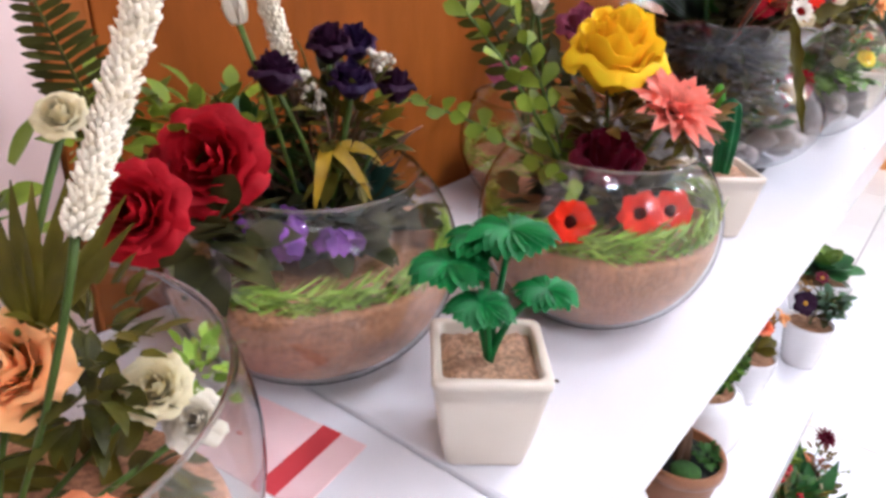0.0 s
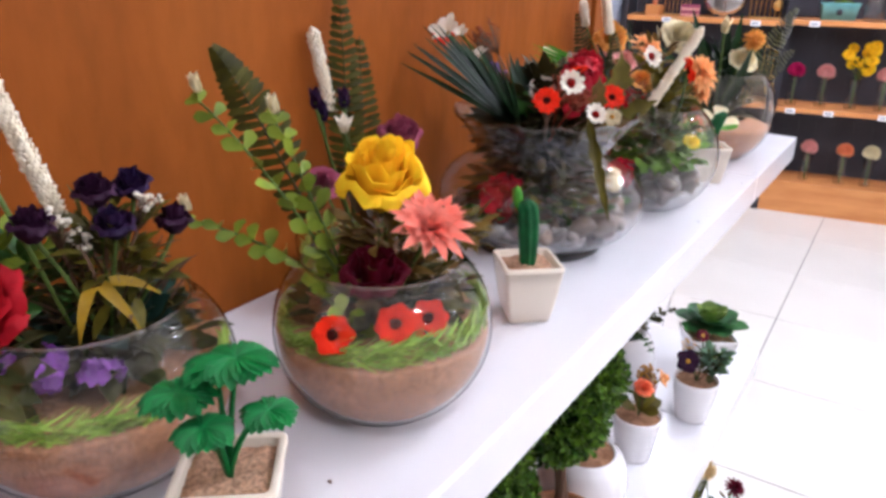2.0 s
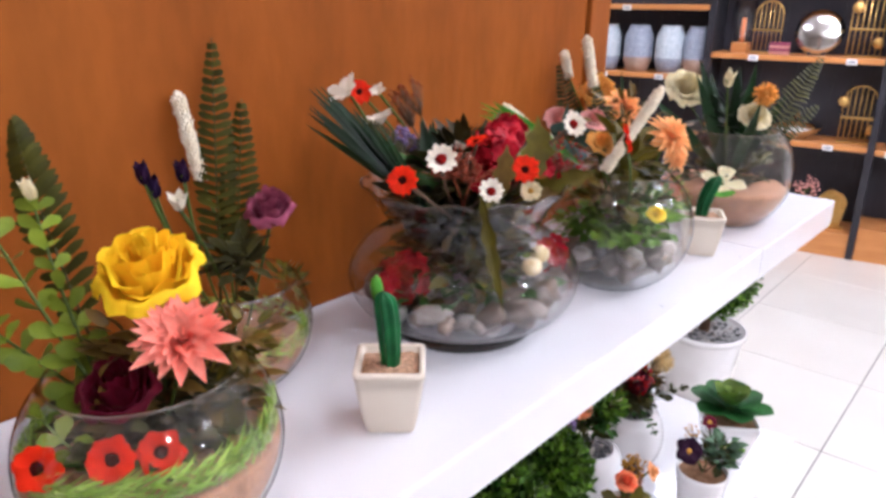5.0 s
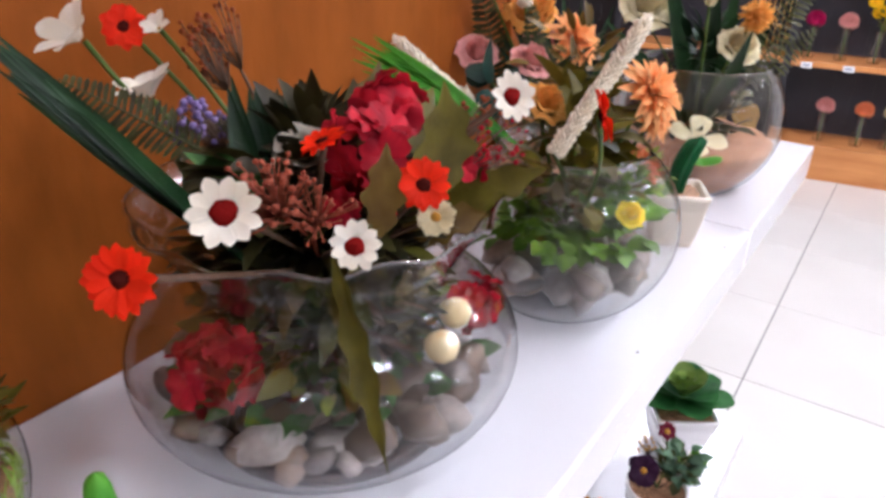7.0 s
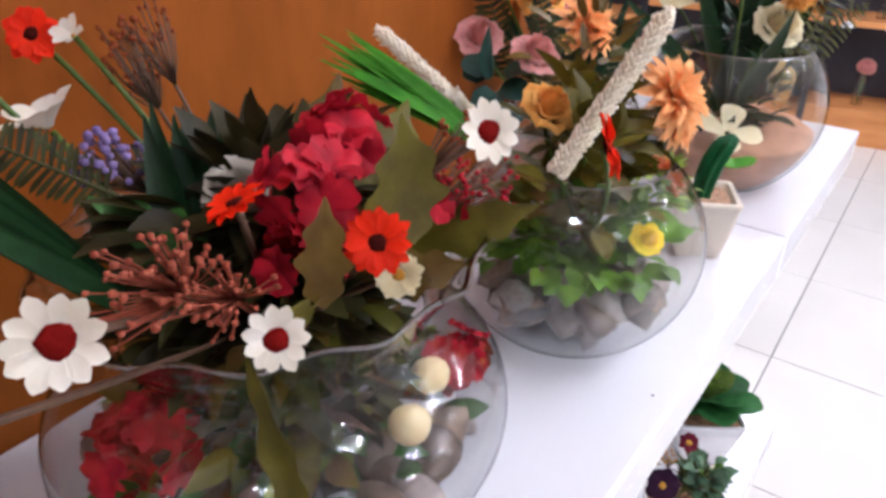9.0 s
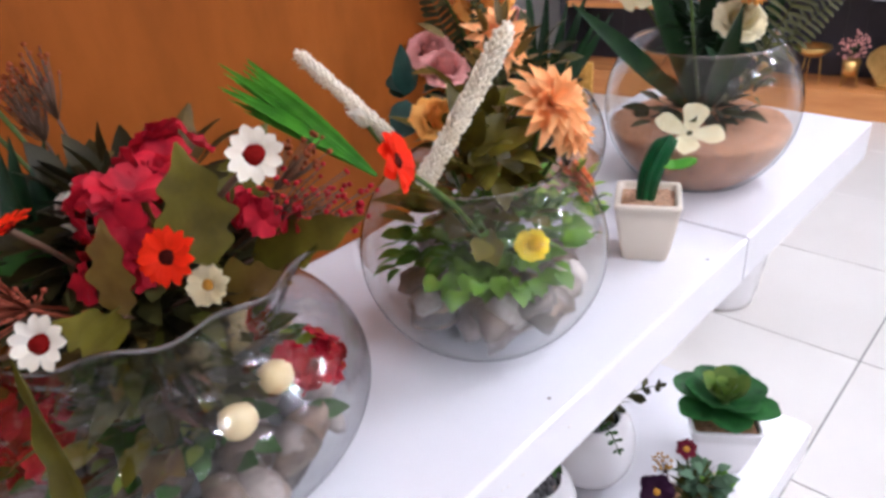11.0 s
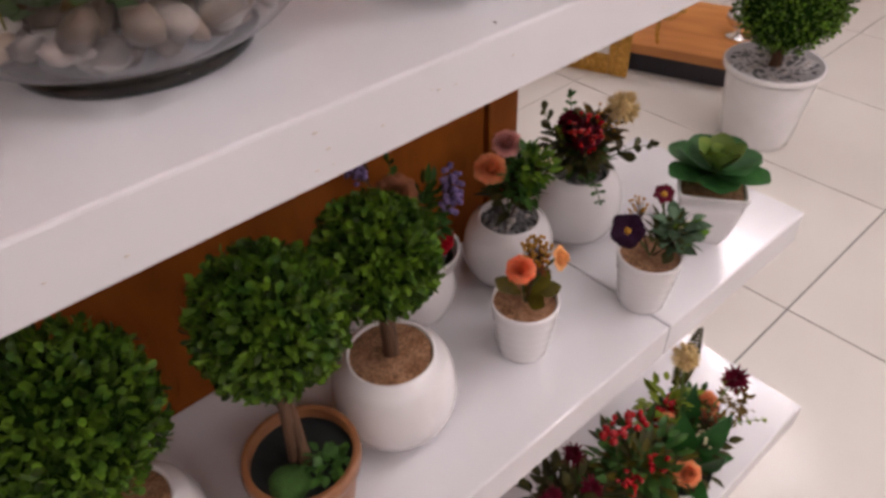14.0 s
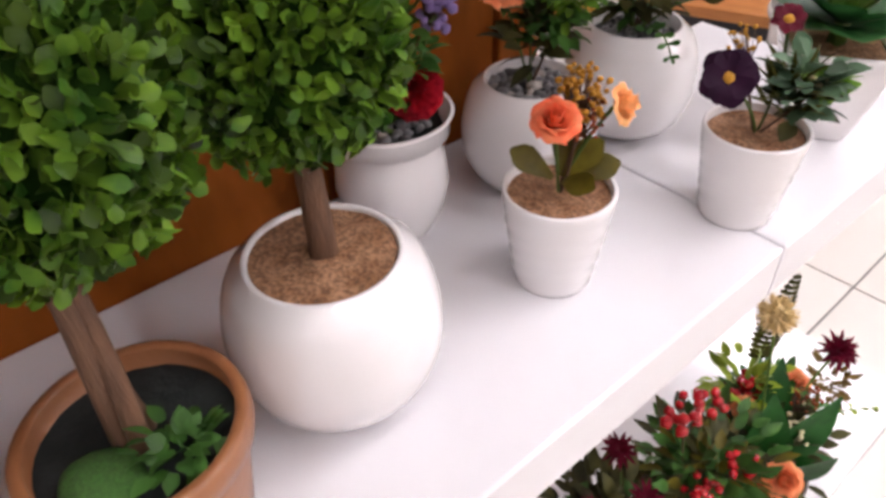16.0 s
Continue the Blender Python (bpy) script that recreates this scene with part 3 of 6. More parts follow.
def sprig(parent, a, c, b, material, pairs=9, size=0.02, wide=0.62, name="leafy_branch", label="", stemmat=None, r=0.0012, droop=0.2):
    pts = bez(a, c, b, pairs)
    p = part(name, G().tube(bez(a, c, b, 14), r, r * 0.5), stemmat or M_STEM, parent, label)
    for i in range(1, pairs + 1):
        d = (pts[i] - pts[i - 1]).normalized()
        s = size * (1.0 - 0.4 * i / pairs) * rnd(0.8, 1.15)
        sd = d.cross(V3((0, 0, 1)) + rand_dir() * 0.5).normalized()
        for q in ((-1, 1) if i < pairs else (-1, 1, 0)):
            dd = sd * q + d * (0.55 if q else 2) + V3((0, 0, 0.25)) + rand_dir() * 0.25
            part("leaf", G().leaf(aim(pts[i], dd, V3((0.6, -0.6, 0.5)) + rand_dir() * 0.5), s, s * wide, droop, 0.2, 6, base=0.25, blunt=True), material, p)
    return p


def foliage(parent, centre, rad, material, n=40, size=0.02, wide=0.5, name="foliage", label="", squash=(1, 1, 1), up=0.4):
    """Many leaves round a place: single leaves where they are few and large, else one joined tuft."""
    single = n <= 60 and size >= 0.014
    g = G()
    for i in range(n):
        d = rand_dir()
        o = V3((d.x * squash[0], d.y * squash[1], d.z * squash[2])) * rad * rnd(0.2, 1.0)
        dd = V3((d.x, d.y, d.z * 0.5 + up)) + rand_dir() * 0.3
        g.leaf(aim(V3(centre) + o, dd, V3((0, 0, 1)) + rand_dir() * 0.6), size * rnd(0.7, 1.2), size * wide, rnd(0.1, 0.6), 0.25, 5, tip=1.1, base=0.2)
        if single:
            part("leaf", g, material, parent)
            g = G()
    if not single:
        stuff(part(name, g, material, parent, label))


def blades(parent, a, b, material, n=12, w=0.006, fan=0.3, name="leaf_blade", label="", droop=0.1, up=(1, -0.6, 0.5)):
    a, b = V3(a), V3(b)
    L = (b - a).length
    side = (b - a).normalized().cross(V3(up)).normalized()
    for i in range(n):
        u = (i / max(1, n - 1) * 2 - 1)
        d = (b - a).normalized() + side * u * fan + rand_dir() * 0.05
        part(name, G().leaf(aim(a, d, V3(up) + rand_dir() * 0.2), L * rnd(0.82, 1.05) * (1 - 0.12 * abs(u)), w, droop, 0.5, 7, tip=1.1, base=0.12), material, parent, label)


# ---- vessels ----
def sphere_profile(R, zc, zr, a=None, base=None):
    """Outer profile of a round bowl from the middle of its foot to its rim."""
    a = a or R
    b0 = math.asin(max(-1, -zc / a))
    b1 = math.asin(min(1, (zr - zc) / a))
    return [(R * math.cos(b0 + (b1 - b0) * i / 18), zc + a * math.sin(b0 + (b1 - b0) * i / 18)) for i in range(19)]


def glass_wall(prof, t=0.0010):
    inner = []
    for i, (r, z) in enumerate(prof):
        p0, p1 = prof[max(0, i - 1)], prof[min(len(prof) - 1, i + 1)]
        dx, dz = p1[0] - p0[0], p1[1] - p0[1]
        n = math.hypot(dx, dz) or 1
        inner.append((r - dz / n * t, z + dx / n * t))
    lip = [((prof[-1][0] + inner[-1][0]) / 2, prof[-1][1] + t * 0.7)]
    return [(0.0004, 0.0)] + prof + lip + inner[::-1] + [(0.0004, t)], inner


def bowl(parent, prof, seg=64, wave=None, material=None, name="glass_bowl", label="clear glass bowl with fire-polished rim"):
    full, inner = glass_wall(prof)
    ob = part(name, G().lathe(full, seg, None, wave), material or M_GLASS, parent, label)
    ob.visible_shadow = False
    r, z = prof[-1]
    if not wave:
        rim = part("rim", G().tube([(r * math.cos(a), r * math.sin(a), z) for a in (6.2832 * i / 72 for i in range(73))], 0.0009, 0.0009, 6), M_RIM, parent, "bright fire-polished glass rim")
        rim.visible_shadow = False
    return inner


def fill(parent, inner, h, material, name="sand", label="", lump=0.003, hole=0.0012, slope=0.0):
    prof = [(0.0005, 0.0032)] + [(max(0.001, r - hole), z + 0.0012) for r, z in inner if z < h - 0.002]
    rt = prof[-1][0]
    prof += [(rt * k, h) for k in (0.995, 0.8, 0.55, 0.3, 0.02)]
    n0 = len([1 for r, z in inner if z < h - 0.002]) + 1

    def wv(r, z, a):
        if z >= h - 1e-6:
            x, y = r * math.cos(a), r * math.sin(a)
            return 0, lump * noise.noise((x * 45, y * 45, h * 90)) - lump * 0.4 + slope * x
        return 0, 0
    return part(name, G().lathe(prof, 48, None, wv), material, parent, label)


def needles(parent, R, z, n=420, a0=0.0, a1=6.283, L=0.020, name="needle_garland", material=None, rise=0.0, thick=0.007):
    g = G()
    for i in range(n):
        a = a0 + (a1 - a0) * i / n
        s = 1 if i % 2 else -1
        p = V3((math.cos(a) * R * rnd(0.93, 0.99), math.sin(a) * R * rnd(0.93, 0.99), z + rnd() * thick + rise * math.cos(a)))
        t = V3((-math.sin(a), math.cos(a), 0))
        d = t * 1.0 + V3((0, 0, s * rnd(0.1, 0.75))) - V3((math.cos(a), math.sin(a), 0)) * rnd(0.15, 0.6)
        g.leaf(aim(p, d, rand_dir()), L * rnd(0.5, 0.9), 0.0013, 0.25, 0.4, 3, base=0.3)
    return stuff(part(name, g, material or M_NEEDLE, parent))


def pebbles(parent, inner, h, n=60, r=0.011, name="pebble"):
    """Loose stones heaped up to h inside the glass."""
    def rad(z):
        for (r0, z0), (r1, z1) in zip(inner, inner[1:]):
            if z0 <= z <= z1:
                return r0 + (r1 - r0) * (z - z0) / max(1e-6, z1 - z0)
        return inner[0][0]
    for i in range(n):
        s = r * rnd(0.65, 1.2)
        z = 0.004 + s * 0.85 + (h - s) * rnd(0, 1) ** 0.8
        R = max(0.002, min(rad(z), rad(max(0.004, z - s * 0.6))) - s * 1.4)
        a, k = rnd(0, 6.283), (1.0 if i % 3 else rnd(0, 1) ** 0.5)
        g = G().ball((0, 0, 0), s, 2, (rnd(1.05, 1.4), rnd(0.75, 1.0), rnd(0.45, 0.75)), 0.45, None, i * 1.3)
        ob = part(name, g, (M_PEBBLEW, M_PEBBLE, M_PEBBLEB, M_PEBBLE, M_PEBBLEB)[i % 5], parent)
        ob.matrix_basis = pose(R * k * math.cos(a), R * k * math.sin(a), z, rnd(-35, 35), rnd(-35, 35), rnd(0, 360))


def rsquare(h, z, rad=0.17, n=5):
    """A rounded square of half-width h at height z."""
    pts = []
    c = h * (1 - rad)
    for q in range(4):
        for i in range(n):
            a = q * math.pi / 2 + math.pi / 2 * i / (n - 1)
            pts.append((c * (1, -1, -1, 1)[q] + h * rad * math.cos(a), c * (1, 1, -1, -1)[q] + h * rad * math.sin(a), z))
    return pts


def square_pot(parent, h, top, bot, material=None, rim=0.0006, name="pot", label="", soil=None):
    t = 0.0035
    rows = [rsquare(0.0005, 0), rsquare(bot * 0.93, 0), rsquare(bot, 0.002)]
    for i in range(1, 5):
        k = i / 4
        rows.append(rsquare(bot + (top - bot) * k ** 0.8, 0.002 + (h - 0.006) * k))
    rows += [rsquare(top + rim, h - 0.004), rsquare(top + rim, h - 0.0006), rsquare(top + rim - 0.0008, h), rsquare(top - t + 0.0008, h), rsquare(top - t, h - 0.001), rsquare(top - t, h - 0.012), rsquare(0.0005, h - 0.012)]
    part(name, G().grid(rows, None, True), material or M_CREAM, parent, label)
    g = G()
    N = 14
    w = (top - t) * 0.985
    g.grid([[(w * (2 * i / N - 1), w * (2 * j / N - 1), h - 0.0036 + 0.0028 * noise.noise((i * 0.8, j * 0.8, top * 99)) + (0.0 if 0 < i < N and 0 < j < N else -0.002)) for i in range(N + 1)] for j in range(N + 1)])
    part("soil", g, soil or M_SOIL, parent)


def round_pot(parent, prof, material=None, name="pot", label="", seg=48, t=0.0035, soil=None, soilz=None, soilname="soil", lump=0.003, wave=None):
    r, z = prof[-1]
    full = [(0.0005, 0)] + prof + [(r - 0.0008, z + 0.0012), (r - t + 0.0008, z + 0.0012), (r - t, z), (r - t, z - 0.014), (0.0005, z - 0.014)]
    part(name, G().lathe(full, seg, None, wave), material or M_CERAM, parent, label)
    if soil:
        sz = soilz if soilz is not None else z - 0.005
        rs = r - t - 0.0002

        def wv(rr, zz, a):
            return 0, lump * noise.noise((rr * math.cos(a) * 90, rr * math.sin(a) * 90, z * 50)) * (1 if rr < rs * 0.97 else 0.3)
        part(soilname, G().lathe([(rs * k, sz + 0.002 * (1 - k)) for k in (1, 0.85, 0.65, 0.45, 0.25, 0.01)], 36, None, wv), soil, parent)

# ---- structure: floor, walls, ceiling ----
X0, X1, Y0, Y1 = -3.2, 5.6, -2.6, 6.6
floor = solid("floor", G().box(X0, Y0, -0.12, X1, Y1, -0.004), M_GROUT, "polished cream ceramic tile floor with grey grout joints", "floor", "structure")
solid("ceiling", G().box(X0, Y0, CEIL, X1, Y1, CEIL + 0.1), M_WALL, "plain white shop ceiling", "ceiling", "structure")
for nm, b in (("wall_west", (X0 - 0.12, Y0, 0, X0, Y1, CEIL)), ("wall_east", (X1, Y0, 0, X1 + 0.12, Y1, CEIL)),
              ("wall_south", (X0, Y0 - 0.12, 0, X1, Y0, CEIL)), ("wall_north", (X0, Y1, 0, X1, Y1 + 0.12, CEIL))):
    # these two are never in view; darkened only to cut reflected light
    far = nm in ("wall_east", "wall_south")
    solid(nm, G().box(*b), M_WALLDIM if far else M_WALL, "unseen beige shop wall, darkened to dim reflections in the glass" if far else "plain white painted shop wall", "wall", "structure")

TOPZ, MIDZ, LOWZ, WALLX = 1.157, 0.742, 0.333, -0.256
solid("wall_panel", G().box(WALLX - 0.03, 0.80, 0.0, WALLX, 1.675, 2.35, 0.001), M_WOOD, "orange-brown wood veneer panel behind the shelves", "wall panel", "structure")
solid("trim_post", G().box(WALLX - 0.036, 1.677, 0.0, WALLX + 0.006, 1.725, 2.35, 0.002), M_WOODEDGE, "orange-brown wooden end post of the panel", "post", "structure")
solid("trim_strip", G().box(WALLX - 0.036, 0.776, 0.0, WALLX + 0.003, 0.798, 2.35, 0.002), M_WOODEDGE, "brown wooden strip at the panel's edge", "trim", "structure")
solid("wall_panel_pale", G().box(WALLX - 0.03, -0.9, 0.0, WALLX, 0.774, 2.35, 0.001), M_PINK, "pale pinkish wall panel beside the veneer", "wall panel", "structure")


def display_shelf(name, z, xf, spans, th, label):
    t = thing(name, (0, 0, 0), label, "shelf")
    for a, b in spans:
        part("board", G().box(WALLX + 0.001 if b < 1.8 else WALLX + 0.007, a + 0.0008, z - th, xf, b - 0.0008, z, 0.0022), M_WHITE, t, smooth=False)
    return t


display_shelf("wall_shelf", TOPZ, 0.0, ((-0.6, 0.815), (0.815, 1.69)), 0.040, "thick glossy white lacquered wall shelf carrying flower bowls")
display_shelf("wall_shelf", MIDZ, 0.010, ((-0.6, 0.80), (0.80, 1.703)), 0.048, "thick glossy white shelf carrying small potted plants")
display_shelf("wall_shelf", LOWZ, 0.088, ((-0.6, 0.84), (0.84, 1.70)), 0.05, "low glossy white shelf carrying flower arrangements")
for z, xf, y0, y1, th in ((TOPZ, 0.0, 1.69, 2.0, 0.040), (MIDZ, 0.010, 1.703, 2.0, 0.048), (LOWZ, 0.088, 1.70, 2.085, 0.05)):
    t = thing("shelf_end", (0, 0, 0), "glossy white end piece continuing the shelf past the panel", "shelf")
    part("board", G().box(-0.256, y0 + 0.0008, z - th, xf, y1, z, 0.0022), M_WHITE, t, smooth=False)
    part("bracket", G().box(-0.250, 1.7255, z - th - 0.03, -0.225, 1.95, z - th - 0.0005, 0.002), M_WHITE, t, smooth=False)

# ---- ceiling lamps ----
for lx, ly, watts in LAMPS:
    t = thing("ceiling_light", (lx, ly, CEIL), "slim white ceiling lamp, switched on", "ceiling light", "ceiling lamps", rz=12)
    part("housing", G().box(-0.56, -0.15, -0.038, 0.56, 0.15, -0.0005, 0.004), M_WALL, t, smooth=False)
    for q in range(round((watts + 3.8) / 1.24)):
        qx, qy = (q // 3 - 4) * 0.12, (0.0, -0.10, 0.10)[q % 3]
        part("led_strip", G().box(qx - 0.02, qy - 0.009, -0.042, qx + 0.02, qy + 0.009, -0.0385), M_EMIT, t, smooth=False)


# ---- arrangements on the top shelf ----
def local(at):
    return lambda x, y, z: V3((x - at[0], y - at[1], z - at[2]))


def arrangement(at, label, name="flower_arrangement"):
    return thing(name, at, label, "flower arrangement", "glass bowl arrangements"), local(at)


CAM = V3((0.62, -0.62, 0.45))

# bowl with cream roses and orange rose, nearest the start
T, L = arrangement((-0.112, 0.672, TOPZ), "round glass bowl with orange and cream artificial roses")
inn = bowl(T, sphere_profile(0.078, 0.062, 0.094))
fill(T, inn, 0.03, M_SAND)
rose(T, L(-0.120, 0.692, 1.243), CAM + V3((0, 0, 0.4)), 0.0155, P_ORANGE, foot=(0, 0, 0.03), label="orange silk rose")
rose(T, L(-0.102, 0.723, 1.228), CAM + V3((0, 0, 0.5)), 0.0098, P_CREAM, foot=(0, 0, 0.03), label="cream silk rose")
rose(T, L(-0.096, 0.731, 1.213), CAM + V3((0, 0, 0.4)), 0.0092, P_WHITE, foot=(0, 0, 0.03), label="white silk rose")
rose(T, L(-0.100, 0.692, 1.188), CAM, 0.015, P_PEACH, foot=(0, 0, 0.03), label="salmon silk rose inside the bowl")
rose(T, L(-0.13, 0.723, 1.307), CAM + V3((0, 0, 0.5)), 0.0068, P_CREAM, foot=(0, 0, 0.03), label="small pale yellow rosebud")
spike(T, L(-0.10, 0.708, 1.286), L(-0.10, 0.740, 1.350), 0.0043, label="white artificial flower spike", foot=(0, 0, 0.03), n=330)
fern(T, L(-0.17, 0.76, 1.27), L(-0.17, 0.735, 1.345), 0.03, up=(0.7, -0.7, 0.2))
fern(T, L(-0.15, 0.70, 1.27), L(-0.13, 0.68, 1.345), 0.035, up=(0.7, -0.7, 0.2))
foliage(T, L(-0.15, 0.695, 1.275), 0.03, M_EUC, 46, 0.018, squash=(1, 1, 0.8))
foliage(T, L(-0.12, 0.715, 1.245), 0.02, M_OLIVE, 40, 0.012, 0.3)
foliage(T, L(-0.115, 0.745, 1.215), 0.016, M_NEEDLE, 50, 0.009, 0.4)
foliage(T, L(-0.12, 0.710, 1.190), 0.032, M_OLIVE, 80, 0.018, 0.4, squash=(1.1, 1.1, 0.6))
foliage(T, L(-0.115, 0.708, 1.232), 0.024, M_FERN, 70, 0.016, 0.35)
blades(T, L(-0.12, 0.70, 1.25), L(-0.108, 0.706, 1.305), M_OLIVE, 9, 0.005, 0.5)

# bowl with red roses and dark globe flowers
T, L = arrangement((-0.1665, 0.845, TOPZ), "glass bowl of sand with red roses and purple globe flowers")
inn = bowl(T, sphere_profile(0.0712, 0.051, 0.094, 0.0615))
fill(T, inn, 0.056, M_SAND)
needles(T, 0.0695, 0.060, 760, a0=-2.95, a1=0.95, thick=0.006)
for x, y, z, r in ((-0.172, 0.797, 1.264, 0.0215), (-0.152, 0.752, 1.262, 0.017)):
    rose(T, L(x, y, z), CAM + V3((0, -0.15, 0.1)), r, P_RED, foot=(0, -0.01, 0.04), label="deep red silk rose", stemmat=M_STEM, leaves=2, leafmat=M_DKLEAF)
for k, (x, y, z, mt) in enumerate(((-0.160, 0.823, 1.300, P_PLUM), (-0.165, 0.858, 1.307, P_PLUM), (-0.150, 0.857, 1.294, P_INDIGO), (-0.16, 0.897, 1.283, P_PLUM), (-0.175, 0.885, 1.303, P_INDIGO))):
    cabbage_rose(T, L(x, y, z - 0.002), (0.12 + rnd() * 0.2, -0.12 + rnd() * 0.2, 1), 0.0094, mt, "dark_globe_flower", foot=(0.005, 0.005, 0.06), label="dark purple velvet flower head")
for x, y, z in ((-0.155, 0.880, 1.299), (-0.165, 0.845, 1.285), (-0.165, 0.835, 1.297)):
    cluster(T, L(x, y, z), 0.007, P_WHITE, "white_floret", 16, 0.26, foot=(0, 0, 0.06))
spike(T, L(-0.178, 0.845, 1.295), L(-0.180, 0.824, 1.372), 0.0043, label="white artificial flower spike", foot=(0, 0, 0.04), n=300)
tulip(T, L(-0.170, 0.815, 1.318), (-0.1, -0.2, 1), 0.010, P_WHITE, "white_bud", foot=(0, 0, 0.04))
foliage(T, L(-0.198, 0.815, 1.272), 0.028, M_EUC, 75, 0.015, 0.5, squash=(1, 1.6, 0.6))
foliage(T, L(-0.190, 0.830, 1.262), 0.028, M_LEAF, 66, 0.015, 0.5, squash=(1, 1.4, 0.6))
foliage(T, L(-0.168, 0.860, 1.268), 0.030, M_FERN, 90, 0.016, 0.4, squash=(1, 1.2, 1.0))
foliage(T, L(-0.160, 0.862, 1.268), 0.028, M_OLIVE, 46, 0.020, 0.34, squash=(0.9, 1.2, 0.9))
foliage(T, L(-0.165, 0.785, 1.238), 0.020, M_DKLEAF, 40, 0.028, 0.5, squash=(1, 1.4, 0.7))
foliage(T, L(-0.165, 0.860, 1.250), 0.026, M_STEMBR, 70, 0.026, 0.08, squash=(1, 1.2, 1.0), up=1.2)
foliage(T, L(-0.205, 0.775, 1.275), 0.022, M_EUC, 36, 0.016, 0.5)
for dy in (-0.012, 0.0, 0.012):
    part("ribbon_leaf", G().leaf(aim(L(-0.150, 0.845 + dy * 0.4, 1.264), (0.35, dy * 40, -0.1 + dy * 8), (0.5, -0.4, 0.8)), 0.030, 0.0062, 1.1, 0.4, 8), M_YELLEAF, T)
for x, y, z in ((-0.140, 0.808, 1.234), (-0.126, 0.824, 1.227), (-0.162, 0.795, 1.232)):
    hydrangea(T, L(x - 0.004, y + 0.002, z + 0.001), V3((0.5, -0.4, 0.9)) + rand_dir() * 0.4, 0.0105, P_VIOLET, 5, "violet_flower", label="purple silk flower inside the glass", foot=(0, 0, 0.055))
foliage(T, (-0.008, 0.008, 0.066), 0.050, M_DKLEAF, 260, 0.02, 0.55, squash=(1, 1, 0.22))
foliage(T, (-0.012, 0.012, 0.072), 0.044, M_TEAL, 50, 0.024, 0.6, squash=(1, 1, 0.25))

# printed card on the shelf
T = thing("paper_card", (-0.122, 0.776, TOPZ), "pink paper card with a red band lying on the shelf", "card", rz=8)
part("sheet", G().box(-0.035, -0.02, 0, 0.035, 0.022, 0.0008), M_CARD, T, smooth=False)
part("print", G().box(0.012, -0.02, 0.0008, 0.022, 0.022, 0.0010), M_CARDRED, T, smooth=False)
part("print", G().ball((-0.014, 0.0, 0.0008), 0.0022, 1, (1, 0.7, 0.1)), M_CARDRED, T)

# bowl with yellow rose and coral dahlia
T, L = arrangement((-0.081, 0.979, TOPZ), "glass bowl of sand with yellow rose, coral dahlia, red poppies")
inn = bowl(T, sphere_profile(0.0668, 0.0525, 0.096, 0.0615))
fill(T, inn, 0.056, M_SAND)
needles(T, 0.0650, 0.061, 900, a0=-3.0, a1=1.15, rise=0.003, thick=0.007)
cabbage_rose(T, L(-0.090, 0.992, 1.294), (0.30, -0.28, 1), 0.0245, P_YELLOW, "yellow_rose", foot=(0, 0, 0.04), label="large bright yellow silk rose")
dahlia(T, L(-0.053, 0.987, 1.273), (0.45, -0.30, 0.75), 0.0275, P_CORAL, "coral_dahlia", foot=(0, 0, 0.04), label="coral pink silk dahlia", layers=6, n=13, w=0.27, e0=0.32)
cabbage_rose(T, L(-0.073, 0.962, 1.247), (0.25, -0.25, 0.9), 0.0175, P_BURG, "burgundy_rose", foot=(0, 0, 0.04), label="dark burgundy rose half inside the bowl")
for x, y, z in ((-0.068, 0.920, 1.230), (-0.044, 0.943, 1.234), (-0.036, 0.962, 1.232)):
    daisy(T, L(x, y, z), CAM + V3((0, 0, -0.1)), 0.0122, P_VERM, M_CENTRE, 6, "red_poppy", wide=0.98, cup=0.28, cr=0.30, label="orange-red poppy behind the glass", foot=(0, 0, 0.04))
fern(T, L(-0.105, 0.970, 1.235), L(-0.224, 0.984, 1.362), 0.036, bow=(-0.01, -0.01, 0.045), up=(0.7, -0.7, 0.1), n=28)
for tip, mid in (((-0.188, 0.943, 1.336), (-0.125, 0.940, 1.305)), ((-0.145, 0.962, 1.326), (-0.11, 0.955, 1.285)), ((-0.193, 0.930, 1.265), (-0.13, 0.935, 1.268))):
    sprig(T, L(-0.090, 0.965, 1.225), L(*mid), L(*tip), M_EUC, 10, 0.019, 0.6, label="green eucalyptus branch")
    tulip(T, L(tip[0], tip[1], tip[2] + 0.006), (0, -0.3, 1), 0.0068, P_CREAM, "cream_bud")
sprig(T, (0.0, -0.02, 0.045), (0.02, -0.045, 0.07), (0.0, -0.05, 0.088), M_EUC, 4, 0.016, 0.75)
foliage(T, L(-0.085, 0.985, 1.262), 0.028, M_AUTUMN, 70, 0.017, 0.4, squash=(1, 1.2, 0.6))
foliage(T, L(-0.055, 1.018, 1.262), 0.018, M_OLIVE, 60, 0.012, 0.4)
foliage(T, (-0.004, 0.008, 0.067), 0.050, M_DKLEAF, 200, 0.018, 0.5, squash=(1, 1, 0.22))
foliage(T, (-0.004, 0.014, 0.072), 0.046, M_AUTUMN, 70, 0.02, 0.5, squash=(1, 1, 0.25))
foliage(T, L(-0.050, 1.010, 1.268), 0.020, M_AUTUMN, 30, 0.017, 0.32, squash=(1, 1.2, 0.5))
foliage(T, (0, 0.0, 0.085), 0.02, M_AUTUMN, 36, 0.018, 0.45, squash=(1, 1, 0.8))
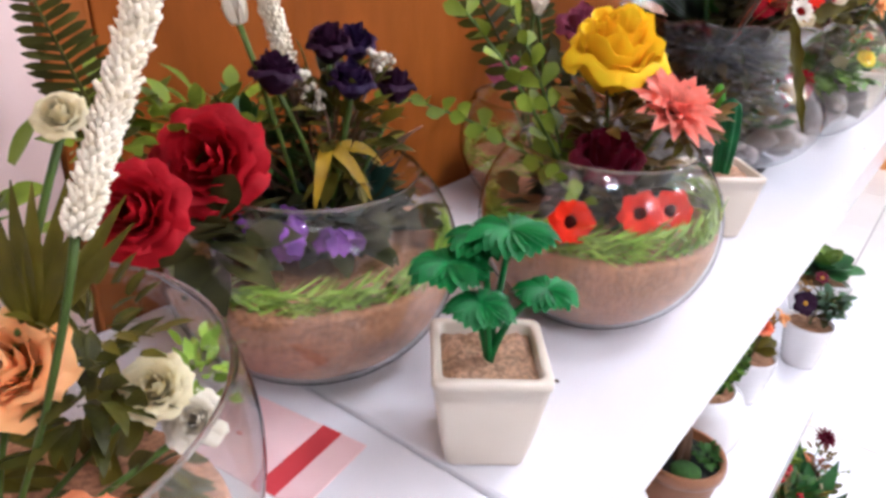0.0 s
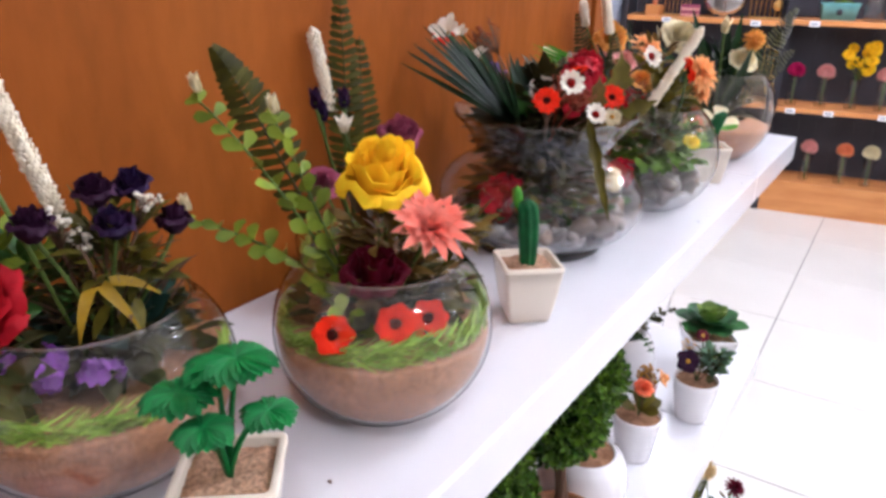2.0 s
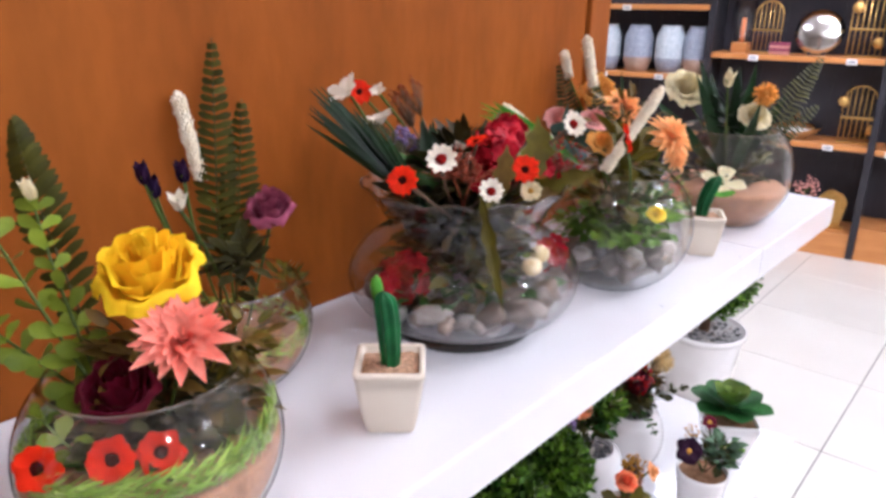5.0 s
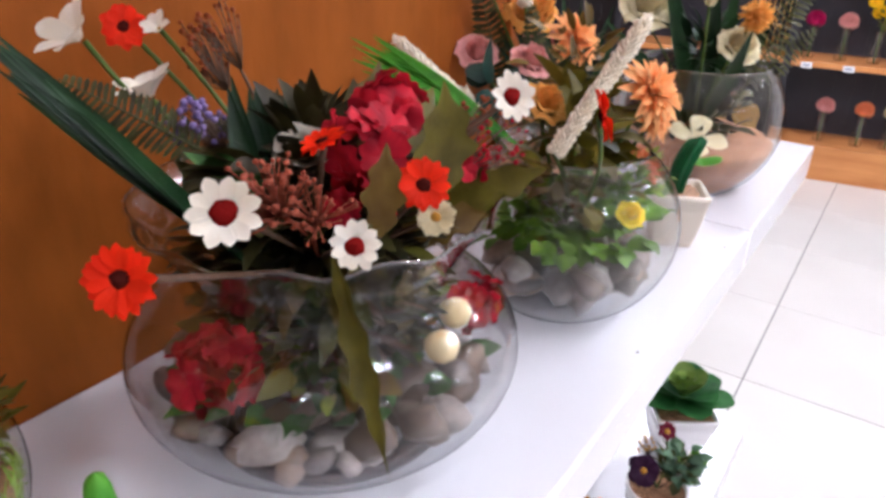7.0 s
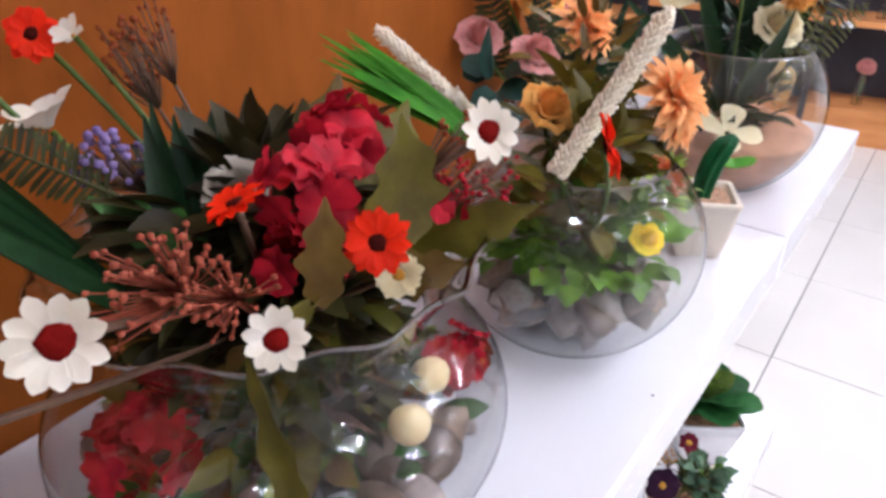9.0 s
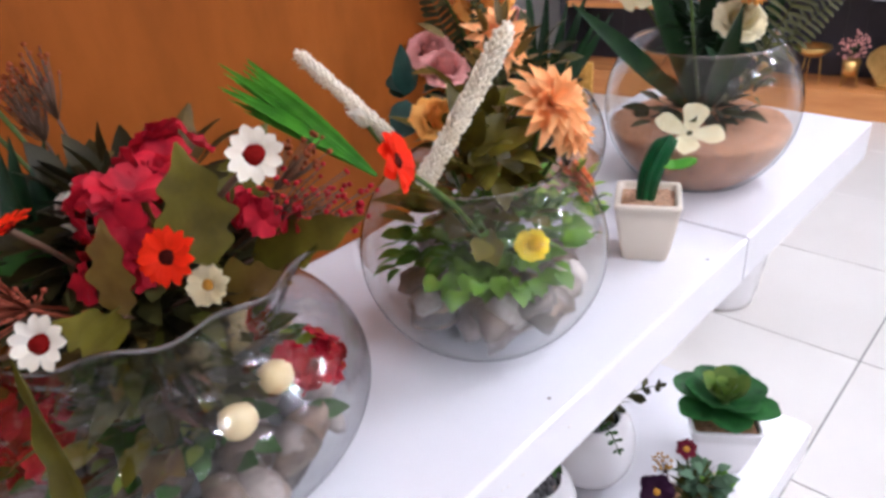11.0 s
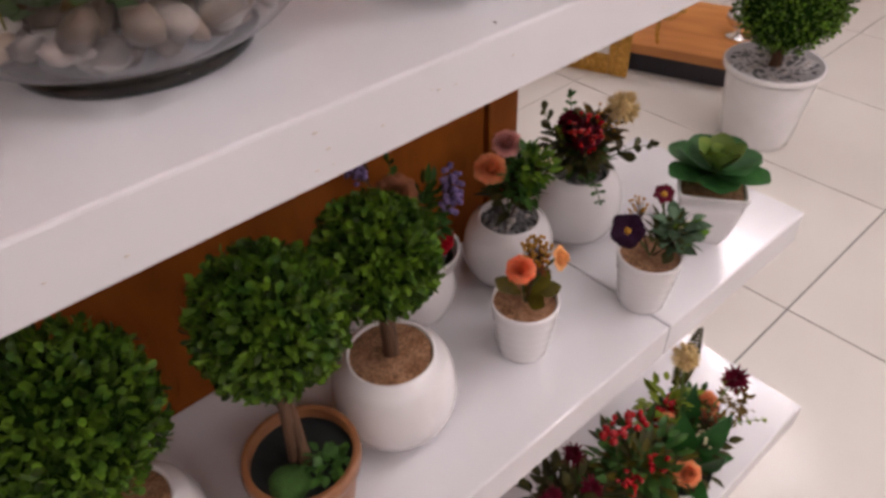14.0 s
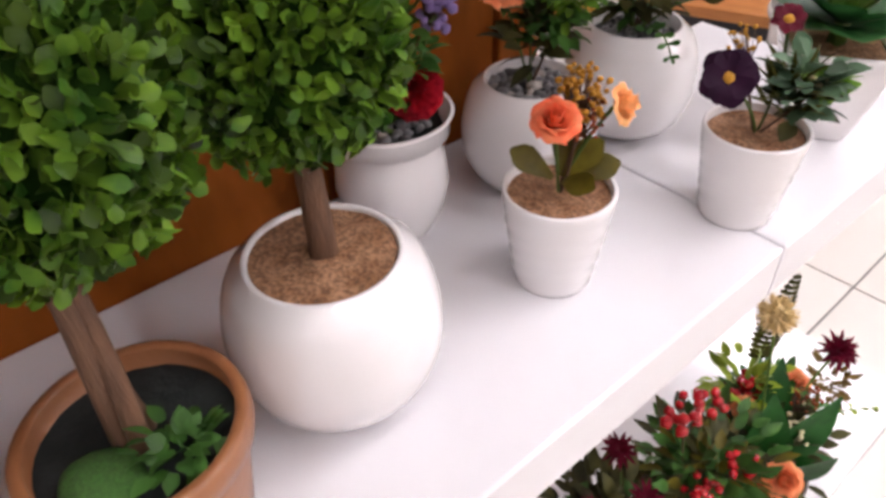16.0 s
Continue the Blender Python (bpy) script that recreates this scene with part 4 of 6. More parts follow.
part("round_leaf", G().leaf(aim((0.028, 0.028, 0.052), (0.2, 0.1, 1), (0.6, -0.7, 0.2)), 0.026, 0.02, 0.1, 0.1), M_OLIVE, T)

# small bowl at the wall with tall ferns and mauve rose
T, L = arrangement((-0.194, 1.098, TOPZ), "small glass bowl beside the panel with ferns and mauve rose")
inn = bowl(T, sphere_profile(0.058, 0.046, 0.078))
fill(T, inn, 0.03, M_SAND)
needles(T, 0.056, 0.036, 360)
fern(T, L(-0.205, 1.095, 1.215), L(-0.245, 1.131, 1.403), 0.036, up=(0.75, -0.65, 0.0), n=30, label="tall dark green fern frond")
fern(T, L(-0.20, 1.105, 1.215), L(-0.240, 1.149, 1.358), 0.036, up=(0.75, -0.65, 0.0), n=24, label="dark green fern frond")
spike(T, L(-0.235, 1.106, 1.302), L(-0.247, 1.100, 1.366), 0.0050, label="white artificial flower spike", foot=(0, 0, 0.03), n=220)
cabbage_rose(T, L(-0.183, 1.129, 1.284), CAM + V3((0, 0, 1.2)), 0.0165, P_MAUVE, "mauve_rose", foot=(0.01, 0, 0.03), label="dusky mauve silk rose")
rose(T, L(-0.19, 1.045, 1.262), CAM + V3((0, 0, 0.4)), 0.0125, P_MAUVE, "mauve_rose", foot=(0.01, 0, 0.03))
for p in ((-0.19, 1.042, 1.318), (-0.185, 1.066, 1.316), (-0.19, 1.048, 1.308)):
    tulip(T, L(*p), (0.1, -0.2, 1), 0.009, P_INDIGO, "dark_bud", foot=(0, 0, 0.03))
tulip(T, L(-0.178, 1.057, 1.300), (0.2, -0.2, 1), 0.008, P_WHITE, "white_bud", foot=(0, 0, 0.03), open_=0.6)
foliage(T, L(-0.185, 1.10, 1.25), 0.022, M_DKLEAF, 50, 0.02, 0.5)
foliage(T, L(-0.18, 1.14, 1.225), 0.016, M_OLIVE, 40, 0.012, 0.4)

# square pots


def square_planter(at, rz, label):
    t = thing("plant_pot", at, label, "potted plant", "small cream square pots", rz=rz)
    square_pot(t, 0.0475, 0.0228, 0.0162, label="cream square ceramic pot", soil=M_GRIT)
    return t


T = square_planter((-0.056, 0.838, TOPZ), 40, "small cream square pot with a bright green leafy plastic plant")
for q, (dx, dy, dz, sz) in enumerate(((-0.018, 0.0, 0.038, 0.019), (0.006, 0.008, 0.049, 0.021), (-0.006, -0.012, 0.028, 0.016), (0.020, -0.004, 0.030, 0.015), (-0.004, 0.012, 0.044, 0.018))):
    foot = V3((0.0, -0.002, 0.042))
    tipp = V3((dx, dy, 0.0475 + dz))
    st = part("stalk", G().tube(bez(foot, V3((dx * 0.25, dy * 0.3, 0.068)), tipp, 7), 0.0017, 0.0012), M_GREEN, T)
    for i in range(5):
        a = 1.257 * i + q
        g = G()
        for s in range(5):
            b = a + (s - 2) * 0.26
            g.leaf(aim(tipp, (math.cos(b), math.sin(b), 0.12 + rnd() * 0.08), (0.1, -0.1, 1)), sz * (1.0 - 0.06 * abs(s - 2)), sz * 0.42, 0.5, 0.5, 6, base=0.15, blunt=True)
        part("leaf", g, M_GREEN, st)


def cactus(parent, foot, lean, h, r, arms):
    foot = V3(foot)
    top = foot + V3(lean) + V3((0, 0, h))
    pts = bez(foot, foot + V3((0, 0, h * 0.55)), top, 12)
    rows = []
    for i, p in enumerate(pts):
        k = i / 12
        rr = r * (0.85 + 0.3 * math.sin(k * 2.6)) * (math.sqrt(max(0.02, 1 - max(0, k - 0.86) ** 2 / 0.0196)) if k > 0.86 else 1)
        rows.append([p + V3((math.cos(a), math.sin(a), 0)) * rr * (1 + 0.16 * math.cos(a * 7)) for a in (6.283 * j / 42 for j in range(42))])
    body = part("cactus", G().grid(rows, None, True), M_CACTUS, parent, "ribbed dark green toy cactus")
    for a, b, c, rr in arms:
        pp = bez(a, b, c, 9)
        g = G()
        rws = []
        for i, p in enumerate(pp):
            k = i / 9
            q = rr * math.sin(min(1, k * 2.2 + 0.35) * 1.571) * math.sqrt(max(0.01, 1 - max(0, k - 0.7) ** 2 / 0.09))
            rws.append([p + V3((math.cos(t), math.sin(t), 0.4 * math.sin(t))) * q for t in (6.283 * j / 12 for j in range(12))])
        part("arm", g.grid(rws, None, True), M_CACTIP, body, "paler green cactus arm")


T = square_planter((-0.062, 1.133, TOPZ), 43, "small cream square pot of gravel with an upright toy cactus")
cactus(T, (0.0, 0.0, 0.041), (-0.004, -0.002, 0), 0.056, 0.0062, [((-0.003, 0.004, 0.082), (-0.010, 0.008, 0.090), (-0.009, 0.008, 0.104), 0.0042)])
T = square_planter((-0.054, 1.627, TOPZ), 28, "small cream square pot of gravel with a leaning toy cactus")
cactus(T, (-0.002, 0.0, 0.041), (0.014, 0.004, 0), 0.050, 0.0068, [((0.006, 0.002, 0.072), (0.016, 0.004, 0.066), (0.031, 0.004, 0.074), 0.0050)])

# large waisted vase with scalloped rim
T, L = arrangement((-0.131, 1.289, TOPZ), "waisted grey glass vase with pebbles, palm leaves and red flowers")
vprof = [(0.060, 0.0), (0.0640, 0.002), (0.0640, 0.006), (0.0605, 0.0085)]
for i in range(1, 15):
    a = -1.08 + 2.14 * i / 14
    vprof.append((0.1005 * math.cos(a) ** 0.62, 0.0495 + 0.0455 * math.sin(a)))
vprof += [(0.0640, 0.0915), (0.0632, 0.0935), (0.0652, 0.0965), (0.0662, 0.0990), (0.0676, 0.1030), (0.0703, 0.1060), (0.0715, 0.1100), (0.0738, 0.1140), (0.0772, 0.1185), (0.0800, 0.1230), (0.0835, 0.1265), (0.0865, 0.1300)]


def scallop(r, z, a):
    k = max(0, (z - 0.108) / 0.022)
    return 0.0018 * k * math.sin(a * 13), 0.0018 * k * math.cos(a * 13)


inn = bowl(T, vprof, 96, scallop, M_SMOKE, "glass_vase", "grey-tinted glass vase with scalloped rim")
rim = [(0.0868 * math.cos(a) * (1 + 0.020 * math.sin(a * 13)), 0.0868 * math.sin(a) * (1 + 0.020 * math.sin(a * 13)), 0.1305 + 0.0018 * math.cos(a * 13)) for a in (6.2832 * i / 156 for i in range(157))]
part("rim", G().tube(rim, 0.0008, 0.0008, 6), M_RIM, T, "wavy fire-polished glass rim").visible_shadow = False
part("foot_ring", G().lathe([(0.050, 0.0004), (0.0635, 0.0004), (0.0648, 0.003), (0.0640, 0.0062), (0.0615, 0.0075), (0.0612, 0.0040), (0.050, 0.0040)], 64), glass("thick_dark_glass", (0.45, 0.47, 0.50), 0.08), T, "thick dark glass foot")
pebbles(T, inn[:-6], 0.036, 90, 0.0115)
tips = [V3(p) for p in ((-0.240, 1.215, 1.330), (-0.188, 1.181, 1.366), (-0.152, 1.181, 1.355), (-0.115, 1.179, 1.347))]
for i in range(21):
    k = i / 20 * 3
    q = min(2, int(k))
    tip = tips[q].lerp(tips[q + 1], k - q) + V3((rnd(), rnd(), rnd())) * 0.004
    base = V3((-0.118, 1.232, 1.276)).lerp(V3((-0.128, 1.236, 1.272)), i / 20)
    d = tip - base
    part("palm_blade", G().leaf(aim(L(*base), d, (0.45, -0.35, 0.75)), d.length * 1.04, 0.0078, 0.03, 0.55, 8, tip=1.1, base=0.12), M_PALM, T)
for i in range(7):
    tip = V3((-0.158, 1.262, 1.338)).lerp(V3((-0.155, 1.292, 1.326)), i / 6) + V3((rnd(), rnd(), rnd())) * 0.003
    base = V3((-0.128, 1.248, 1.272)).lerp(V3((-0.138, 1.268, 1.272)), i / 6)
    d = tip - base
    part("palm_blade", G().leaf(aim(L(*base), d, (0.7, -0.6, 0.3)), d.length * 1.04, 0.0105, 0.03, 0.5, 8, tip=1.1, base=0.12), M_PALM, T)
F0 = (0.0, 0.0, 0.09)
for x, y, z, r, mt, ct, nm in ((-0.062, 1.146, 1.324, 0.0108, P_VERM, M_CENTRE, "orange-red gerbera"), (-0.058, 1.177, 1.333, 0.0115, P_WHITE, M_CENTRED, "white gerbera with dark red centre"),
                               (-0.064, 1.281, 1.309, 0.0125, P_VERM, M_CENTRE, "orange-red gerbera"), (-0.058, 1.231, 1.302, 0.0105, P_WHITE, M_CENTRED, "white gerbera with dark red centre"),
                               (-0.079, 1.239, 1.334, 0.0100, P_VERM, M_CENTRE, "orange-red gerbera"), (-0.044, 1.313, 1.342, 0.0115, P_WHITE, M_CENTRED, "white gerbera with dark red centre"),
                               (-0.067, 1.294, 1.289, 0.0095, P_CREAM, M_CENTREY, "cream daisy")):
    tilt = V3((-0.9, 0.2, 0.7)) if y == 1.239 else V3((rnd() * 0.2, rnd() * 0.25, 0.1 + rnd() * 0.2))
    daisy(T, L(x, y, z), CAM + tilt, r, mt, ct, 12 if mt is P_VERM else 11, "gerbera", wide=1.02 if mt is P_VERM else 1.22, cup=0.5 if mt is P_WHITE else 0.25, cr=0.36 if mt is P_WHITE else 0.27, label=nm, foot=F0, stemmat=M_STEMBR, layers=1 if mt is P_WHITE else 2)
for x, y, z, r, n in ((-0.094, 1.280, 1.316, 0.0185, 13), (-0.102, 1.306, 1.326, 0.0165, 11), (-0.092, 1.272, 1.298, 0.0150, 9), (-0.085, 1.336, 1.300, 0.0150, 9)):
    hydrangea(T, L(x, y, z), CAM + V3((rnd() * 0.2, rnd() * 0.3, 0.2)), r, P_CARN, n, foot=F0, label="crimson silk hydrangea head")
for x, y, z, d, r in ((-0.200, 1.224, 1.358, (-0.1, -0.8, 0.7), 0.0190), (-0.180, 1.239, 1.334, (-0.2, -0.3, 1), 0.0180), (-0.220, 1.275, 1.354, (0.2, -0.6, 0.6), 0.0095)):
    daisy(T, L(x, y, z), d, r, P_WHITE, M_CENTREY, 6, "white_star_flower", cup=0.75, wide=0.85, cr=0.1, label="white star-shaped silk flower", foot=F0, layers=1)
daisy(T, L(-0.235, 1.266, 1.354), CAM, 0.012, P_VERM, M_CENTRE, 9, "gerbera", wide=1.1, foot=F0, label="orange-red gerbera")
cluster(T, L(-0.165, 1.250, 1.324), 0.0125, P_LAV, "lavender_head", 60, 0.14, foot=F0, label="lavender bud cluster", squash=(1, 1.2, 0.9))
cluster(T, L(-0.208, 1.290, 1.345), 0.017, P_DRY, "russet_spray", 46, 0.09, foot=F0, label="dry russet seed spray", squash=(0.8, 0.8, 1.2))
cluster(T, L(-0.205, 1.300, 1.356), 0.013, P_DRY, "russet_spray", 30, 0.09, foot=F0)
cluster(T, L(-0.085, 1.375, 1.285), 0.017, P_CARN, "russet_spray", 40, 0.11, foot=F0, squash=(1, 1.4, 0.8))
cluster(T, L(-0.09, 1.365, 1.315), 0.012, P_DRY, "russet_spray", 30, 0.11, foot=F0)
cluster(T, L(-0.078, 1.208, 1.324), 0.019, P_SPRAY, "russet_spray", 70, 0.06, foot=F0, squash=(0.8, 1.3, 0.8), stemmat=P_SPRAY)
for a, b, w, mt in (((-0.068, 1.298, 1.296), (-0.058, 1.292, 1.347), 0.025, M_OLIVE), ((-0.160, 1.290, 1.275), (-0.158, 1.303, 1.322), 0.017, M_AUTUMN), ((-0.160, 1.282, 1.275), (-0.168, 1.272, 1.318), 0.017, M_AUTUMN), ((-0.072, 1.262, 1.290), (-0.066, 1.260, 1.329), 0.015, M_AUTUMN),
                    ((-0.095, 1.330, 1.275), (-0.045, 1.352, 1.300), 0.020, M_OLIVE), ((-0.125, 1.262, 1.285), (-0.150, 1.232, 1.318), 0.020, M_LEAF), ((-0.090, 1.279, 1.290), (-0.078, 1.281, 1.325), 0.020, M_AUTUMN),
                    ((-0.120, 1.300, 1.285), (-0.125, 1.330, 1.345), 0.026, M_AUTUMN), ((-0.130, 1.250, 1.280), (-0.165, 1.235, 1.312), 0.020, M_DKLEAF), ((-0.085, 1.265, 1.275), (-0.060, 1.240, 1.300), 0.020, M_OLIVE),
                    ((-0.110, 1.320, 1.285), (-0.115, 1.362, 1.330), 0.024, M_OLIVE), ((-0.150, 1.300, 1.290), (-0.165, 1.312, 1.328), 0.020, M_AUTUMN), ((-0.090, 1.300, 1.275), (-0.055, 1.320, 1.285), 0.018, M_AUTUMN)):
    d = V3(b) - V3(a)
    lf = part("lobed_leaf", G().oak(aim(L(*a), d, (0.7 + rnd() * 0.2, -0.6 + rnd() * 0.2, 0.4)), d.length * 1.06, w * 1.15), mt, T)
    part("stem", G().tube(bez(L(*a), (L(*a) + V3(F0)) / 2, F0, 5), 0.001, 0.0012, 4), M_STEMBR, lf)
fern(T, L(-0.150, 1.248, 1.310), L(-0.190, 1.206, 1.346), 0.022, M_DKLEAF, n=26, up=(0.7, -0.6, 0.4), name="fine_frond")
rose(T, L(-0.130, 1.278, 1.309), CAM, 0.012, P_WHITE, "white_rosebud", foot=F0, label="half-hidden white silk rose", layers=3)
cluster(T, L(-0.068, 1.222, 1.318), 0.016, P_SPRAY, "russet_spray", 50, 0.06, foot=F0, squash=(0.8, 1.2, 0.9), stemmat=P_SPRAY)
cluster(T, L(-0.070, 1.350, 1.308), 0.018, P_CARN, "russet_spray", 34, 0.07, foot=F0, squash=(1, 1.3, 0.8))
part("hanging_leaf", G().oak(aim(L(-0.060, 1.222, 1.300), (0.30, 0.0, -1), (0.7, -0.6, 0.3), 0.3), 0.085, 0.0105, -0.12, 0.5, 4.5, 30), M_OLIVE, T)
foliage(T, (0, 0, 0.125), 0.05, M_DKLEAF, 110, 0.024, 0.45, squash=(1, 1.1, 0.5))
foliage(T, (0, 0, 0.092), 0.046, M_DKLEAF, 130, 0.03, 0.34, squash=(1, 1, 0.7))
foliage(T, (0, 0, 0.105), 0.052, M_AUTUMN, 90, 0.022, 0.4, squash=(1.1, 1.1, 0.35))
# filler leaves coloured as shadow, in the neck and behind the flowers
foliage(T, (-0.005, 0.0, 0.108), 0.054, M_SHADELEAF, 330, 0.026, 0.42, squash=(1.05, 1.05, 0.42))
foliage(T, L(-0.135, 1.292, 1.300), 0.045, M_SHADELEAF, 150, 0.028, 0.45, squash=(0.8, 1.3, 0.5))
foliage(T, (0, 0, 0.115), 0.05, M_FERN, 70, 0.024, 0.4, squash=(1.1, 1.1, 0.4))
foliage(T, (0, 0, 0.085), 0.045, M_STEMBR, 80, 0.03, 0.14, squash=(1, 1, 0.7))
foliage(T, (0, 0.0, 0.044), 0.072, M_LEAF, 150, 0.018, 0.6, squash=(1.1, 1.1, 0.16))
foliage(T, (0, 0, 0.052), 0.066, M_AUTUMN, 58, 0.026, 0.42, squash=(1.1, 1.1, 0.25))
foliage(T, (-0.005, 0.005, 0.066), 0.052, M_DKLEAF, 120, 0.024, 0.42, squash=(1.1, 1.1, 0.3))
foliage(T, (0.01, -0.01, 0.062), 0.048, M_OLIVE, 36, 0.026, 0.45, squash=(1.1, 1.1, 0.25))
foliage(T, (0.012, 0.012, 0.05), 0.056, M_EUC, 50, 0.014, 0.55, squash=(1.1, 1.1, 0.12))
hydrangea(T, (-0.010, -0.060, 0.058), (0.3, -1, 0.4), 0.021, P_CARN, 12, "crimson_flower", label="crimson flower inside the vase")
hydrangea(T, L(-0.072, 1.332, 1.226), (0.9, 0.1, 0.5), 0.017, P_CARN, 10, "crimson_flower", label="crimson flower inside the vase")
for p, r in ((tuple(L(-0.067, 1.313, 1.231)), 0.0085), (tuple(L(-0.056, 1.286, 1.230)), 0.0085)):
    part("seed_pod", G().ball(p, r, 2, (1, 1, 0.9), 0.1), M_POD, T, "pale yellow round seed pod")

# pebble bowl with orange dahlias
T, L = arrangement((-0.087, 1.480, TOPZ), "glass bowl of grey pebbles with orange dahlias and white spikes")
inn = bowl(T, sphere_profile(0.0765, 0.061, 0.115, 0.0705))
pebbles(T, inn, 0.042, 46, 0.0155)
spike(T, L(-0.072, 1.420, 1.284), L(-0.040, 1.454, 1.360), 0.0050, label="white artificial flower spike", foot=(0, 0, 0.05), n=330)
spike(T, L(-0.150, 1.470, 1.279), L(-0.220, 1.458, 1.327), 0.0046, label="white artificial flower spike", foot=(0, 0, 0.05), n=260)
blades(T, L(-0.090, 1.405, 1.290), L(-0.203, 1.386, 1.350), M_BLADE, 18, 0.0058, 0.11, "grass_tuft", "bright green grass blades", up=(0.8, -0.4, 0.6), droop=0.18)
daisy(T, L(-0.023, 1.360, 1.328), (0.8, 0.5, 0.3), 0.0135, P_VERM, M_CENTRE, 8, "gerbera", wide=1.25, foot=(0, 0, 0.05), label="orange-red gerbera seen from the side")
for x, y, z, r, mt, nm in ((-0.104, 1.466, 1.298, 0.0145, P_AMBER, "amber silk rose"), (-0.140, 1.512, 1.312, 0.0145, P_PINK, "pale pink silk rose")):
    rose(T, L(x, y, z), (0.4 + rnd() * 0.2, -0.35 + rnd() * 0.3, 0.6), r, mt, foot=(0, 0, 0.05), label=nm)
for x, y, z, r in ((-0.047, 1.495, 1.309, 0.027), (-0.128, 1.552, 1.324, 0.027), (-0.050, 1.520, 1.285, 0.018)):
    dahlia(T, L(x, y, z), CAM + V3((0.1, 0.5, 0.1)), r, P_ORANGE, "orange_dahlia", foot=(0, 0, 0.06), label="soft orange silk dahlia", layers=4, n=14, w=0.27)
foliage(T, L(-0.085, 1.485, 1.285), 0.036, M_OLIVE, 60, 0.026, 0.55, squash=(1, 1, 0.8))
foliage(T, L(-0.11, 1.52, 1.31), 0.045, M_AUTUMN, 70, 0.016, 0.35, squash=(0.8, 1.1, 0.8))
foliage(T, L(-0.166, 1.508, 1.290), 0.014, M_TEAL, 7, 0.032, 0.75)
foliage(T, L(-0.070, 1.455, 1.292), 0.014, M_OLIVE, 9, 0.030, 0.5, up=1.0)
foliage(T, (0.0, 0.0, 0.062), 0.058, M_CLOVER, 190, 0.016, 0.75, squash=(1.05, 1.05, 0.34), up=0.1)
foliage(T, (0.0, 0.0, 0.094), 0.044, M_OLIVE, 58, 0.024, 0.6, squash=(1.1, 1.1, 0.4))
foliage(T, (0.015, 0.02, 0.078), 0.05, M_CLOVER, 110, 0.013, 0.5, squash=(1, 1, 0.4))
foliage(T, (0.03, 0.05, 0.085), 0.018, M_NEEDLE, 50, 0.012, 0.4)
rose(T, L(-0.037, 1.464, 1.240), CAM + V3((0, 0, 0.5)), 0.0085, P_LEMON, "yellow_flower", label="small bright yellow flower behind the glass", foot=(0, 0, 0.05), layers=4)
tulip(T, L(-0.150, 1.452, 1.292), (-0.2, -0.5, 0.8), 0.009, P_WHITE, "white_bud", foot=(0, 0, 0.06))
carnation(T, (0.03, 0.055, 0.09), (0.5, 0.6, 0.5), 0.014, P_PEACH, label="peach flower inside the bowl")

# bowl at the wall behind it
T, L = arrangement((-0.186, 1.665, TOPZ), "glass bowl near the panel with dark leaves and white spikes")
inn = bowl(T, sphere_profile(0.062, 0.05, 0.088))
fill(T, inn, 0.034, M_SAND)
foliage(T, (0, 0, 0.055), 0.04, M_AUTUMN, 70, 0.02, 0.5, squash=(1, 1, 0.4))
fern(T, L(-0.225, 1.635, 1.24), L(-0.243, 1.596, 1.362), 0.034, M_DKLEAF, up=(0.7, -0.7, 0.1))
fern(T, L(-0.19, 1.64, 1.22), L(-0.19, 1.600, 1.34), 0.036, M_DKLEAF, up=(0.7, -0.7, 0.1))
spike(T, L(-0.235, 1.609, 1.345), L(-0.235, 1.594, 1.376), 0.0050, label="white artificial flower spike", foot=(0, 0, 0.04), n=200)
spike(T, L(-0.200, 1.609, 1.336), L(-0.210, 1.602, 1.394), 0.0056, label="white artificial flower spike", foot=(0, 0, 0.04), n=280)
blades(T, (0, 0, 0.06), L(-0.19, 1.67, 1.36), M_PALM, 11, 0.010, 0.8, "palm_fan", up=(0.8, -0.5, 0.2))
foliage(T, (0, -0.01, 0.11), 0.035, M_DKLEAF, 50, 0.026, 0.45)
cabbage_rose(T, L(-0.206, 1.630, 1.326), CAM + V3((0, 0, 0.7)), 0.021, P_AMBER, foot=(0, 0, 0.04), label="amber silk rose")
for x, y, z in ((-0.240, 1.600, 1.293), (-0.215, 1.675, 1.300)):
    rose(T, L(x, y, z), CAM + V3((0, 0, 0.5)), 0.017, P_PINK, foot=(0, 0, 0.04), label="pale pink silk rose")

# last bowl with palm spears and cream roses
T, L = arrangement((-0.092, 1.785, TOPZ), "glass bowl of sand with palm spears and cream roses")
inn = bowl(T, sphere_profile(0.083, 0.067, 0.122))
fill(T, inn, 0.050, M_SAND)
for dx, dy, dz in ((-0.05, -0.095, 0.10), (-0.02, -0.06, 0.125), (0.01, -0.03, 0.13), (0.015, 0.01, 0.135), (-0.01, 0.035, 0.13), (-0.04, -0.01, 0.14), (0.04, 0.05, 0.10), (0.0, 0.085, 0.09), (-0.05, 0.05, 0.12), (0.045, -0.05, 0.095)):
    part("palm_leaf", G().leaf(aim((dx * 0.1, dy * 0.1, 0.06), (dx, dy, dz), (0.6, -0.6, 0.5)), math.hypot(dx, dy, dz) * 1.08, 0.018, 0.06, 0.45, 8, tip=1.2, base=0.15), M_PALM, T)
rose(T, L(-0.157, 1.777, 1.324), CAM + V3((0, 0, 0.4)), 0.026, P_CREAM, "cream_rose", foot=(0, 0, 0.06), label="large cream silk rose")
rose(T, L(-0.062, 1.773, 1.298), CAM + V3((0, 0, 0.4)), 0.019, P_CREAM, "cream_rose", foot=(0, 0, 0.06), label="cream silk rose")
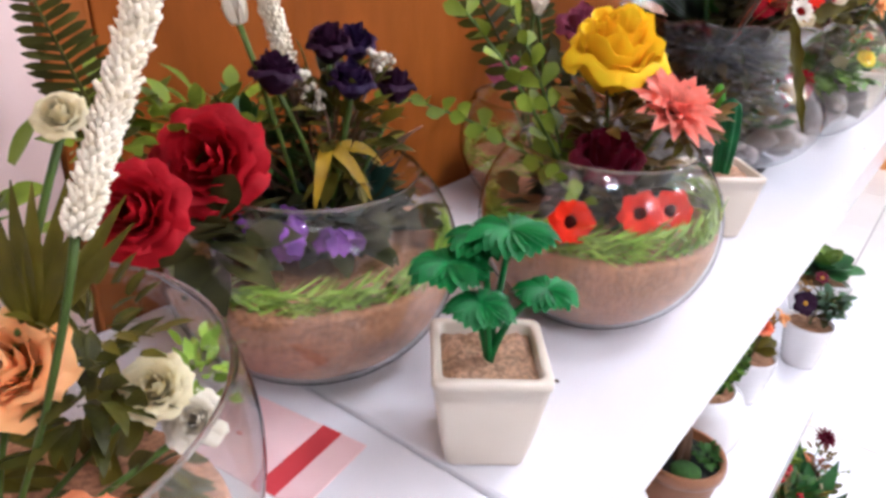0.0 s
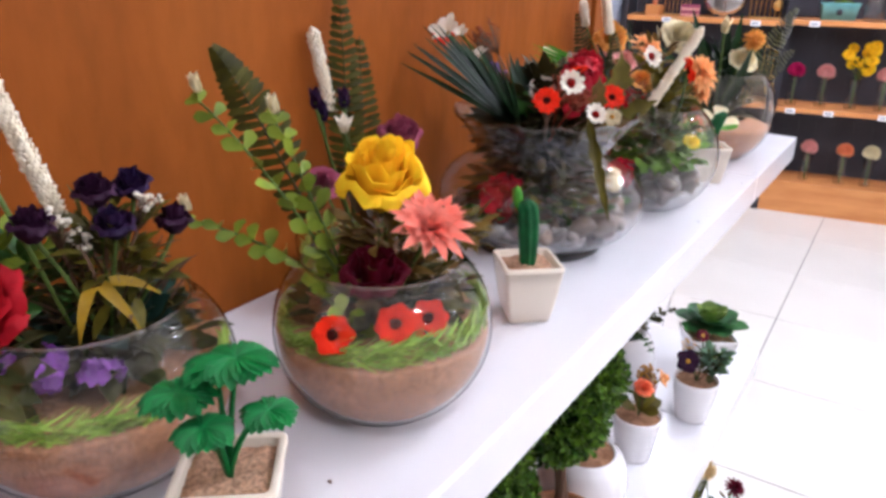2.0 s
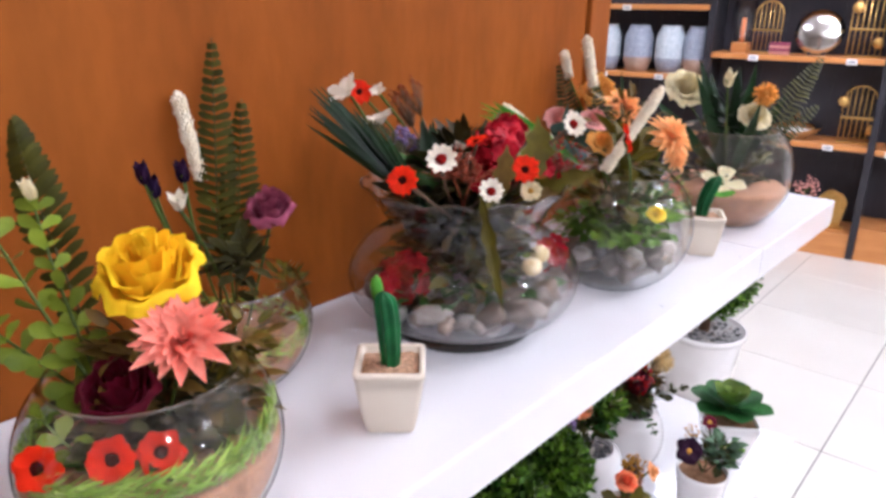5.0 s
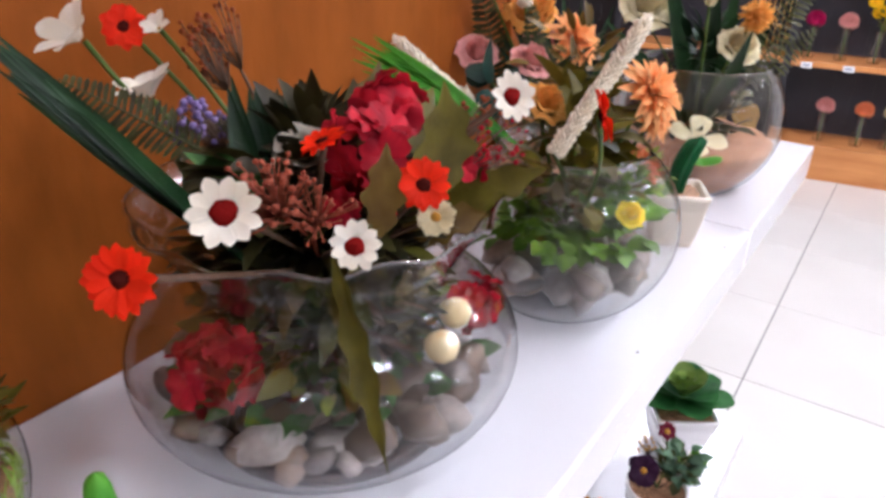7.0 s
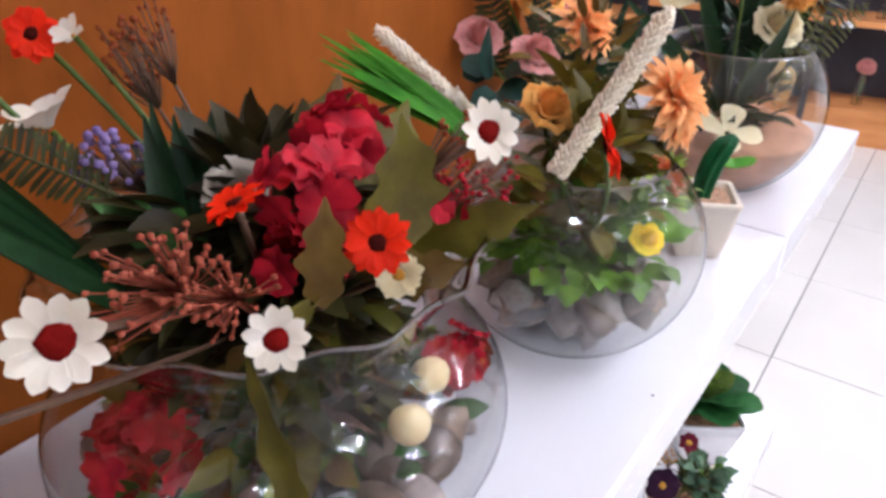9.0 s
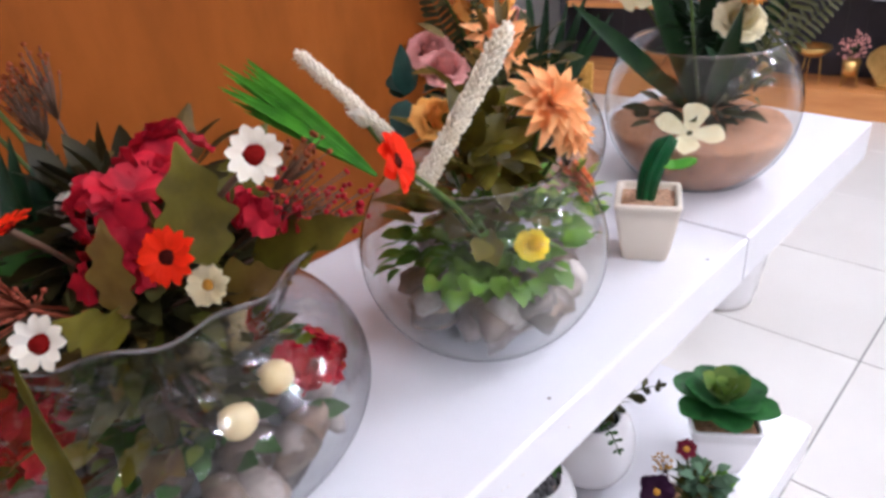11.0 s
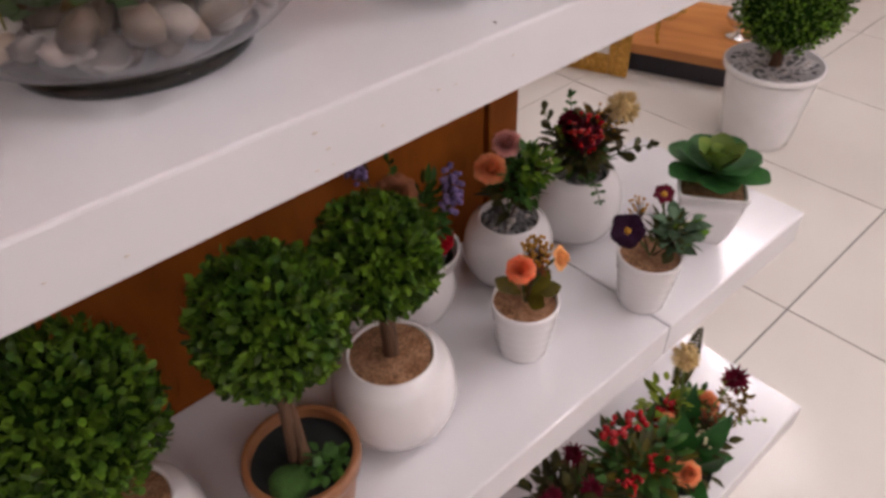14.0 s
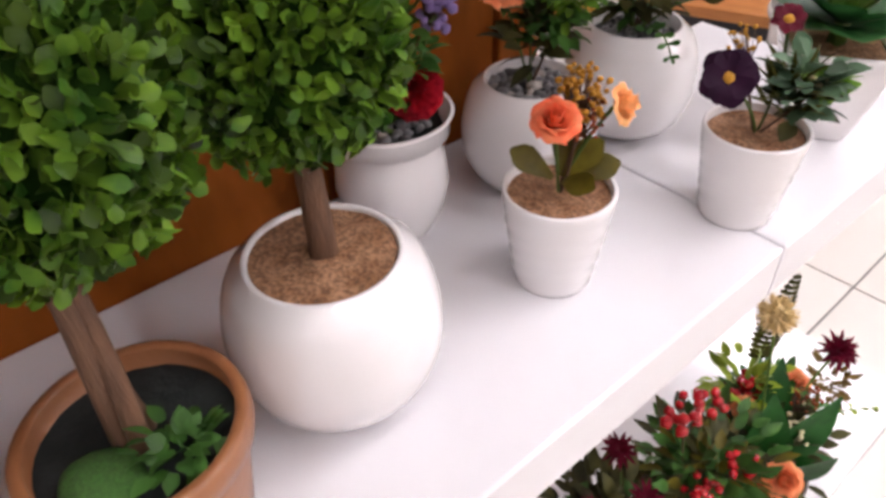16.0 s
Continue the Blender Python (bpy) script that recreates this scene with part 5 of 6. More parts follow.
tulip(T, L(-0.080, 1.718, 1.338), (0.2, -0.2, 1), 0.013, P_CREAM, "calla_bud", foot=(0, 0, 0.06), label="cream calla bud", n=3)
pompom(T, L(-0.049, 1.762, 1.328), 0.017, P_AMBER, "thistle_head", foot=(0, 0, 0.06), label="amber thistle head")
fern(T, L(-0.06, 1.79, 1.235), L(-0.014, 1.850, 1.370), 0.045, up=(0.75, -0.3, 0.6), n=26, label="fern frond reaching over the shelf end", bow=(0, 0.02, 0.02))
fern(T, L(-0.06, 1.80, 1.25), L(-0.01, 1.86, 1.31), 0.034, up=(0.75, -0.3, 0.6), n=18)
foliage(T, (0, 0, 0.13), 0.035, M_PALM, 50, 0.03, 0.3)
foliage(T, (0, 0.01, 0.06), 0.05, M_DKLEAF, 90, 0.026, 0.4, squash=(1.2, 1.2, 0.35))
foliage(T, (0.02, 0.05, 0.075), 0.018, M_OLIVE, 30, 0.016, 0.5)
daisy(T, L(-0.070, 1.720, 1.218), (0.25, -0.35, 0.8), 0.031, P_CREAM, M_DKLEAF, 4, "white_blossom", wide=0.72, cup=0.35, cr=0.08, label="large white blossom resting on the sand", layers=1)

# ---- potted plants on the middle shelf ----
def topiary_ball(parent, c, r, n=900, leaf=0.013, name="leaf_ball", label="clipped ball of small boxwood leaves", squash=(1, 1, 1), inner=0.86):
    g = G()
    for i in range(n):
        d = rand_dir()
        bump = 1 + 0.07 * noise.noise(d * 3.1 + V3(c) * 40)
        p = V3(c) + V3((d.x * squash[0], d.y * squash[1], d.z * squash[2])) * r * bump * rnd(0.78, 1.03)
        dd = d + rand_dir() * 0.75 + V3((0, 0, 0.2))
        g.leaf(aim(p, dd, d + rand_dir() * 0.6), leaf * rnd(0.7, 1.2), leaf * 0.62, rnd(0, 0.5), 0.3, 6, base=0.3, blunt=True)
    b = stuff(part(name, g, M_BOX, parent, label))
    # dark ball behind the leaves, its colour standing in for shade in the gaps
    part("core", G().ball(c, r * inner, 3, squash, 0.08), M_BOXSHADE, b)


def bellied(R, h, rim, foot, zc=None):
    """Profile of a round-bellied pot."""
    zc = zc or h * 0.48
    out = [(foot * 0.94, 0), (foot, 0.002)]
    for i in range(1, 15):
        k = i / 14
        a = -1.2 + 2.4 * k
        lo, hi = foot, rim
        w = math.cos(a)
        edge = lo if a < 0 else hi
        out.append((edge + (R - edge) * (max(0, (w - math.cos(1.2)) / (1 - math.cos(1.2)))) ** 0.55, 0.002 + (h - 0.002) * k))
    return out


def tapered(h, top, foot, ribs=False):
    return [(foot * 0.93, 0), (foot, 0.003), (foot + (top - foot) * 0.35, h * 0.3), (foot + (top - foot) * 0.65, h * 0.6), (top - 0.0006, h * 0.86), (top, h - 0.002), (top, h)]


PLANTS = "potted plants on the middle shelf"
# brown pot topiary
T = thing("topiary", (-0.078, 1.296, MIDZ), "clipped boxwood ball on a stem in a brown clay pot", "potted plant", PLANTS)
prof = [(0.034, 0), (0.036, 0.003), (0.040, 0.030), (0.0445, 0.060), (0.0445, 0.063), (0.0485, 0.066), (0.0495, 0.073), (0.0485, 0.079)]
round_pot(T, prof, M_TERRA, label="brown glazed clay pot with thick rim", t=0.006, soil=M_DKSOIL, soilz=0.069)
for k in range(3):
    a = 2.1 * k
    part("trunk", G().tube(bez((0.006 * math.cos(a), 0.006 * math.sin(a), 0.066), (0.004 * math.cos(a + 1), 0.004 * math.sin(a + 1), 0.115), (-0.01 + 0.004 * math.cos(a + 2), 0.004 * math.sin(a + 2), 0.17), 8), 0.0052, 0.0042, 7), M_TRUNK, T)
topiary_ball(T, (-0.020, 0.011, 0.211), 0.0525, 2800, 0.0098)
part("moss_ball", G().ball((0.014, -0.020, 0.071), 0.016, 3, (1.1, 1, 0.6), 0.15), M_MOSS, T)
foliage(T, (0.024, 0.012, 0.080), 0.015, M_LEAF, 46, 0.011, 0.65, squash=(1, 1.2, 0.8), name="ground_sprig")

# white round pot topiary
WPROF = bellied(0.0585, 0.097, 0.041, 0.030)


def white_topiary(at, ball, r, label):
    t = thing("topiary", at, label, "potted plant", PLANTS)
    round_pot(t, WPROF, M_CERAM, label="round glossy white ceramic pot", soil=M_SOIL, soilz=0.096)
    part("trunk", G().tube(bez((0, 0, 0.088), (0.004, 0, 0.115), (ball[0], ball[1], ball[2] - r * 0.6), 7), 0.0078, 0.0065, 8), M_TRUNK, t)
    topiary_ball(t, ball, r, 2900, 0.0094)
    return t


white_topiary((-0.099, 1.408, MIDZ), (-0.012, 0.004, 0.200), 0.0490, "clipped boxwood ball in a round glossy white pot")
white_topiary((-0.115, 1.165, MIDZ), (-0.008, 0.0, 0.200), 0.060, "large clipped boxwood ball in a round white pot")

# small ribbed pots
def small_pot(at, label, rz=0):
    t = thing("plant_pot", at, label, "potted plant", PLANTS, rz=rz)

    def ribs(r, z, a):
        return (0.0006 * math.sin(z * 520 + 2.0 * math.sin(a * 2)) if 0.006 < z < 0.058 else 0), 0
    prof = [(0.0245, 0), (0.0262, 0.003)] + [(0.0262 + 0.0085 * (i / 12), 0.003 + 0.060 * i / 12) for i in range(1, 13)] + [(0.0352, 0.067), (0.0354, 0.071)]
    round_pot(t, prof, M_CERAM, label="white ribbed ceramic pot", t=0.003, soil=M_SOIL, soilz=0.066, wave=ribs)
    return t


T = small_pot((-0.081, 1.564, MIDZ), "small white pot with an orange-pink silk rose")
rose(T, (0.008, -0.018, 0.127), CAM + V3((0, 0, 0.9)), 0.0125, petal("bright_coral_petal", (0.95, 0.16, 0.07), (0.93, 0.30, 0.14)), "coral_rose", foot=(0, 0, 0.064), label="orange-pink silk flower", layers=4)
rose(T, (0.022, 0.020, 0.128), (0.8, 0.3, 0.4), 0.011, P_ORANGE, "orange_rosebud", foot=(0, 0, 0.064), layers=3)
cluster(T, (0.002, 0.010, 0.132), 0.020, M_CENTREY, "amber_sprig", 110, 0.10, foot=(0, 0, 0.064), squash=(0.8, 0.8, 1.2))
cluster(T, (0.008, 0.008, 0.118), 0.015, P_DRY, "russet_sprig", 36, 0.10, foot=(0, 0, 0.064))
for d in ((-0.5, -0.6, 0.7), (0.6, 0.5, 0.4), (0.5, -0.2, 0.3), (0.1, 0.7, 0.5), (-0.2, 0.3, 0.9), (0.3, 0.3, 0.6)):
    part("leaf", G().leaf(aim((d[0] * 0.006, d[1] * 0.006, 0.078), d, (0.5, -0.5, 0.7)), 0.034, 0.017, 0.3, 0.2, 6, base=0.2, blunt=True), M_OLIVE, T)

T = small_pot((-0.038, 1.714, MIDZ), "small white pot with dark violet pansies and succulents")
daisy(T, (-0.010, -0.036, 0.116), CAM + V3((0, -0.4, 0.2)), 0.020, P_PLUM, M_CENTREY, 5, "dark_pansy", wide=1.0, cr=0.2, foot=(0, 0, 0.064), label="very dark violet silk pansy with yellow eye")
daisy(T, (-0.004, 0.010, 0.142), CAM + V3((0, 0, 0.5)), 0.0115, P_BURG, M_CENTREY, 6, "dark_pansy", wide=0.85, cr=0.3, foot=(0, 0, 0.064), label="dark maroon silk flower with cream eye")
foliage(T, (0.012, 0.006, 0.100), 0.019, M_FERN, 60, 0.020, 0.16, name="needle_tuft", up=0.9)
foliage(T, (0.016, 0.014, 0.106), 0.021, leafy("blue_green_leaf", (0.10, 0.17, 0.10), (0.06, 0.11, 0.06)), 58, 0.018, 0.7, name="succulent_sprig")
foliage(T, (0.026, 0.020, 0.100), 0.011, M_CLOVER, 14, 0.018, 0.7)
cluster(T, (0.026, 0.020, 0.104), 0.011, P_CREAM, "white_floret_head", 36, 0.2, foot=(0, 0, 0.064))
cluster(T, (-0.018, -0.010, 0.128), 0.013, M_CENTREY, "amber_sprig", 26, 0.12, foot=(0, 0, 0.064))
foliage(T, (0.02, 0.012, 0.086), 0.014, M_DKLEAF, 12, 0.022, 0.6, name="dark_leaf_tuft")

# square white pot with succulent
T = thing("succulent", (-0.062, 1.868, MIDZ), "green rosette succulent in a tall square white pot", "potted plant", PLANTS, rz=35)
square_pot(T, 0.080, 0.040, 0.024, M_CERAM, label="square tapering white ceramic pot")
for k in range(6):
    n = (6, 6, 5, 5, 4, 3)[k]
    for i in range(n):
        e = (0.10, 0.42, 0.72, 0.95, 1.15, 1.32)[k]
        Ln = (0.060, 0.052, 0.040, 0.030, 0.022, 0.016)[k]
        m = Matrix.Translation((0, 0, 0.090 + 0.002 * k)) @ Matrix.Rotation(6.283 * i / n + k * 0.55, 4, "Z") @ Matrix.Rotation(e + rnd(-0.08, 0.08), 4, "X")
        g = G().leaf(m, Ln * rnd(0.92, 1.05), Ln * 0.80, -0.12 if k < 2 else -0.3, 0.26, 9, base=0.3, blunt=True)
        part("leaf", g, M_SUCC if k < 2 else M_SUCCIN, T)
part("stem", G().tube([(0, 0, 0.07), (0, 0, 0.098)], 0.008, 0.006, 8), M_STEM, T)

# round white pots with gravel and flowers
def gravel(parent, r, z, n=70, s=0.0055):
    for i in range(n):
        a, k = i * 2.399, math.sqrt((i + 0.5) / n) * 0.92
        ob = part("pebble", G().ball((0, 0, 0), s * rnd(0.7, 1.2), 1, (1.1, 0.9, 0.7), 0.3, None, i), M_GRAVEL if i % 9 else M_PEBBLEW, parent)
        ob.matrix_basis = pose(r * k * math.cos(a), r * k * math.sin(a), z + rnd() * 0.002, rnd(-40, 40), rnd(-40, 40), rnd(0, 360))


BPROF = bellied(0.052, 0.084, 0.036, 0.030)
T = thing("flower_pot", (-0.176, 1.637, MIDZ), "round glossy white pot of dark gravel with peach roses", "potted plant", PLANTS)
round_pot(T, BPROF, M_CERAM, label="round glossy white ceramic pot", soil=M_DKSOIL, soilz=0.074)
gravel(T, 0.031, 0.077)
rose(T, (-0.008, -0.023, 0.155), CAM + V3((0, 0, 0.8)), 0.0155, P_PEACH, foot=(0, 0, 0.076), label="dusty peach silk rose", leaves=2)
rose(T, (-0.016, 0.010, 0.168), CAM + V3((0, 0, 0.8)), 0.014, P_PINK, foot=(0, 0, 0.076), label="dusty pink silk rose")
foliage(T, (0.006, 0.014, 0.136), 0.028, M_LEAF, 150, 0.018, 0.45, squash=(1, 1.1, 1.1))
foliage(T, (0.014, 0.02, 0.146), 0.022, M_CLOVER, 80, 0.015, 0.45)
foliage(T, (0, 0, 0.115), 0.02, M_DKLEAF, 40, 0.024, 0.4, squash=(1, 1, 1.2))
cluster(T, (0.018, 0.030, 0.155), 0.012, P_CREAM, "cream_sprig", 24, 0.14, foot=(0, 0, 0.078))
T = thing("flower_pot", (-0.176, 1.757, MIDZ), "round white pot with red berries, dark leaves and pompom", "potted plant", PLANTS)
round_pot(T, bellied(0.0555, 0.092, 0.038, 0.032), M_CERAM, label="round glossy white ceramic pot", soil=M_DKSOIL, soilz=0.082)
gravel(T, 0.032, 0.084, 50)
cluster(T, (0.022, -0.020, 0.160), 0.024, M_BERRY, "red_berry_spray", 46, 0.15, foot=(0, 0, 0.084), label="dark red berry spray")
carnation(T, (-0.005, -0.016, 0.158), CAM, 0.015, P_BURG, foot=(0, 0, 0.084))
pompom(T, (0.03, 0.028, 0.176), 0.021, M_POM, "straw_pompom", foot=(0, 0, 0.084), label="straw-yellow pompom", n=260, w=0.14)
sprig(T, (0, 0, 0.084), (-0.01, -0.01, 0.145), (-0.014, -0.012, 0.188), M_LEAF, 9, 0.015, 0.5)
foliage(T, (0.004, -0.004, 0.130), 0.036, M_DKLEAF, 150, 0.020, 0.45, squash=(1, 1.2, 0.8))
foliage(T, (0.014, 0.006, 0.146), 0.028, M_AUTUMN, 80, 0.016, 0.4)
hydrangea(T, (0.016, -0.014, 0.152), (0.5, -0.4, 0.6), 0.019, P_BURG, 10, "maroon_flower", label="dark maroon silk flower head")
sprig(T, (0, 0, 0.084), (-0.02, -0.03, 0.14), (-0.022, -0.045, 0.18), M_DKLEAF, 6, 0.022, 0.55)
sprig(T, (0, 0, 0.084), (0.03, 0.04, 0.12), (0.055, 0.05, 0.128), M_DKLEAF, 4, 0.028, 0.5)
sprig(T, (0, 0, 0.084), (0.04, -0.02, 0.11), (0.055, -0.03, 0.09), M_LEAF, 5, 0.014, 0.5)
sprig(T, (0, 0, 0.084), (0.0, -0.03, 0.14), (-0.005, -0.04, 0.16), M_EUC, 6, 0.014, 0.5)
cluster(T, (0.02, 0.01, 0.165), 0.018, M_CENTREY, "amber_sprig", 36, 0.10, foot=(0, 0, 0.084))
foliage(T, (0.0, 0.0, 0.115), 0.028, M_LEAF, 70, 0.018, 0.5)

# flared vase behind the topiaries
T = thing("flower_pot", (-0.196, 1.520, MIDZ), "flared white ceramic vase with crimson and lavender silk flowers", "potted plant", PLANTS)
vp = [(0.026, 0), (0.028, 0.003), (0.036, 0.02), (0.0405, 0.042), (0.038, 0.062), (0.034, 0.072), (0.036, 0.082), (0.042, 0.090), (0.0455, 0.094)]
round_pot(T, vp, M_CERAM, label="flared glossy white vase", soil=M_DKSOIL, soilz=0.084)
gravel(T, 0.030, 0.086, 40)
carnation(T, (0.018, 0.010, 0.112), CAM, 0.018, P_CARN, foot=(0, 0, 0.08), label="crimson silk flower")
rose(T, (0.009, -0.028, 0.180), CAM + V3((0, 0, 0.4)), 0.019, petal("tan_petal", (0.42, 0.17, 0.09), (0.32, 0.12, 0.06)), "tan_rose", foot=(0, 0, 0.08), label="faded tan silk rose")
for a, b in (((0.038, 0.012, 0.152), (0.042, 0.016, 0.212)), ((-0.006, -0.056, 0.197), (-0.008, -0.064, 0.257))):
    cluster(T, (V3(a) + V3(b)) / 2, 0.022, P_LAV, "lavender_spray", 70, 0.14, foot=(0, 0, 0.08), label="pale lavender flower spray", squash=(0.55, 0.55, 1.35))
sprig(T, (0, 0, 0.08), (-0.01, -0.02, 0.17), (-0.008, -0.022, 0.235), M_LEAF, 9, 0.018, 0.5)
sprig(T, (0, 0, 0.08), (0.02, 0.01, 0.12), (0.030, 0.022, 0.165), M_LEAF, 8, 0.016, 0.45)
foliage(T, (0.01, 0.0, 0.15), 0.03, M_LEAF, 90, 0.018, 0.4, squash=(1, 1.1, 1.1))

# ---- arrangement on the low shelf ----
T = thing("flower_pot", (0.020, 1.800, LOWZ), "white bowl with red berries, peach roses and broad leaves", "potted plant", "arrangements on the low shelf")
round_pot(T, [(0.035, 0), (0.037, 0.003), (0.050, 0.030), (0.058, 0.055), (0.060, 0.060)], M_CERAM, label="white ceramic bowl", soil=M_DKSOIL, soilz=0.052)
for x, y, z in ((-0.04, 0.04, 0.115), (-0.035, 0.035, 0.095), (-0.05, 0.02, 0.100), (0.015, -0.03, 0.085)):
    cluster(T, (x, y, z), 0.018, M_BERRY, "berry_spray", 12, 0.34, foot=(0, 0, 0.055), label="glossy red berries")
rose(T, (-0.018, 0.098, 0.090), CAM + V3((0, 0, 0.5)), 0.019, P_PEACH, foot=(0, 0, 0.055), label="dusty peach silk rose")
rose(T, (-0.031, 0.014, 0.112), CAM + V3((0, 0, 0.5)), 0.012, P_PEACH, foot=(0, 0, 0.055))
dahlia(T, (0.005, 0.122, 0.150), CAM + V3((0, 0, 0.8)), 0.024, P_BURG, "maroon_dahlia", foot=(0, 0, 0.055), label="dark maroon silk dahlia")
pompom(T, (-0.039, 0.031, 0.235), 0.022, M_POM, "straw_pompom", foot=(0, 0, 0.055), n=260, w=0.14)
fern(T, (-0.05, 0.06, 0.12), (-0.045, 0.070, 0.262), 0.036, up=(0.75, -0.6, 0.2), n=20)
for d, s in (((-0.3, 0.5, 0.75), 0.11), ((-0.5, 0.35, 0.7), 0.09), ((0.5, 0.4, 0.25), 0.085), ((0.6, -0.3, 0.3), 0.09), ((0.3, -0.6, 0.4), 0.10), ((-0.4, -0.4, 0.6), 0.09), ((0.5, 0.1, 0.5), 0.08)):
    part("broad_leaf", G().leaf(aim((d[0] * 0.01, d[1] * 0.01, 0.055), d, (0.4, -0.4, 0.8)), s, s * 0.34, 0.3, 0.25, 8, tip=1.0, base=0.1), leafy("broad_leaf", (0.02, 0.11, 0.018), (0.012, 0.065, 0.012)) if s == 0.11 else bpy.data.materials["broad_leaf"], T)
foliage(T, (-0.025, 0.055, 0.085), 0.055, M_LEAF, 170, 0.020, 0.45, squash=(0.9, 1.2, 0.7))
foliage(T, (-0.045, 0.03, 0.120), 0.05, M_EUC, 70, 0.022, 0.45, squash=(0.9, 1.1, 0.9))
cluster(T, (0.02, 0.03, 0.11), 0.018, P_CREAM, "cream_sprig", 26, 0.14, foot=(0, 0, 0.055))
cluster(T, (0.01, 0.05, 0.14), 0.02, P_DRY, "russet_sprig", 36, 0.10, foot=(0, 0, 0.055))
foliage(T, (0.01, 0.14, 0.085), 0.03, M_AUTUMN, 60, 0.015, 0.4)
foliage(T, (0.0, 0.02, 0.082), 0.062, M_DKLEAF, 230, 0.024, 0.45, squash=(1, 1.3, 0.5))
for d, q in (((0.35, 0.25, 0.85), 0.13), ((0.1, -0.15, 1.0), 0.135), ((0.55, -0.15, 0.75), 0.12), ((-0.1, 0.4, 0.9), 0.125)):
    part("broad_leaf", G().leaf(aim((d[0] * 0.02, d[1] * 0.02, 0.055), d, (0.7, -0.5, 0.3)), q, q * 0.36, 0.25, 0.2, 9, tip=1.0, base=0.1), bpy.data.materials["broad_leaf"], T)
sprig(T, (0.0, 0.06, 0.06), (0.03, 0.11, 0.09), (0.055, 0.14, 0.085), M_EUC, 7, 0.012, 0.6)
cluster(T, (0.012, 0.075, 0.09), 0.012, P_CREAM, "cream_sprig", 20, 0.2, foot=(0, 0, 0.055))
T = thing("flower_pot", (-0.02, 1.600, LOWZ), "white pot with maroon flowers and dark green leaves", "potted plant", "arrangements on the low shelf")
round_pot(T, tapered(0.07, 0.045, 0.034), M_CERAM, soil=M_DKSOIL, soilz=0.062, label="white ceramic pot")
foliage(T, (0.0, 0.0, 0.12), 0.06, M_DKLEAF, 170, 0.028, 0.45, squash=(1, 1.1, 0.9))
foliage(T, (0.01, 0.02, 0.105), 0.045, M_LEAF, 80, 0.022, 0.45, squash=(1, 1.1, 0.6))
for p in ((0.02, 0.02, 0.165), (0.0, -0.03, 0.17), (-0.02, 0.03, 0.185)):
    dahlia(T, p, (0.4, -0.2, 1), 0.019, P_BURG, "maroon_dahlia", foot=(0, 0, 0.065))
rose(T, (0.03, 0.05, 0.115), CAM, 0.015, P_PEACH, foot=(0, 0, 0.065))

T = thing("flower_pot", (0.005, 1.705, LOWZ), "white pot with broad leaves, peach roses and red berries", "potted plant", "arrangements on the low shelf")
round_pot(T, tapered(0.065, 0.045, 0.034), M_CERAM, soil=M_DKSOIL, soilz=0.058, label="white ceramic pot")
for d, s in (((0.6, -0.2, 0.5), 0.10), ((0.1, -0.6, 0.6), 0.10), ((-0.4, 0.3, 0.8), 0.09), ((0.4, 0.6, 0.5), 0.09), ((-0.5, -0.4, 0.6), 0.09), ((0.7, 0.3, 0.2), 0.08)):
    part("broad_leaf", G().leaf(aim((d[0] * 0.01, d[1] * 0.01, 0.06), d, (0.4, -0.4, 0.8)), s, s * 0.34, 0.3, 0.25, 8, tip=1.0, base=0.1), bpy.data.materials["broad_leaf"], T)
foliage(T, (0.0, 0.0, 0.12), 0.065, M_DKLEAF, 120, 0.028, 0.45, squash=(1, 1.2, 0.9))
foliage(T, (0.01, 0.0, 0.13), 0.06, M_OLIVE, 50, 0.024, 0.45, squash=(1, 1.2, 0.9))
foliage(T, (0.0, 0.0, 0.14), 0.06, M_LEAF, 150, 0.024, 0.45, squash=(1, 1.2, 0.9))
for p in ((0.03, 0.01, 0.165), (-0.014, -0.042, 0.240), (-0.02, 0.02, 0.20), (0.02, -0.04, 0.16)):
    cluster(T, p, 0.017, M_BERRY, "berry_spray", 12, 0.32, foot=(0, 0, 0.062), label="glossy red berries")
rose(T, (0.06, 0.035, 0.145), CAM + V3((0, 0, 0.5)), 0.016, P_PEACH, foot=(0, 0, 0.062))

# ---- planter on the floor ----
T = thing("floor_planter", (-0.645, 3.352, 0.0), "large clipped topiary ball in a white tapering planter", "potted plant")
def facets(r, z, a):
    return (0.0022 * math.cos(a * 16) * math.cos(z * 60) if 0.02 < z < 0.24 else 0), 0


round_pot(T, [(0.108, 0), (0.113, 0.004)] + [(0.113 + 0.030 * i / 8, 0.03 * i) for i in range(1, 9)] + [(0.1445, 0.246), (0.155, 0.252), (0.157, 0.262), (0.156, 0.272)], M_CERAM, label="white planter with faint relief", t=0.010, soil=M_GRAVEL, soilz=0.245, seg=64, wave=facets)
for i in range(150):
    a, k = i * 2.399, math.sqrt((i + 0.5) / 150) * 0.135
    ob = part("pebble", G().ball((0, 0, 0), 0.011 * rnd(0.6, 1.2), 1, (1.2, 0.9, 0.6), 0.3, None, i), (M_GRAVEL, M_GRAVEL, M_PEBBLEW)[i % 3], T)
    ob.matrix_basis = pose(k * math.cos(a), k * math.sin(a), 0.255 + rnd() * 0.003, rnd(-30, 30), rnd(-30, 30), rnd(0, 360))
part("trunk", G().tube([(0, 0, 0.245), (0.004, 0, 0.28), (0, 0, 0.40)], 0.02, 0.017, 9), M_TRUNK, T)
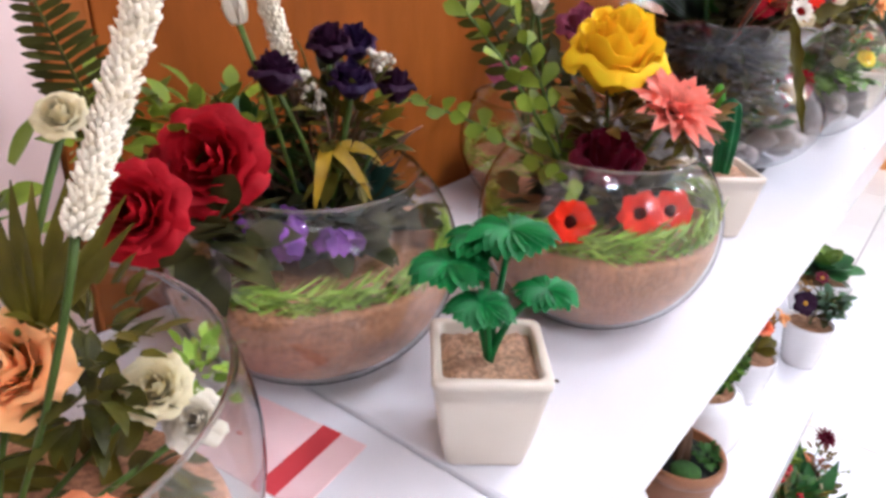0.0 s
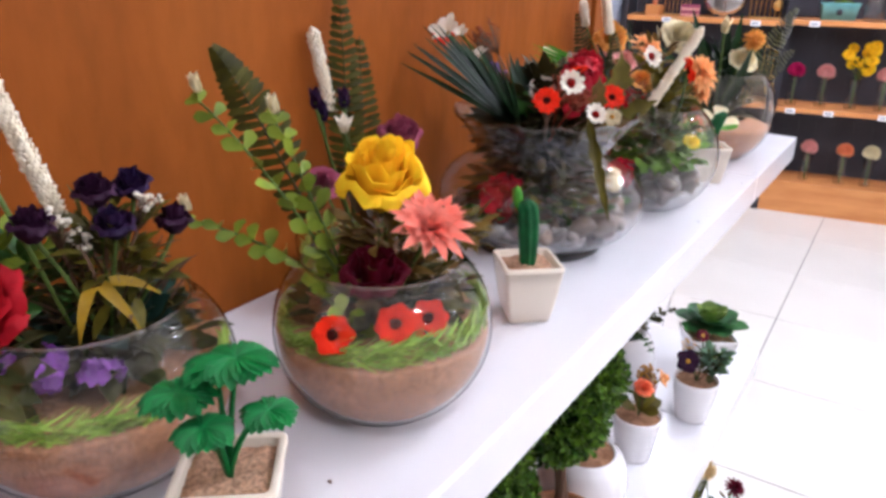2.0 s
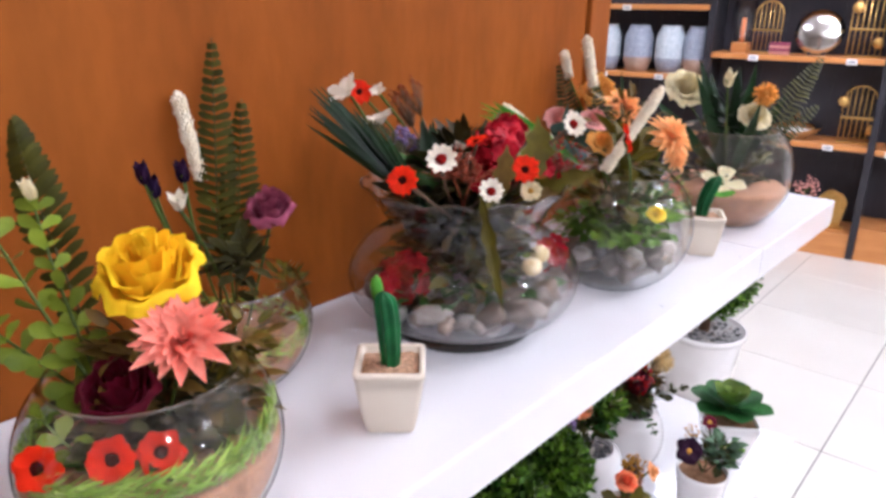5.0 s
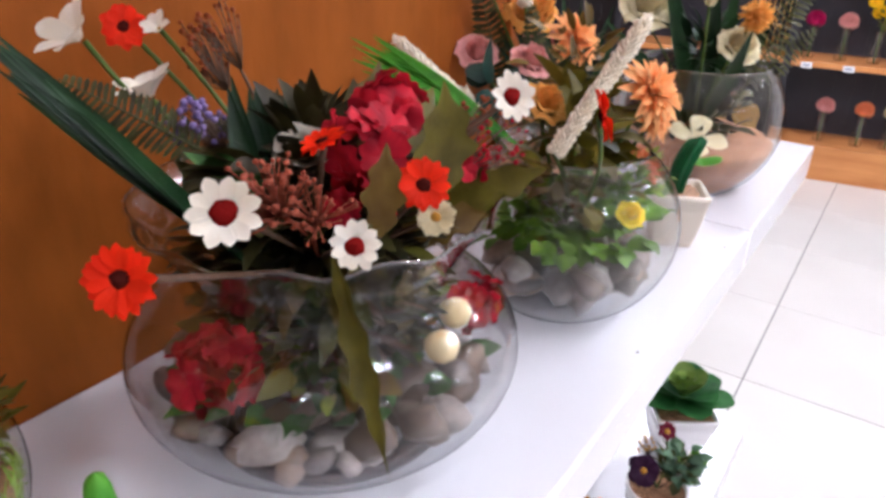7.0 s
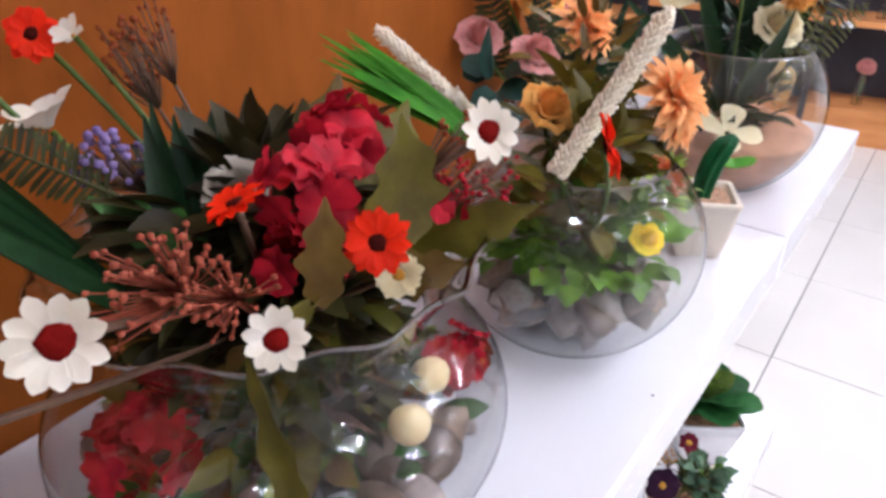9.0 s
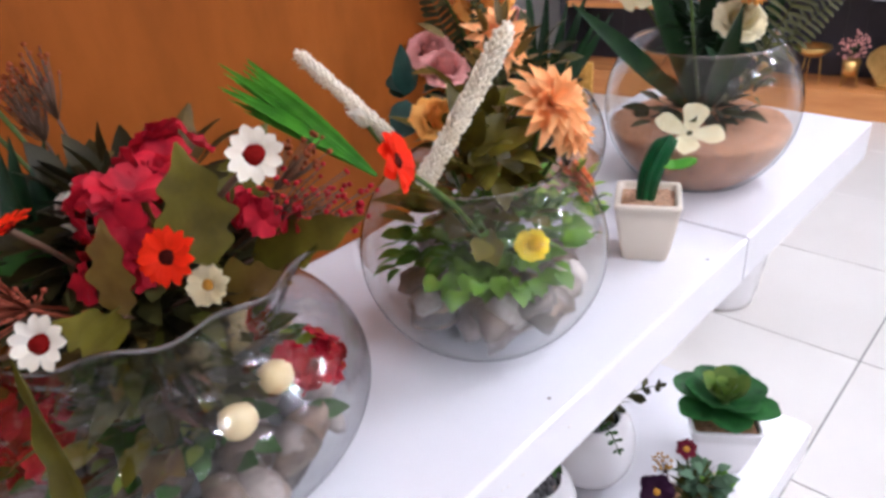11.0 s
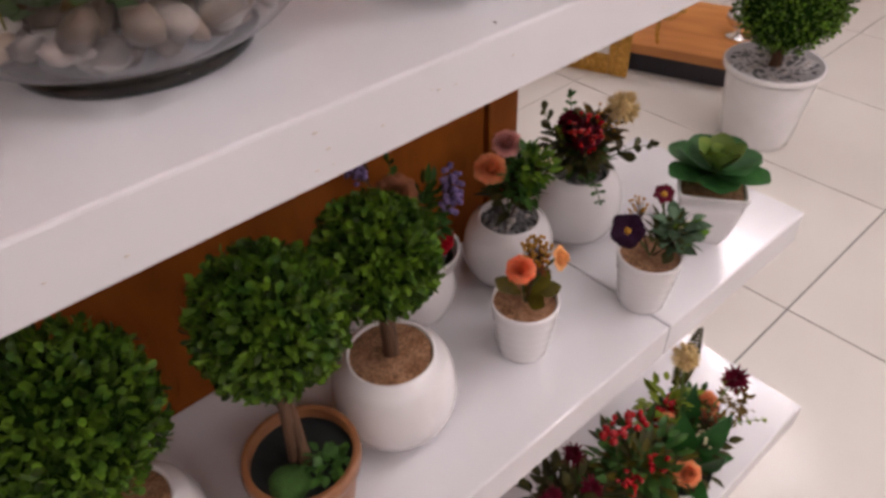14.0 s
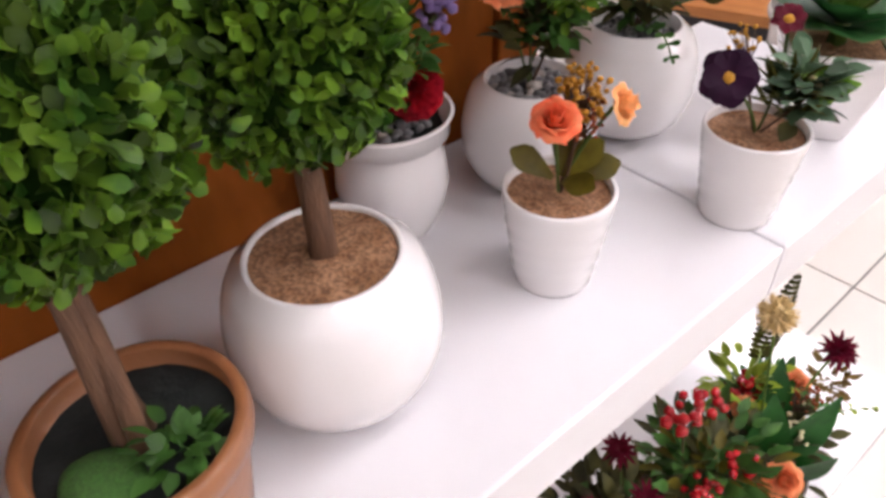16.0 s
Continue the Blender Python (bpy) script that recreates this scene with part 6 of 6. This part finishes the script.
topiary_ball(T, (0, 0.0, 0.486), 0.162, 4200, 0.016, inner=0.93)

# ---- low display beyond the shelves ----
T = thing("low_display", (-0.86, 3.56, 0.0), "low orange wood display table on a dark plinth", "display table", rz=20)
part("plinth", G().box(-1.30, 0.03, 0.0, -0.03, 0.48, 0.085, 0.003), M_DARK, T, smooth=False)
part("top", G().box(-1.34, 0.0, 0.0855, 0.0, 0.52, 0.125, 0.003), M_SHELFWOOD, T, smooth=False)
DM = pose(-0.86, 3.56, 0.0, 0, 0, 20)


def on_display(x, y, z=0.125):
    return tuple(DM @ V3((x, y, z)))


T = thing("gilt_frame", on_display(-0.39, -0.03, 0.0), "carved gilt picture frame leaning upright", "picture frame", rz=20)
for a, b, c, d in ((-0.08, 0.0, 0.0, 0.75), (-0.50, 0.0, -0.42, 0.75), (-0.419, 0.0, -0.081, 0.08), (-0.419, 0.67, -0.081, 0.75)):
    g = G().box(a, -0.022, b, c, 0.0, d, 0.005)
    vert = d - b > 0.3
    for i in range(26 if vert else 14):
        t = (i + 0.5) / (26 if vert else 14)
        p = ((a + c) / 2, -0.024, b + (d - b) * t) if vert else (a + (c - a) * t, -0.024, (b + d) / 2)
        g.ball(p, 0.016, 1, (1.2, 0.5, 0.7) if vert else (0.7, 0.5, 1.2), 0.4, None, i)
    part("rail", g, M_GILT, T)
part("backing", G().box(-0.419, -0.012, 0.081, -0.081, -0.004, 0.669), M_WALL, T, smooth=False)
T = thing("gold_branch", on_display(-0.31, 0.04), "gilded branch ornament standing on the display table", "ornament")
part("branch", G().tube(bez((0, 0, 0), (-0.03, -0.01, 0.10), (0.05, 0, 0.19), 10), 0.008, 0.006, 7).tube(bez((0.0, 0, 0.10), (0.05, -0.02, 0.10), (0.08, 0, 0.15), 8), 0.006, 0.004, 6), M_GILT, T)
for i, p in enumerate(((0.05, 0, 0.195), (0.035, 0.012, 0.205), (0.062, -0.01, 0.205), (0.08, 0, 0.155), (0.0, 0.0, 0.11), (0.05, 0.0, 0.215))):
    part("blossom", G().ball(p, 0.017, 2, (1, 1, 0.8), 0.5, None, i), M_GILT, T)


def goblet(at, h, r, material, label, name="goblet"):
    t = thing(name, at, label, "ornament")
    part("foot", G().lathe([(0.0005, 0), (r * 0.8, 0), (r * 0.78, 0.006), (r * 0.2, 0.016), (r * 0.13, h * 0.35), (r * 0.16, h * 0.42)], 24), material, t)
    part("cup", G().lathe([(r * 0.16, h * 0.42), (r * 0.7, h * 0.5), (r, h * 0.72), (r * 0.92, h), (r * 0.86, h), (r * 0.92, h * 0.72), (0.001, h * 0.52)], 24), material, t)
    return t


goblet(on_display(-0.40, 0.25), 0.20, 0.045, M_SILVER, "polished silver goblet on the display table")
goblet(on_display(-0.05, 0.22), 0.10, 0.055, M_SILVER, "low polished silver dish on a foot", "footed_dish")
goblet(on_display(-0.62, 0.25), 0.16, 0.05, M_SILVER, "polished silver goblet on the display table")

# ---- shelving along the far wall ----
UM = pose(-0.60, 5.465, 0.0, 0, 0, 10)


def at_unit(u, z, v=0.14):
    return tuple(UM @ V3((u, v, z)))


BAYS = ((-1.95, -0.985, (0.16, 0.58, 1.02, 1.44, 1.86)), (-0.945, -0.02, (0.15, 0.675, 1.165, 1.66)), (0.02, 0.98, (0.20, 0.665, 1.175, 1.67)), (1.02, 1.98, (0.20, 0.665, 1.175, 1.67)))
for u0, u1, zs in BAYS:
    T = thing("wall_shelving", (-0.60, 5.465, 0.0), "dark-backed shelving bay with orange wooden shelf boards", "shelving", "shelving bays along the far wall", rz=10)
    part("back_panel", G().box(u0, 0.315, 0.0, u1, 0.335, 2.3), M_DARK, T, smooth=False)
    for k, z in enumerate(zs):
        th = 0.032 if k else z
        part("shelf_board" if k else "base", G().box(u0, 0.0, z - th, u1, 0.3145, z, 0.002), M_SHELFWOOD, T, smooth=False)
    for s in range(9):
        uu = u0 + (u1 - u0) * (s + 0.5) / 9
        part("back_groove", G().box(uu - 0.003, 0.311, 0.21, uu + 0.003, 0.3145, 2.3), M_POST, T, smooth=False)
for u in (-1.97, -0.965, 0.0, 1.0, 2.0):
    solid("shelf_post", G().box(u - 0.0195, -0.012, 0, u + 0.0195, 0.335, 2.3, 0.002, UM), M_POST, "black steel post between the shelving bays", "post")
for bay, uu, z in ((0, -1.62, 1.02), (0, -1.25, 1.02), (0, -1.5, 1.44), (1, -0.70, 1.165), (1, -0.18, 1.165), (1, -0.22, 0.675), (1, -0.6, 0.675), (2, 0.14, 1.175), (2, 0.10, 0.665), (2, 0.31, 0.665), (2, 0.60, 0.665), (2, 0.62, 1.175)):
    T = thing("price_tag", tuple(UM @ V3((uu, -0.0045, z - 0.022))), "small white price tag on the shelf edge", "label", "price tags", rz=10)
    part("card", G().box(-0.028, 0.0, -0.016, 0.028, 0.002, 0.016), M_TAG, T, smooth=False)
    part("print", G().box(-0.02, -0.0012, -0.004, 0.016, -0.0002, 0.005), M_TAGINK, T, smooth=False)


def barrel_vase(u, z, a, b, lab):
    t = thing("ceramic_vase", at_unit(u, z, 0.13), lab, "vase", "barrel vases on the far shelf")
    part("lower_body", G().lathe([(0.0005, 0), (0.062, 0), (0.072, 0.006), (0.092, 0.075), (0.093, 0.09)], 32), b, t)
    part("upper_body", G().lathe([(0.0935, 0.0905), (0.0935, 0.205), (0.086, 0.235), (0.068, 0.275), (0.064, 0.29), (0.060, 0.29), (0.058, 0.27), (0.0005, 0.262)], 32), a, t)


for k, u in enumerate((-1.655, -1.44, -1.232, -1.035 - 0.02)):
    if k % 2 == 0:
        barrel_vase(u, 1.02, M_VPALE, M_VBLUE, "barrel-shaped ceramic vase in patterned pale blue glaze")
    else:
        barrel_vase(u, 1.02, M_VBLUE, M_VTAN, "barrel-shaped ceramic vase, blue-grey over bare tan clay")


def cage(u, z, w, h, label, balls=()):
    t = thing("brass_cage", at_unit(u, z, 0.12), label, "ornament", "brass cage ornaments", rz=10)
    for i in range(7):
        k = i / 6 * 2 - 1
        hh = h - w * (1 - math.sqrt(max(0, 1 - k * k)))
        part("bar", G().tube([(k * w, 0, 0), (k * w, 0, hh)], 0.0032, 0.0032, 6), M_GOLD, t)
    part("arch", G().tube([(w * math.cos(a), 0, h - w + w * math.sin(a)) for a in (math.pi * i / 16 for i in range(17))], 0.005, 0.005, 6), M_GOLD, t)
    for zz in (0.006, h * 0.45):
        part("ledge", G().box(-w * 1.05, -0.035, zz - 0.005, w * 1.05, 0.035, zz + 0.004, 0.001), M_GOLD, t, smooth=False)
    for bx, bz in balls:
        part("rosette", G().ball((bx, -0.02, bz), 0.032, 2, (1, 0.5, 1), 0.3), M_GOLD, t)


cage(-0.66, 1.165, 0.075, 0.30, "tall brass birdcage ornament with an arched top")
cage(-0.14, 1.165, 0.085, 0.34, "tall brass birdcage ornament with an arched top", ((-0.06, 0.27), (0.07, 0.08)))
cage(-0.10, 0.675, 0.085, 0.33, "brass arched wall rack with round rosettes", ((-0.085, 0.24), (0.085, 0.085)))
T = thing("candle_holder", at_unit(-0.80, 1.165, 0.12), "glass hurricane candle holder on a wooden block", "candle holder")
part("block", G().box(-0.045, -0.045, 0, 0.045, 0.045, 0.06, 0.003), M_SHELFWOOD, T, smooth=False)
part("candle", G().lathe([(0.0005, 0.0605), (0.014, 0.0605), (0.014, 0.20), (0.0005, 0.204)], 16), P_PEACH, T)
h = part("shade", G().lathe([(0.03, 0.062), (0.062, 0.14), (0.07, 0.20), (0.058, 0.30), (0.056, 0.30), (0.068, 0.20), (0.060, 0.14), (0.028, 0.062)], 24), M_GLASS, T)
h.visible_shadow = False
T = thing("small_books", at_unit(-0.575, 1.165, 0.08), "short stack of pink paperbound books", "books", rz=10)
for i in range(4):
    part("book", G().box(-0.055 + rnd(0, 0.006), -0.04, 0.001 + 0.017 * i, 0.055, 0.04, 0.0165 + 0.017 * i, 0.001), P_MAUVE if i % 2 else P_PINK, T, smooth=False)
T = thing("silver_plate", at_unit(-0.38, 1.165, 0.13), "round polished silver plate standing on its edge", "plate", rz=10)
part("dish", G().lathe([(0.0005, 0.012), (0.085, 0.010), (0.10, 0.004), (0.125, 0.0), (0.128, 0.004), (0.10, 0.010), (0.085, 0.018), (0.0005, 0.020)], 40, pose(0, 0.0, 0.128, 78, 0, 0)), M_SILVER, T)
part("stand", G().box(-0.05, -0.03, 0, 0.05, 0.045, 0.012, 0.002), M_POST, T, smooth=False)
T = thing("silver_tureen", at_unit(-0.42, 0.675, 0.13), "low polished silver serving dish with lid", "dish")
part("bowl", G().lathe([(0.0005, 0), (0.07, 0), (0.07, 0.01), (0.12, 0.04), (0.15, 0.07), (0.15, 0.075)], 32), M_SILVER, T)
part("lid", G().lathe([(0.152, 0.0755), (0.13, 0.10), (0.07, 0.12), (0.02, 0.127), (0.015, 0.15), (0.0005, 0.155)], 32), M_SILVER, T)
T = thing("gold_bowl", at_unit(-0.50, 0.15, 0.12), "hammered gold bowl on a thin wire stand", "bowl")
part("bowl", G().lathe([(0.0005, 0.15), (0.05, 0.157), (0.085, 0.185), (0.095, 0.21), (0.092, 0.21), (0.08, 0.188), (0.0005, 0.16)], 32), M_GOLD, T)
for i in range(3):
    a = 2.094 * i
    part("leg", G().tube([(0.06 * math.cos(a), 0.06 * math.sin(a), 0), (0.045 * math.cos(a), 0.045 * math.sin(a), 0.155)], 0.004, 0.004, 6), M_GOLD, T)
for u, mt in ((-0.30, P_PINK), (-0.74, M_FERN)):
    T = thing("potted_sprig", at_unit(u, 0.15, 0.12), "small bushy sprig in a gold cup on a stand", "potted plant")
    part("cup", G().lathe([(0.0005, 0.06), (0.042, 0.06), (0.045, 0.15), (0.041, 0.15), (0.0005, 0.13)], 24), M_GOLD, T)
    for i in range(3):
        a = 2.094 * i
        part("leg", G().tube([(0.05 * math.cos(a), 0.05 * math.sin(a), 0), (0.04 * math.cos(a), 0.04 * math.sin(a), 0.062)], 0.0035, 0.0035, 6), M_GOLD, T)
    stuff(cluster(T, (0, 0, 0.22), 0.085, mt, "flower_spray", 90, 0.09, foot=(0, 0, 0.14), stemmat=M_STEM))
T = thing("gold_leaf_dish", at_unit(-0.11, 0.15, 0.12), "large gold leaf ornament standing upright", "ornament")
part("leaf", G().leaf(aim((0, 0, 0.0), (-0.25, 0, 1), (0, -1, 0.2)), 0.24, 0.17, 0.1, 0.15, 8, base=0.3, blunt=True), M_GOLD, T)
part("foot", G().box(-0.05, -0.03, 0, 0.05, 0.03, 0.012, 0.003), M_GOLD, T, smooth=False)
T = thing("enamel_box", at_unit(0.26, 1.175, 0.12), "turquoise enamel tub filled with pale flowers", "box", rz=10)
part("tub", G().grid([rsquare(0.0005, 0), rsquare(0.07, 0), rsquare(0.082, 0.09), rsquare(0.086, 0.092), rsquare(0.084, 0.096), rsquare(0.078, 0.094), rsquare(0.0005, 0.08)], Matrix.Diagonal((1.25, 0.7, 1, 1)), True), M_TURQ, T)
foliage(T, (0, 0, 0.10), 0.05, M_EUC, 50, 0.03, 0.5, squash=(1.4, 0.7, 0.4))
part("emblem", G().ball((0, -0.0575, 0.045), 0.018, 2, (1, 0.15, 1)), M_POST, T)


def glass_vase(u, z, kind, label):
    t = thing("bud_vase", at_unit(u, z, 0.12), label, "flower vase", "glass vases with silk flowers")
    hv = 0.17
    prof = [(0.030, 0), (0.033, 0.004), (0.030, 0.05), (0.022, 0.11), (0.030, hv)] if kind % 2 else [(0.026, 0), (0.028, 0.004), (0.026, 0.08), (0.030, hv)]
    full, inner = glass_wall(prof, 0.003)
    v = part("vase", G().lathe(full, 24), M_GLASS, t, "clear glass bud vase")
    v.visible_shadow = False
    part("stems", G().tube([(0.004, 0, 0.006), (0, 0, hv + 0.03)], 0.006, 0.005, 6), M_STEM, t)
    if kind == 9:
        for i in range(14):
            carnation(t, (rnd() * 0.075, rnd() * 0.04, hv + 0.06 + i * 0.011), (rnd() * 0.6, -0.8, 0.5), 0.030, P_YELLOW, foot=(0, 0, hv))
        foliage(t, (0, 0, hv + 0.07), 0.05, M_OLIVE, 40, 0.035, 0.5)
    else:
        mt = (P_MAGENTA, P_PINK, P_PINK, P_PEACH, P_CREAM)[kind % 5]
        for i in range(11):
            a, e = 2.399 * i, 0.1 + 1.3 * i / 10
            d = V3((math.cos(a) * math.cos(e), math.sin(a) * math.cos(e), math.sin(e)))
            carnation(t, d * 0.024 + V3((0, 0, hv + 0.034)), d, 0.034, mt)


for u, z, k, lab in ((0.095, 0.665, 5, "glass bud vase with magenta silk carnations"), (0.26, 0.665, 1, "glass bud vase with pink silk carnations"), (0.425, 0.665, 9, "glass vase with bright yellow silk flowers"),
                     (0.58, 0.665, 6, "glass bud vase with pink silk carnations"), (0.255, 0.20, 2, "glass bud vase with pink silk carnations"), (0.455, 0.20, 3, "glass bud vase with peach silk carnations"), (0.60, 0.20, 4, "glass bud vase with cream silk carnations")):
    glass_vase(u, z, k, lab)
T = thing("glass_jar", at_unit(0.44, 1.175, 0.12), "clear glass jar with a lid", "jar")
j = part("jar", G().lathe(glass_wall([(0.045, 0), (0.05, 0.004), (0.05, 0.11), (0.04, 0.125)], 0.003)[0], 24), M_GLASS, T)
j.visible_shadow = False
part("lid", G().lathe([(0.0005, 0.128), (0.043, 0.128), (0.043, 0.14), (0.012, 0.145), (0.012, 0.16), (0.0005, 0.162)], 24), M_SILVER, T)

# ---- scuffs on the shelf edges ----
for i in range(40):
    z, xf, th = ((TOPZ, 0.0, 0.04), (TOPZ, 0.0, 0.04), (MIDZ, 0.010, 0.048))[i % 3]
    T = thing("scuff_mark", (xf + 0.0002, rnd(0.9, 1.95), z - rnd(0.008, th - 0.006)), "small brownish scuff on the white shelf edge", "scuff mark", "scuffs", "structure")
    part("mark", G().ball((0, 0, 0), 0.0009 * rnd(0.4, 1.2), 1, (0.12, 2.2, 0.8), 0.5, None, i), M_WHITE_WORN, T)
for x, y in ((-0.012, 1.445), (-0.010, 1.640)):
    T = thing("speck", (x, y, TOPZ), "tiny dark crumb lying on the shelf", "crumb")
    part("crumb", G().ball((0, 0, 0.0005), 0.0009, 1, (1.4, 0.9, 0.5), 0.4, None, x * 90), M_STEMBR, T)
T = thing("speck", (-0.052, 0.896, TOPZ), "tiny dark crumb lying on the shelf", "crumb")
part("crumb", G().ball((0, 0, 0.0006), 0.0012, 1, (1.3, 0.9, 0.5), 0.4), M_STEMBR, T)

# ---- floor tiles ----
S = 0.592
tile = G().box(-S / 2 + 0.0022, -S / 2 + 0.0022, -0.010, S / 2 - 0.0022, S / 2 - 0.0022, 0.0, 0.0012).mesh("tile", M_TILE, False)
TM = pose(-0.154, 3.243, 0.0, 0, 0, 1.0)
for i in range(-7, 11):
    for j in range(-11, 7):
        c = TM @ V3(((i + 0.5) * S, (j + 0.5) * S, 0))
        if not (X0 - 0.2 < c.x < X1 + 0.2 and Y0 - 0.2 < c.y < Y1 + 0.2):
            continue
        ob = new("tile", tile)
        ob.parent = floor
        ob.matrix_basis = Matrix.Translation(c) @ pose(0, 0, 0, 0, 0, 1.0)
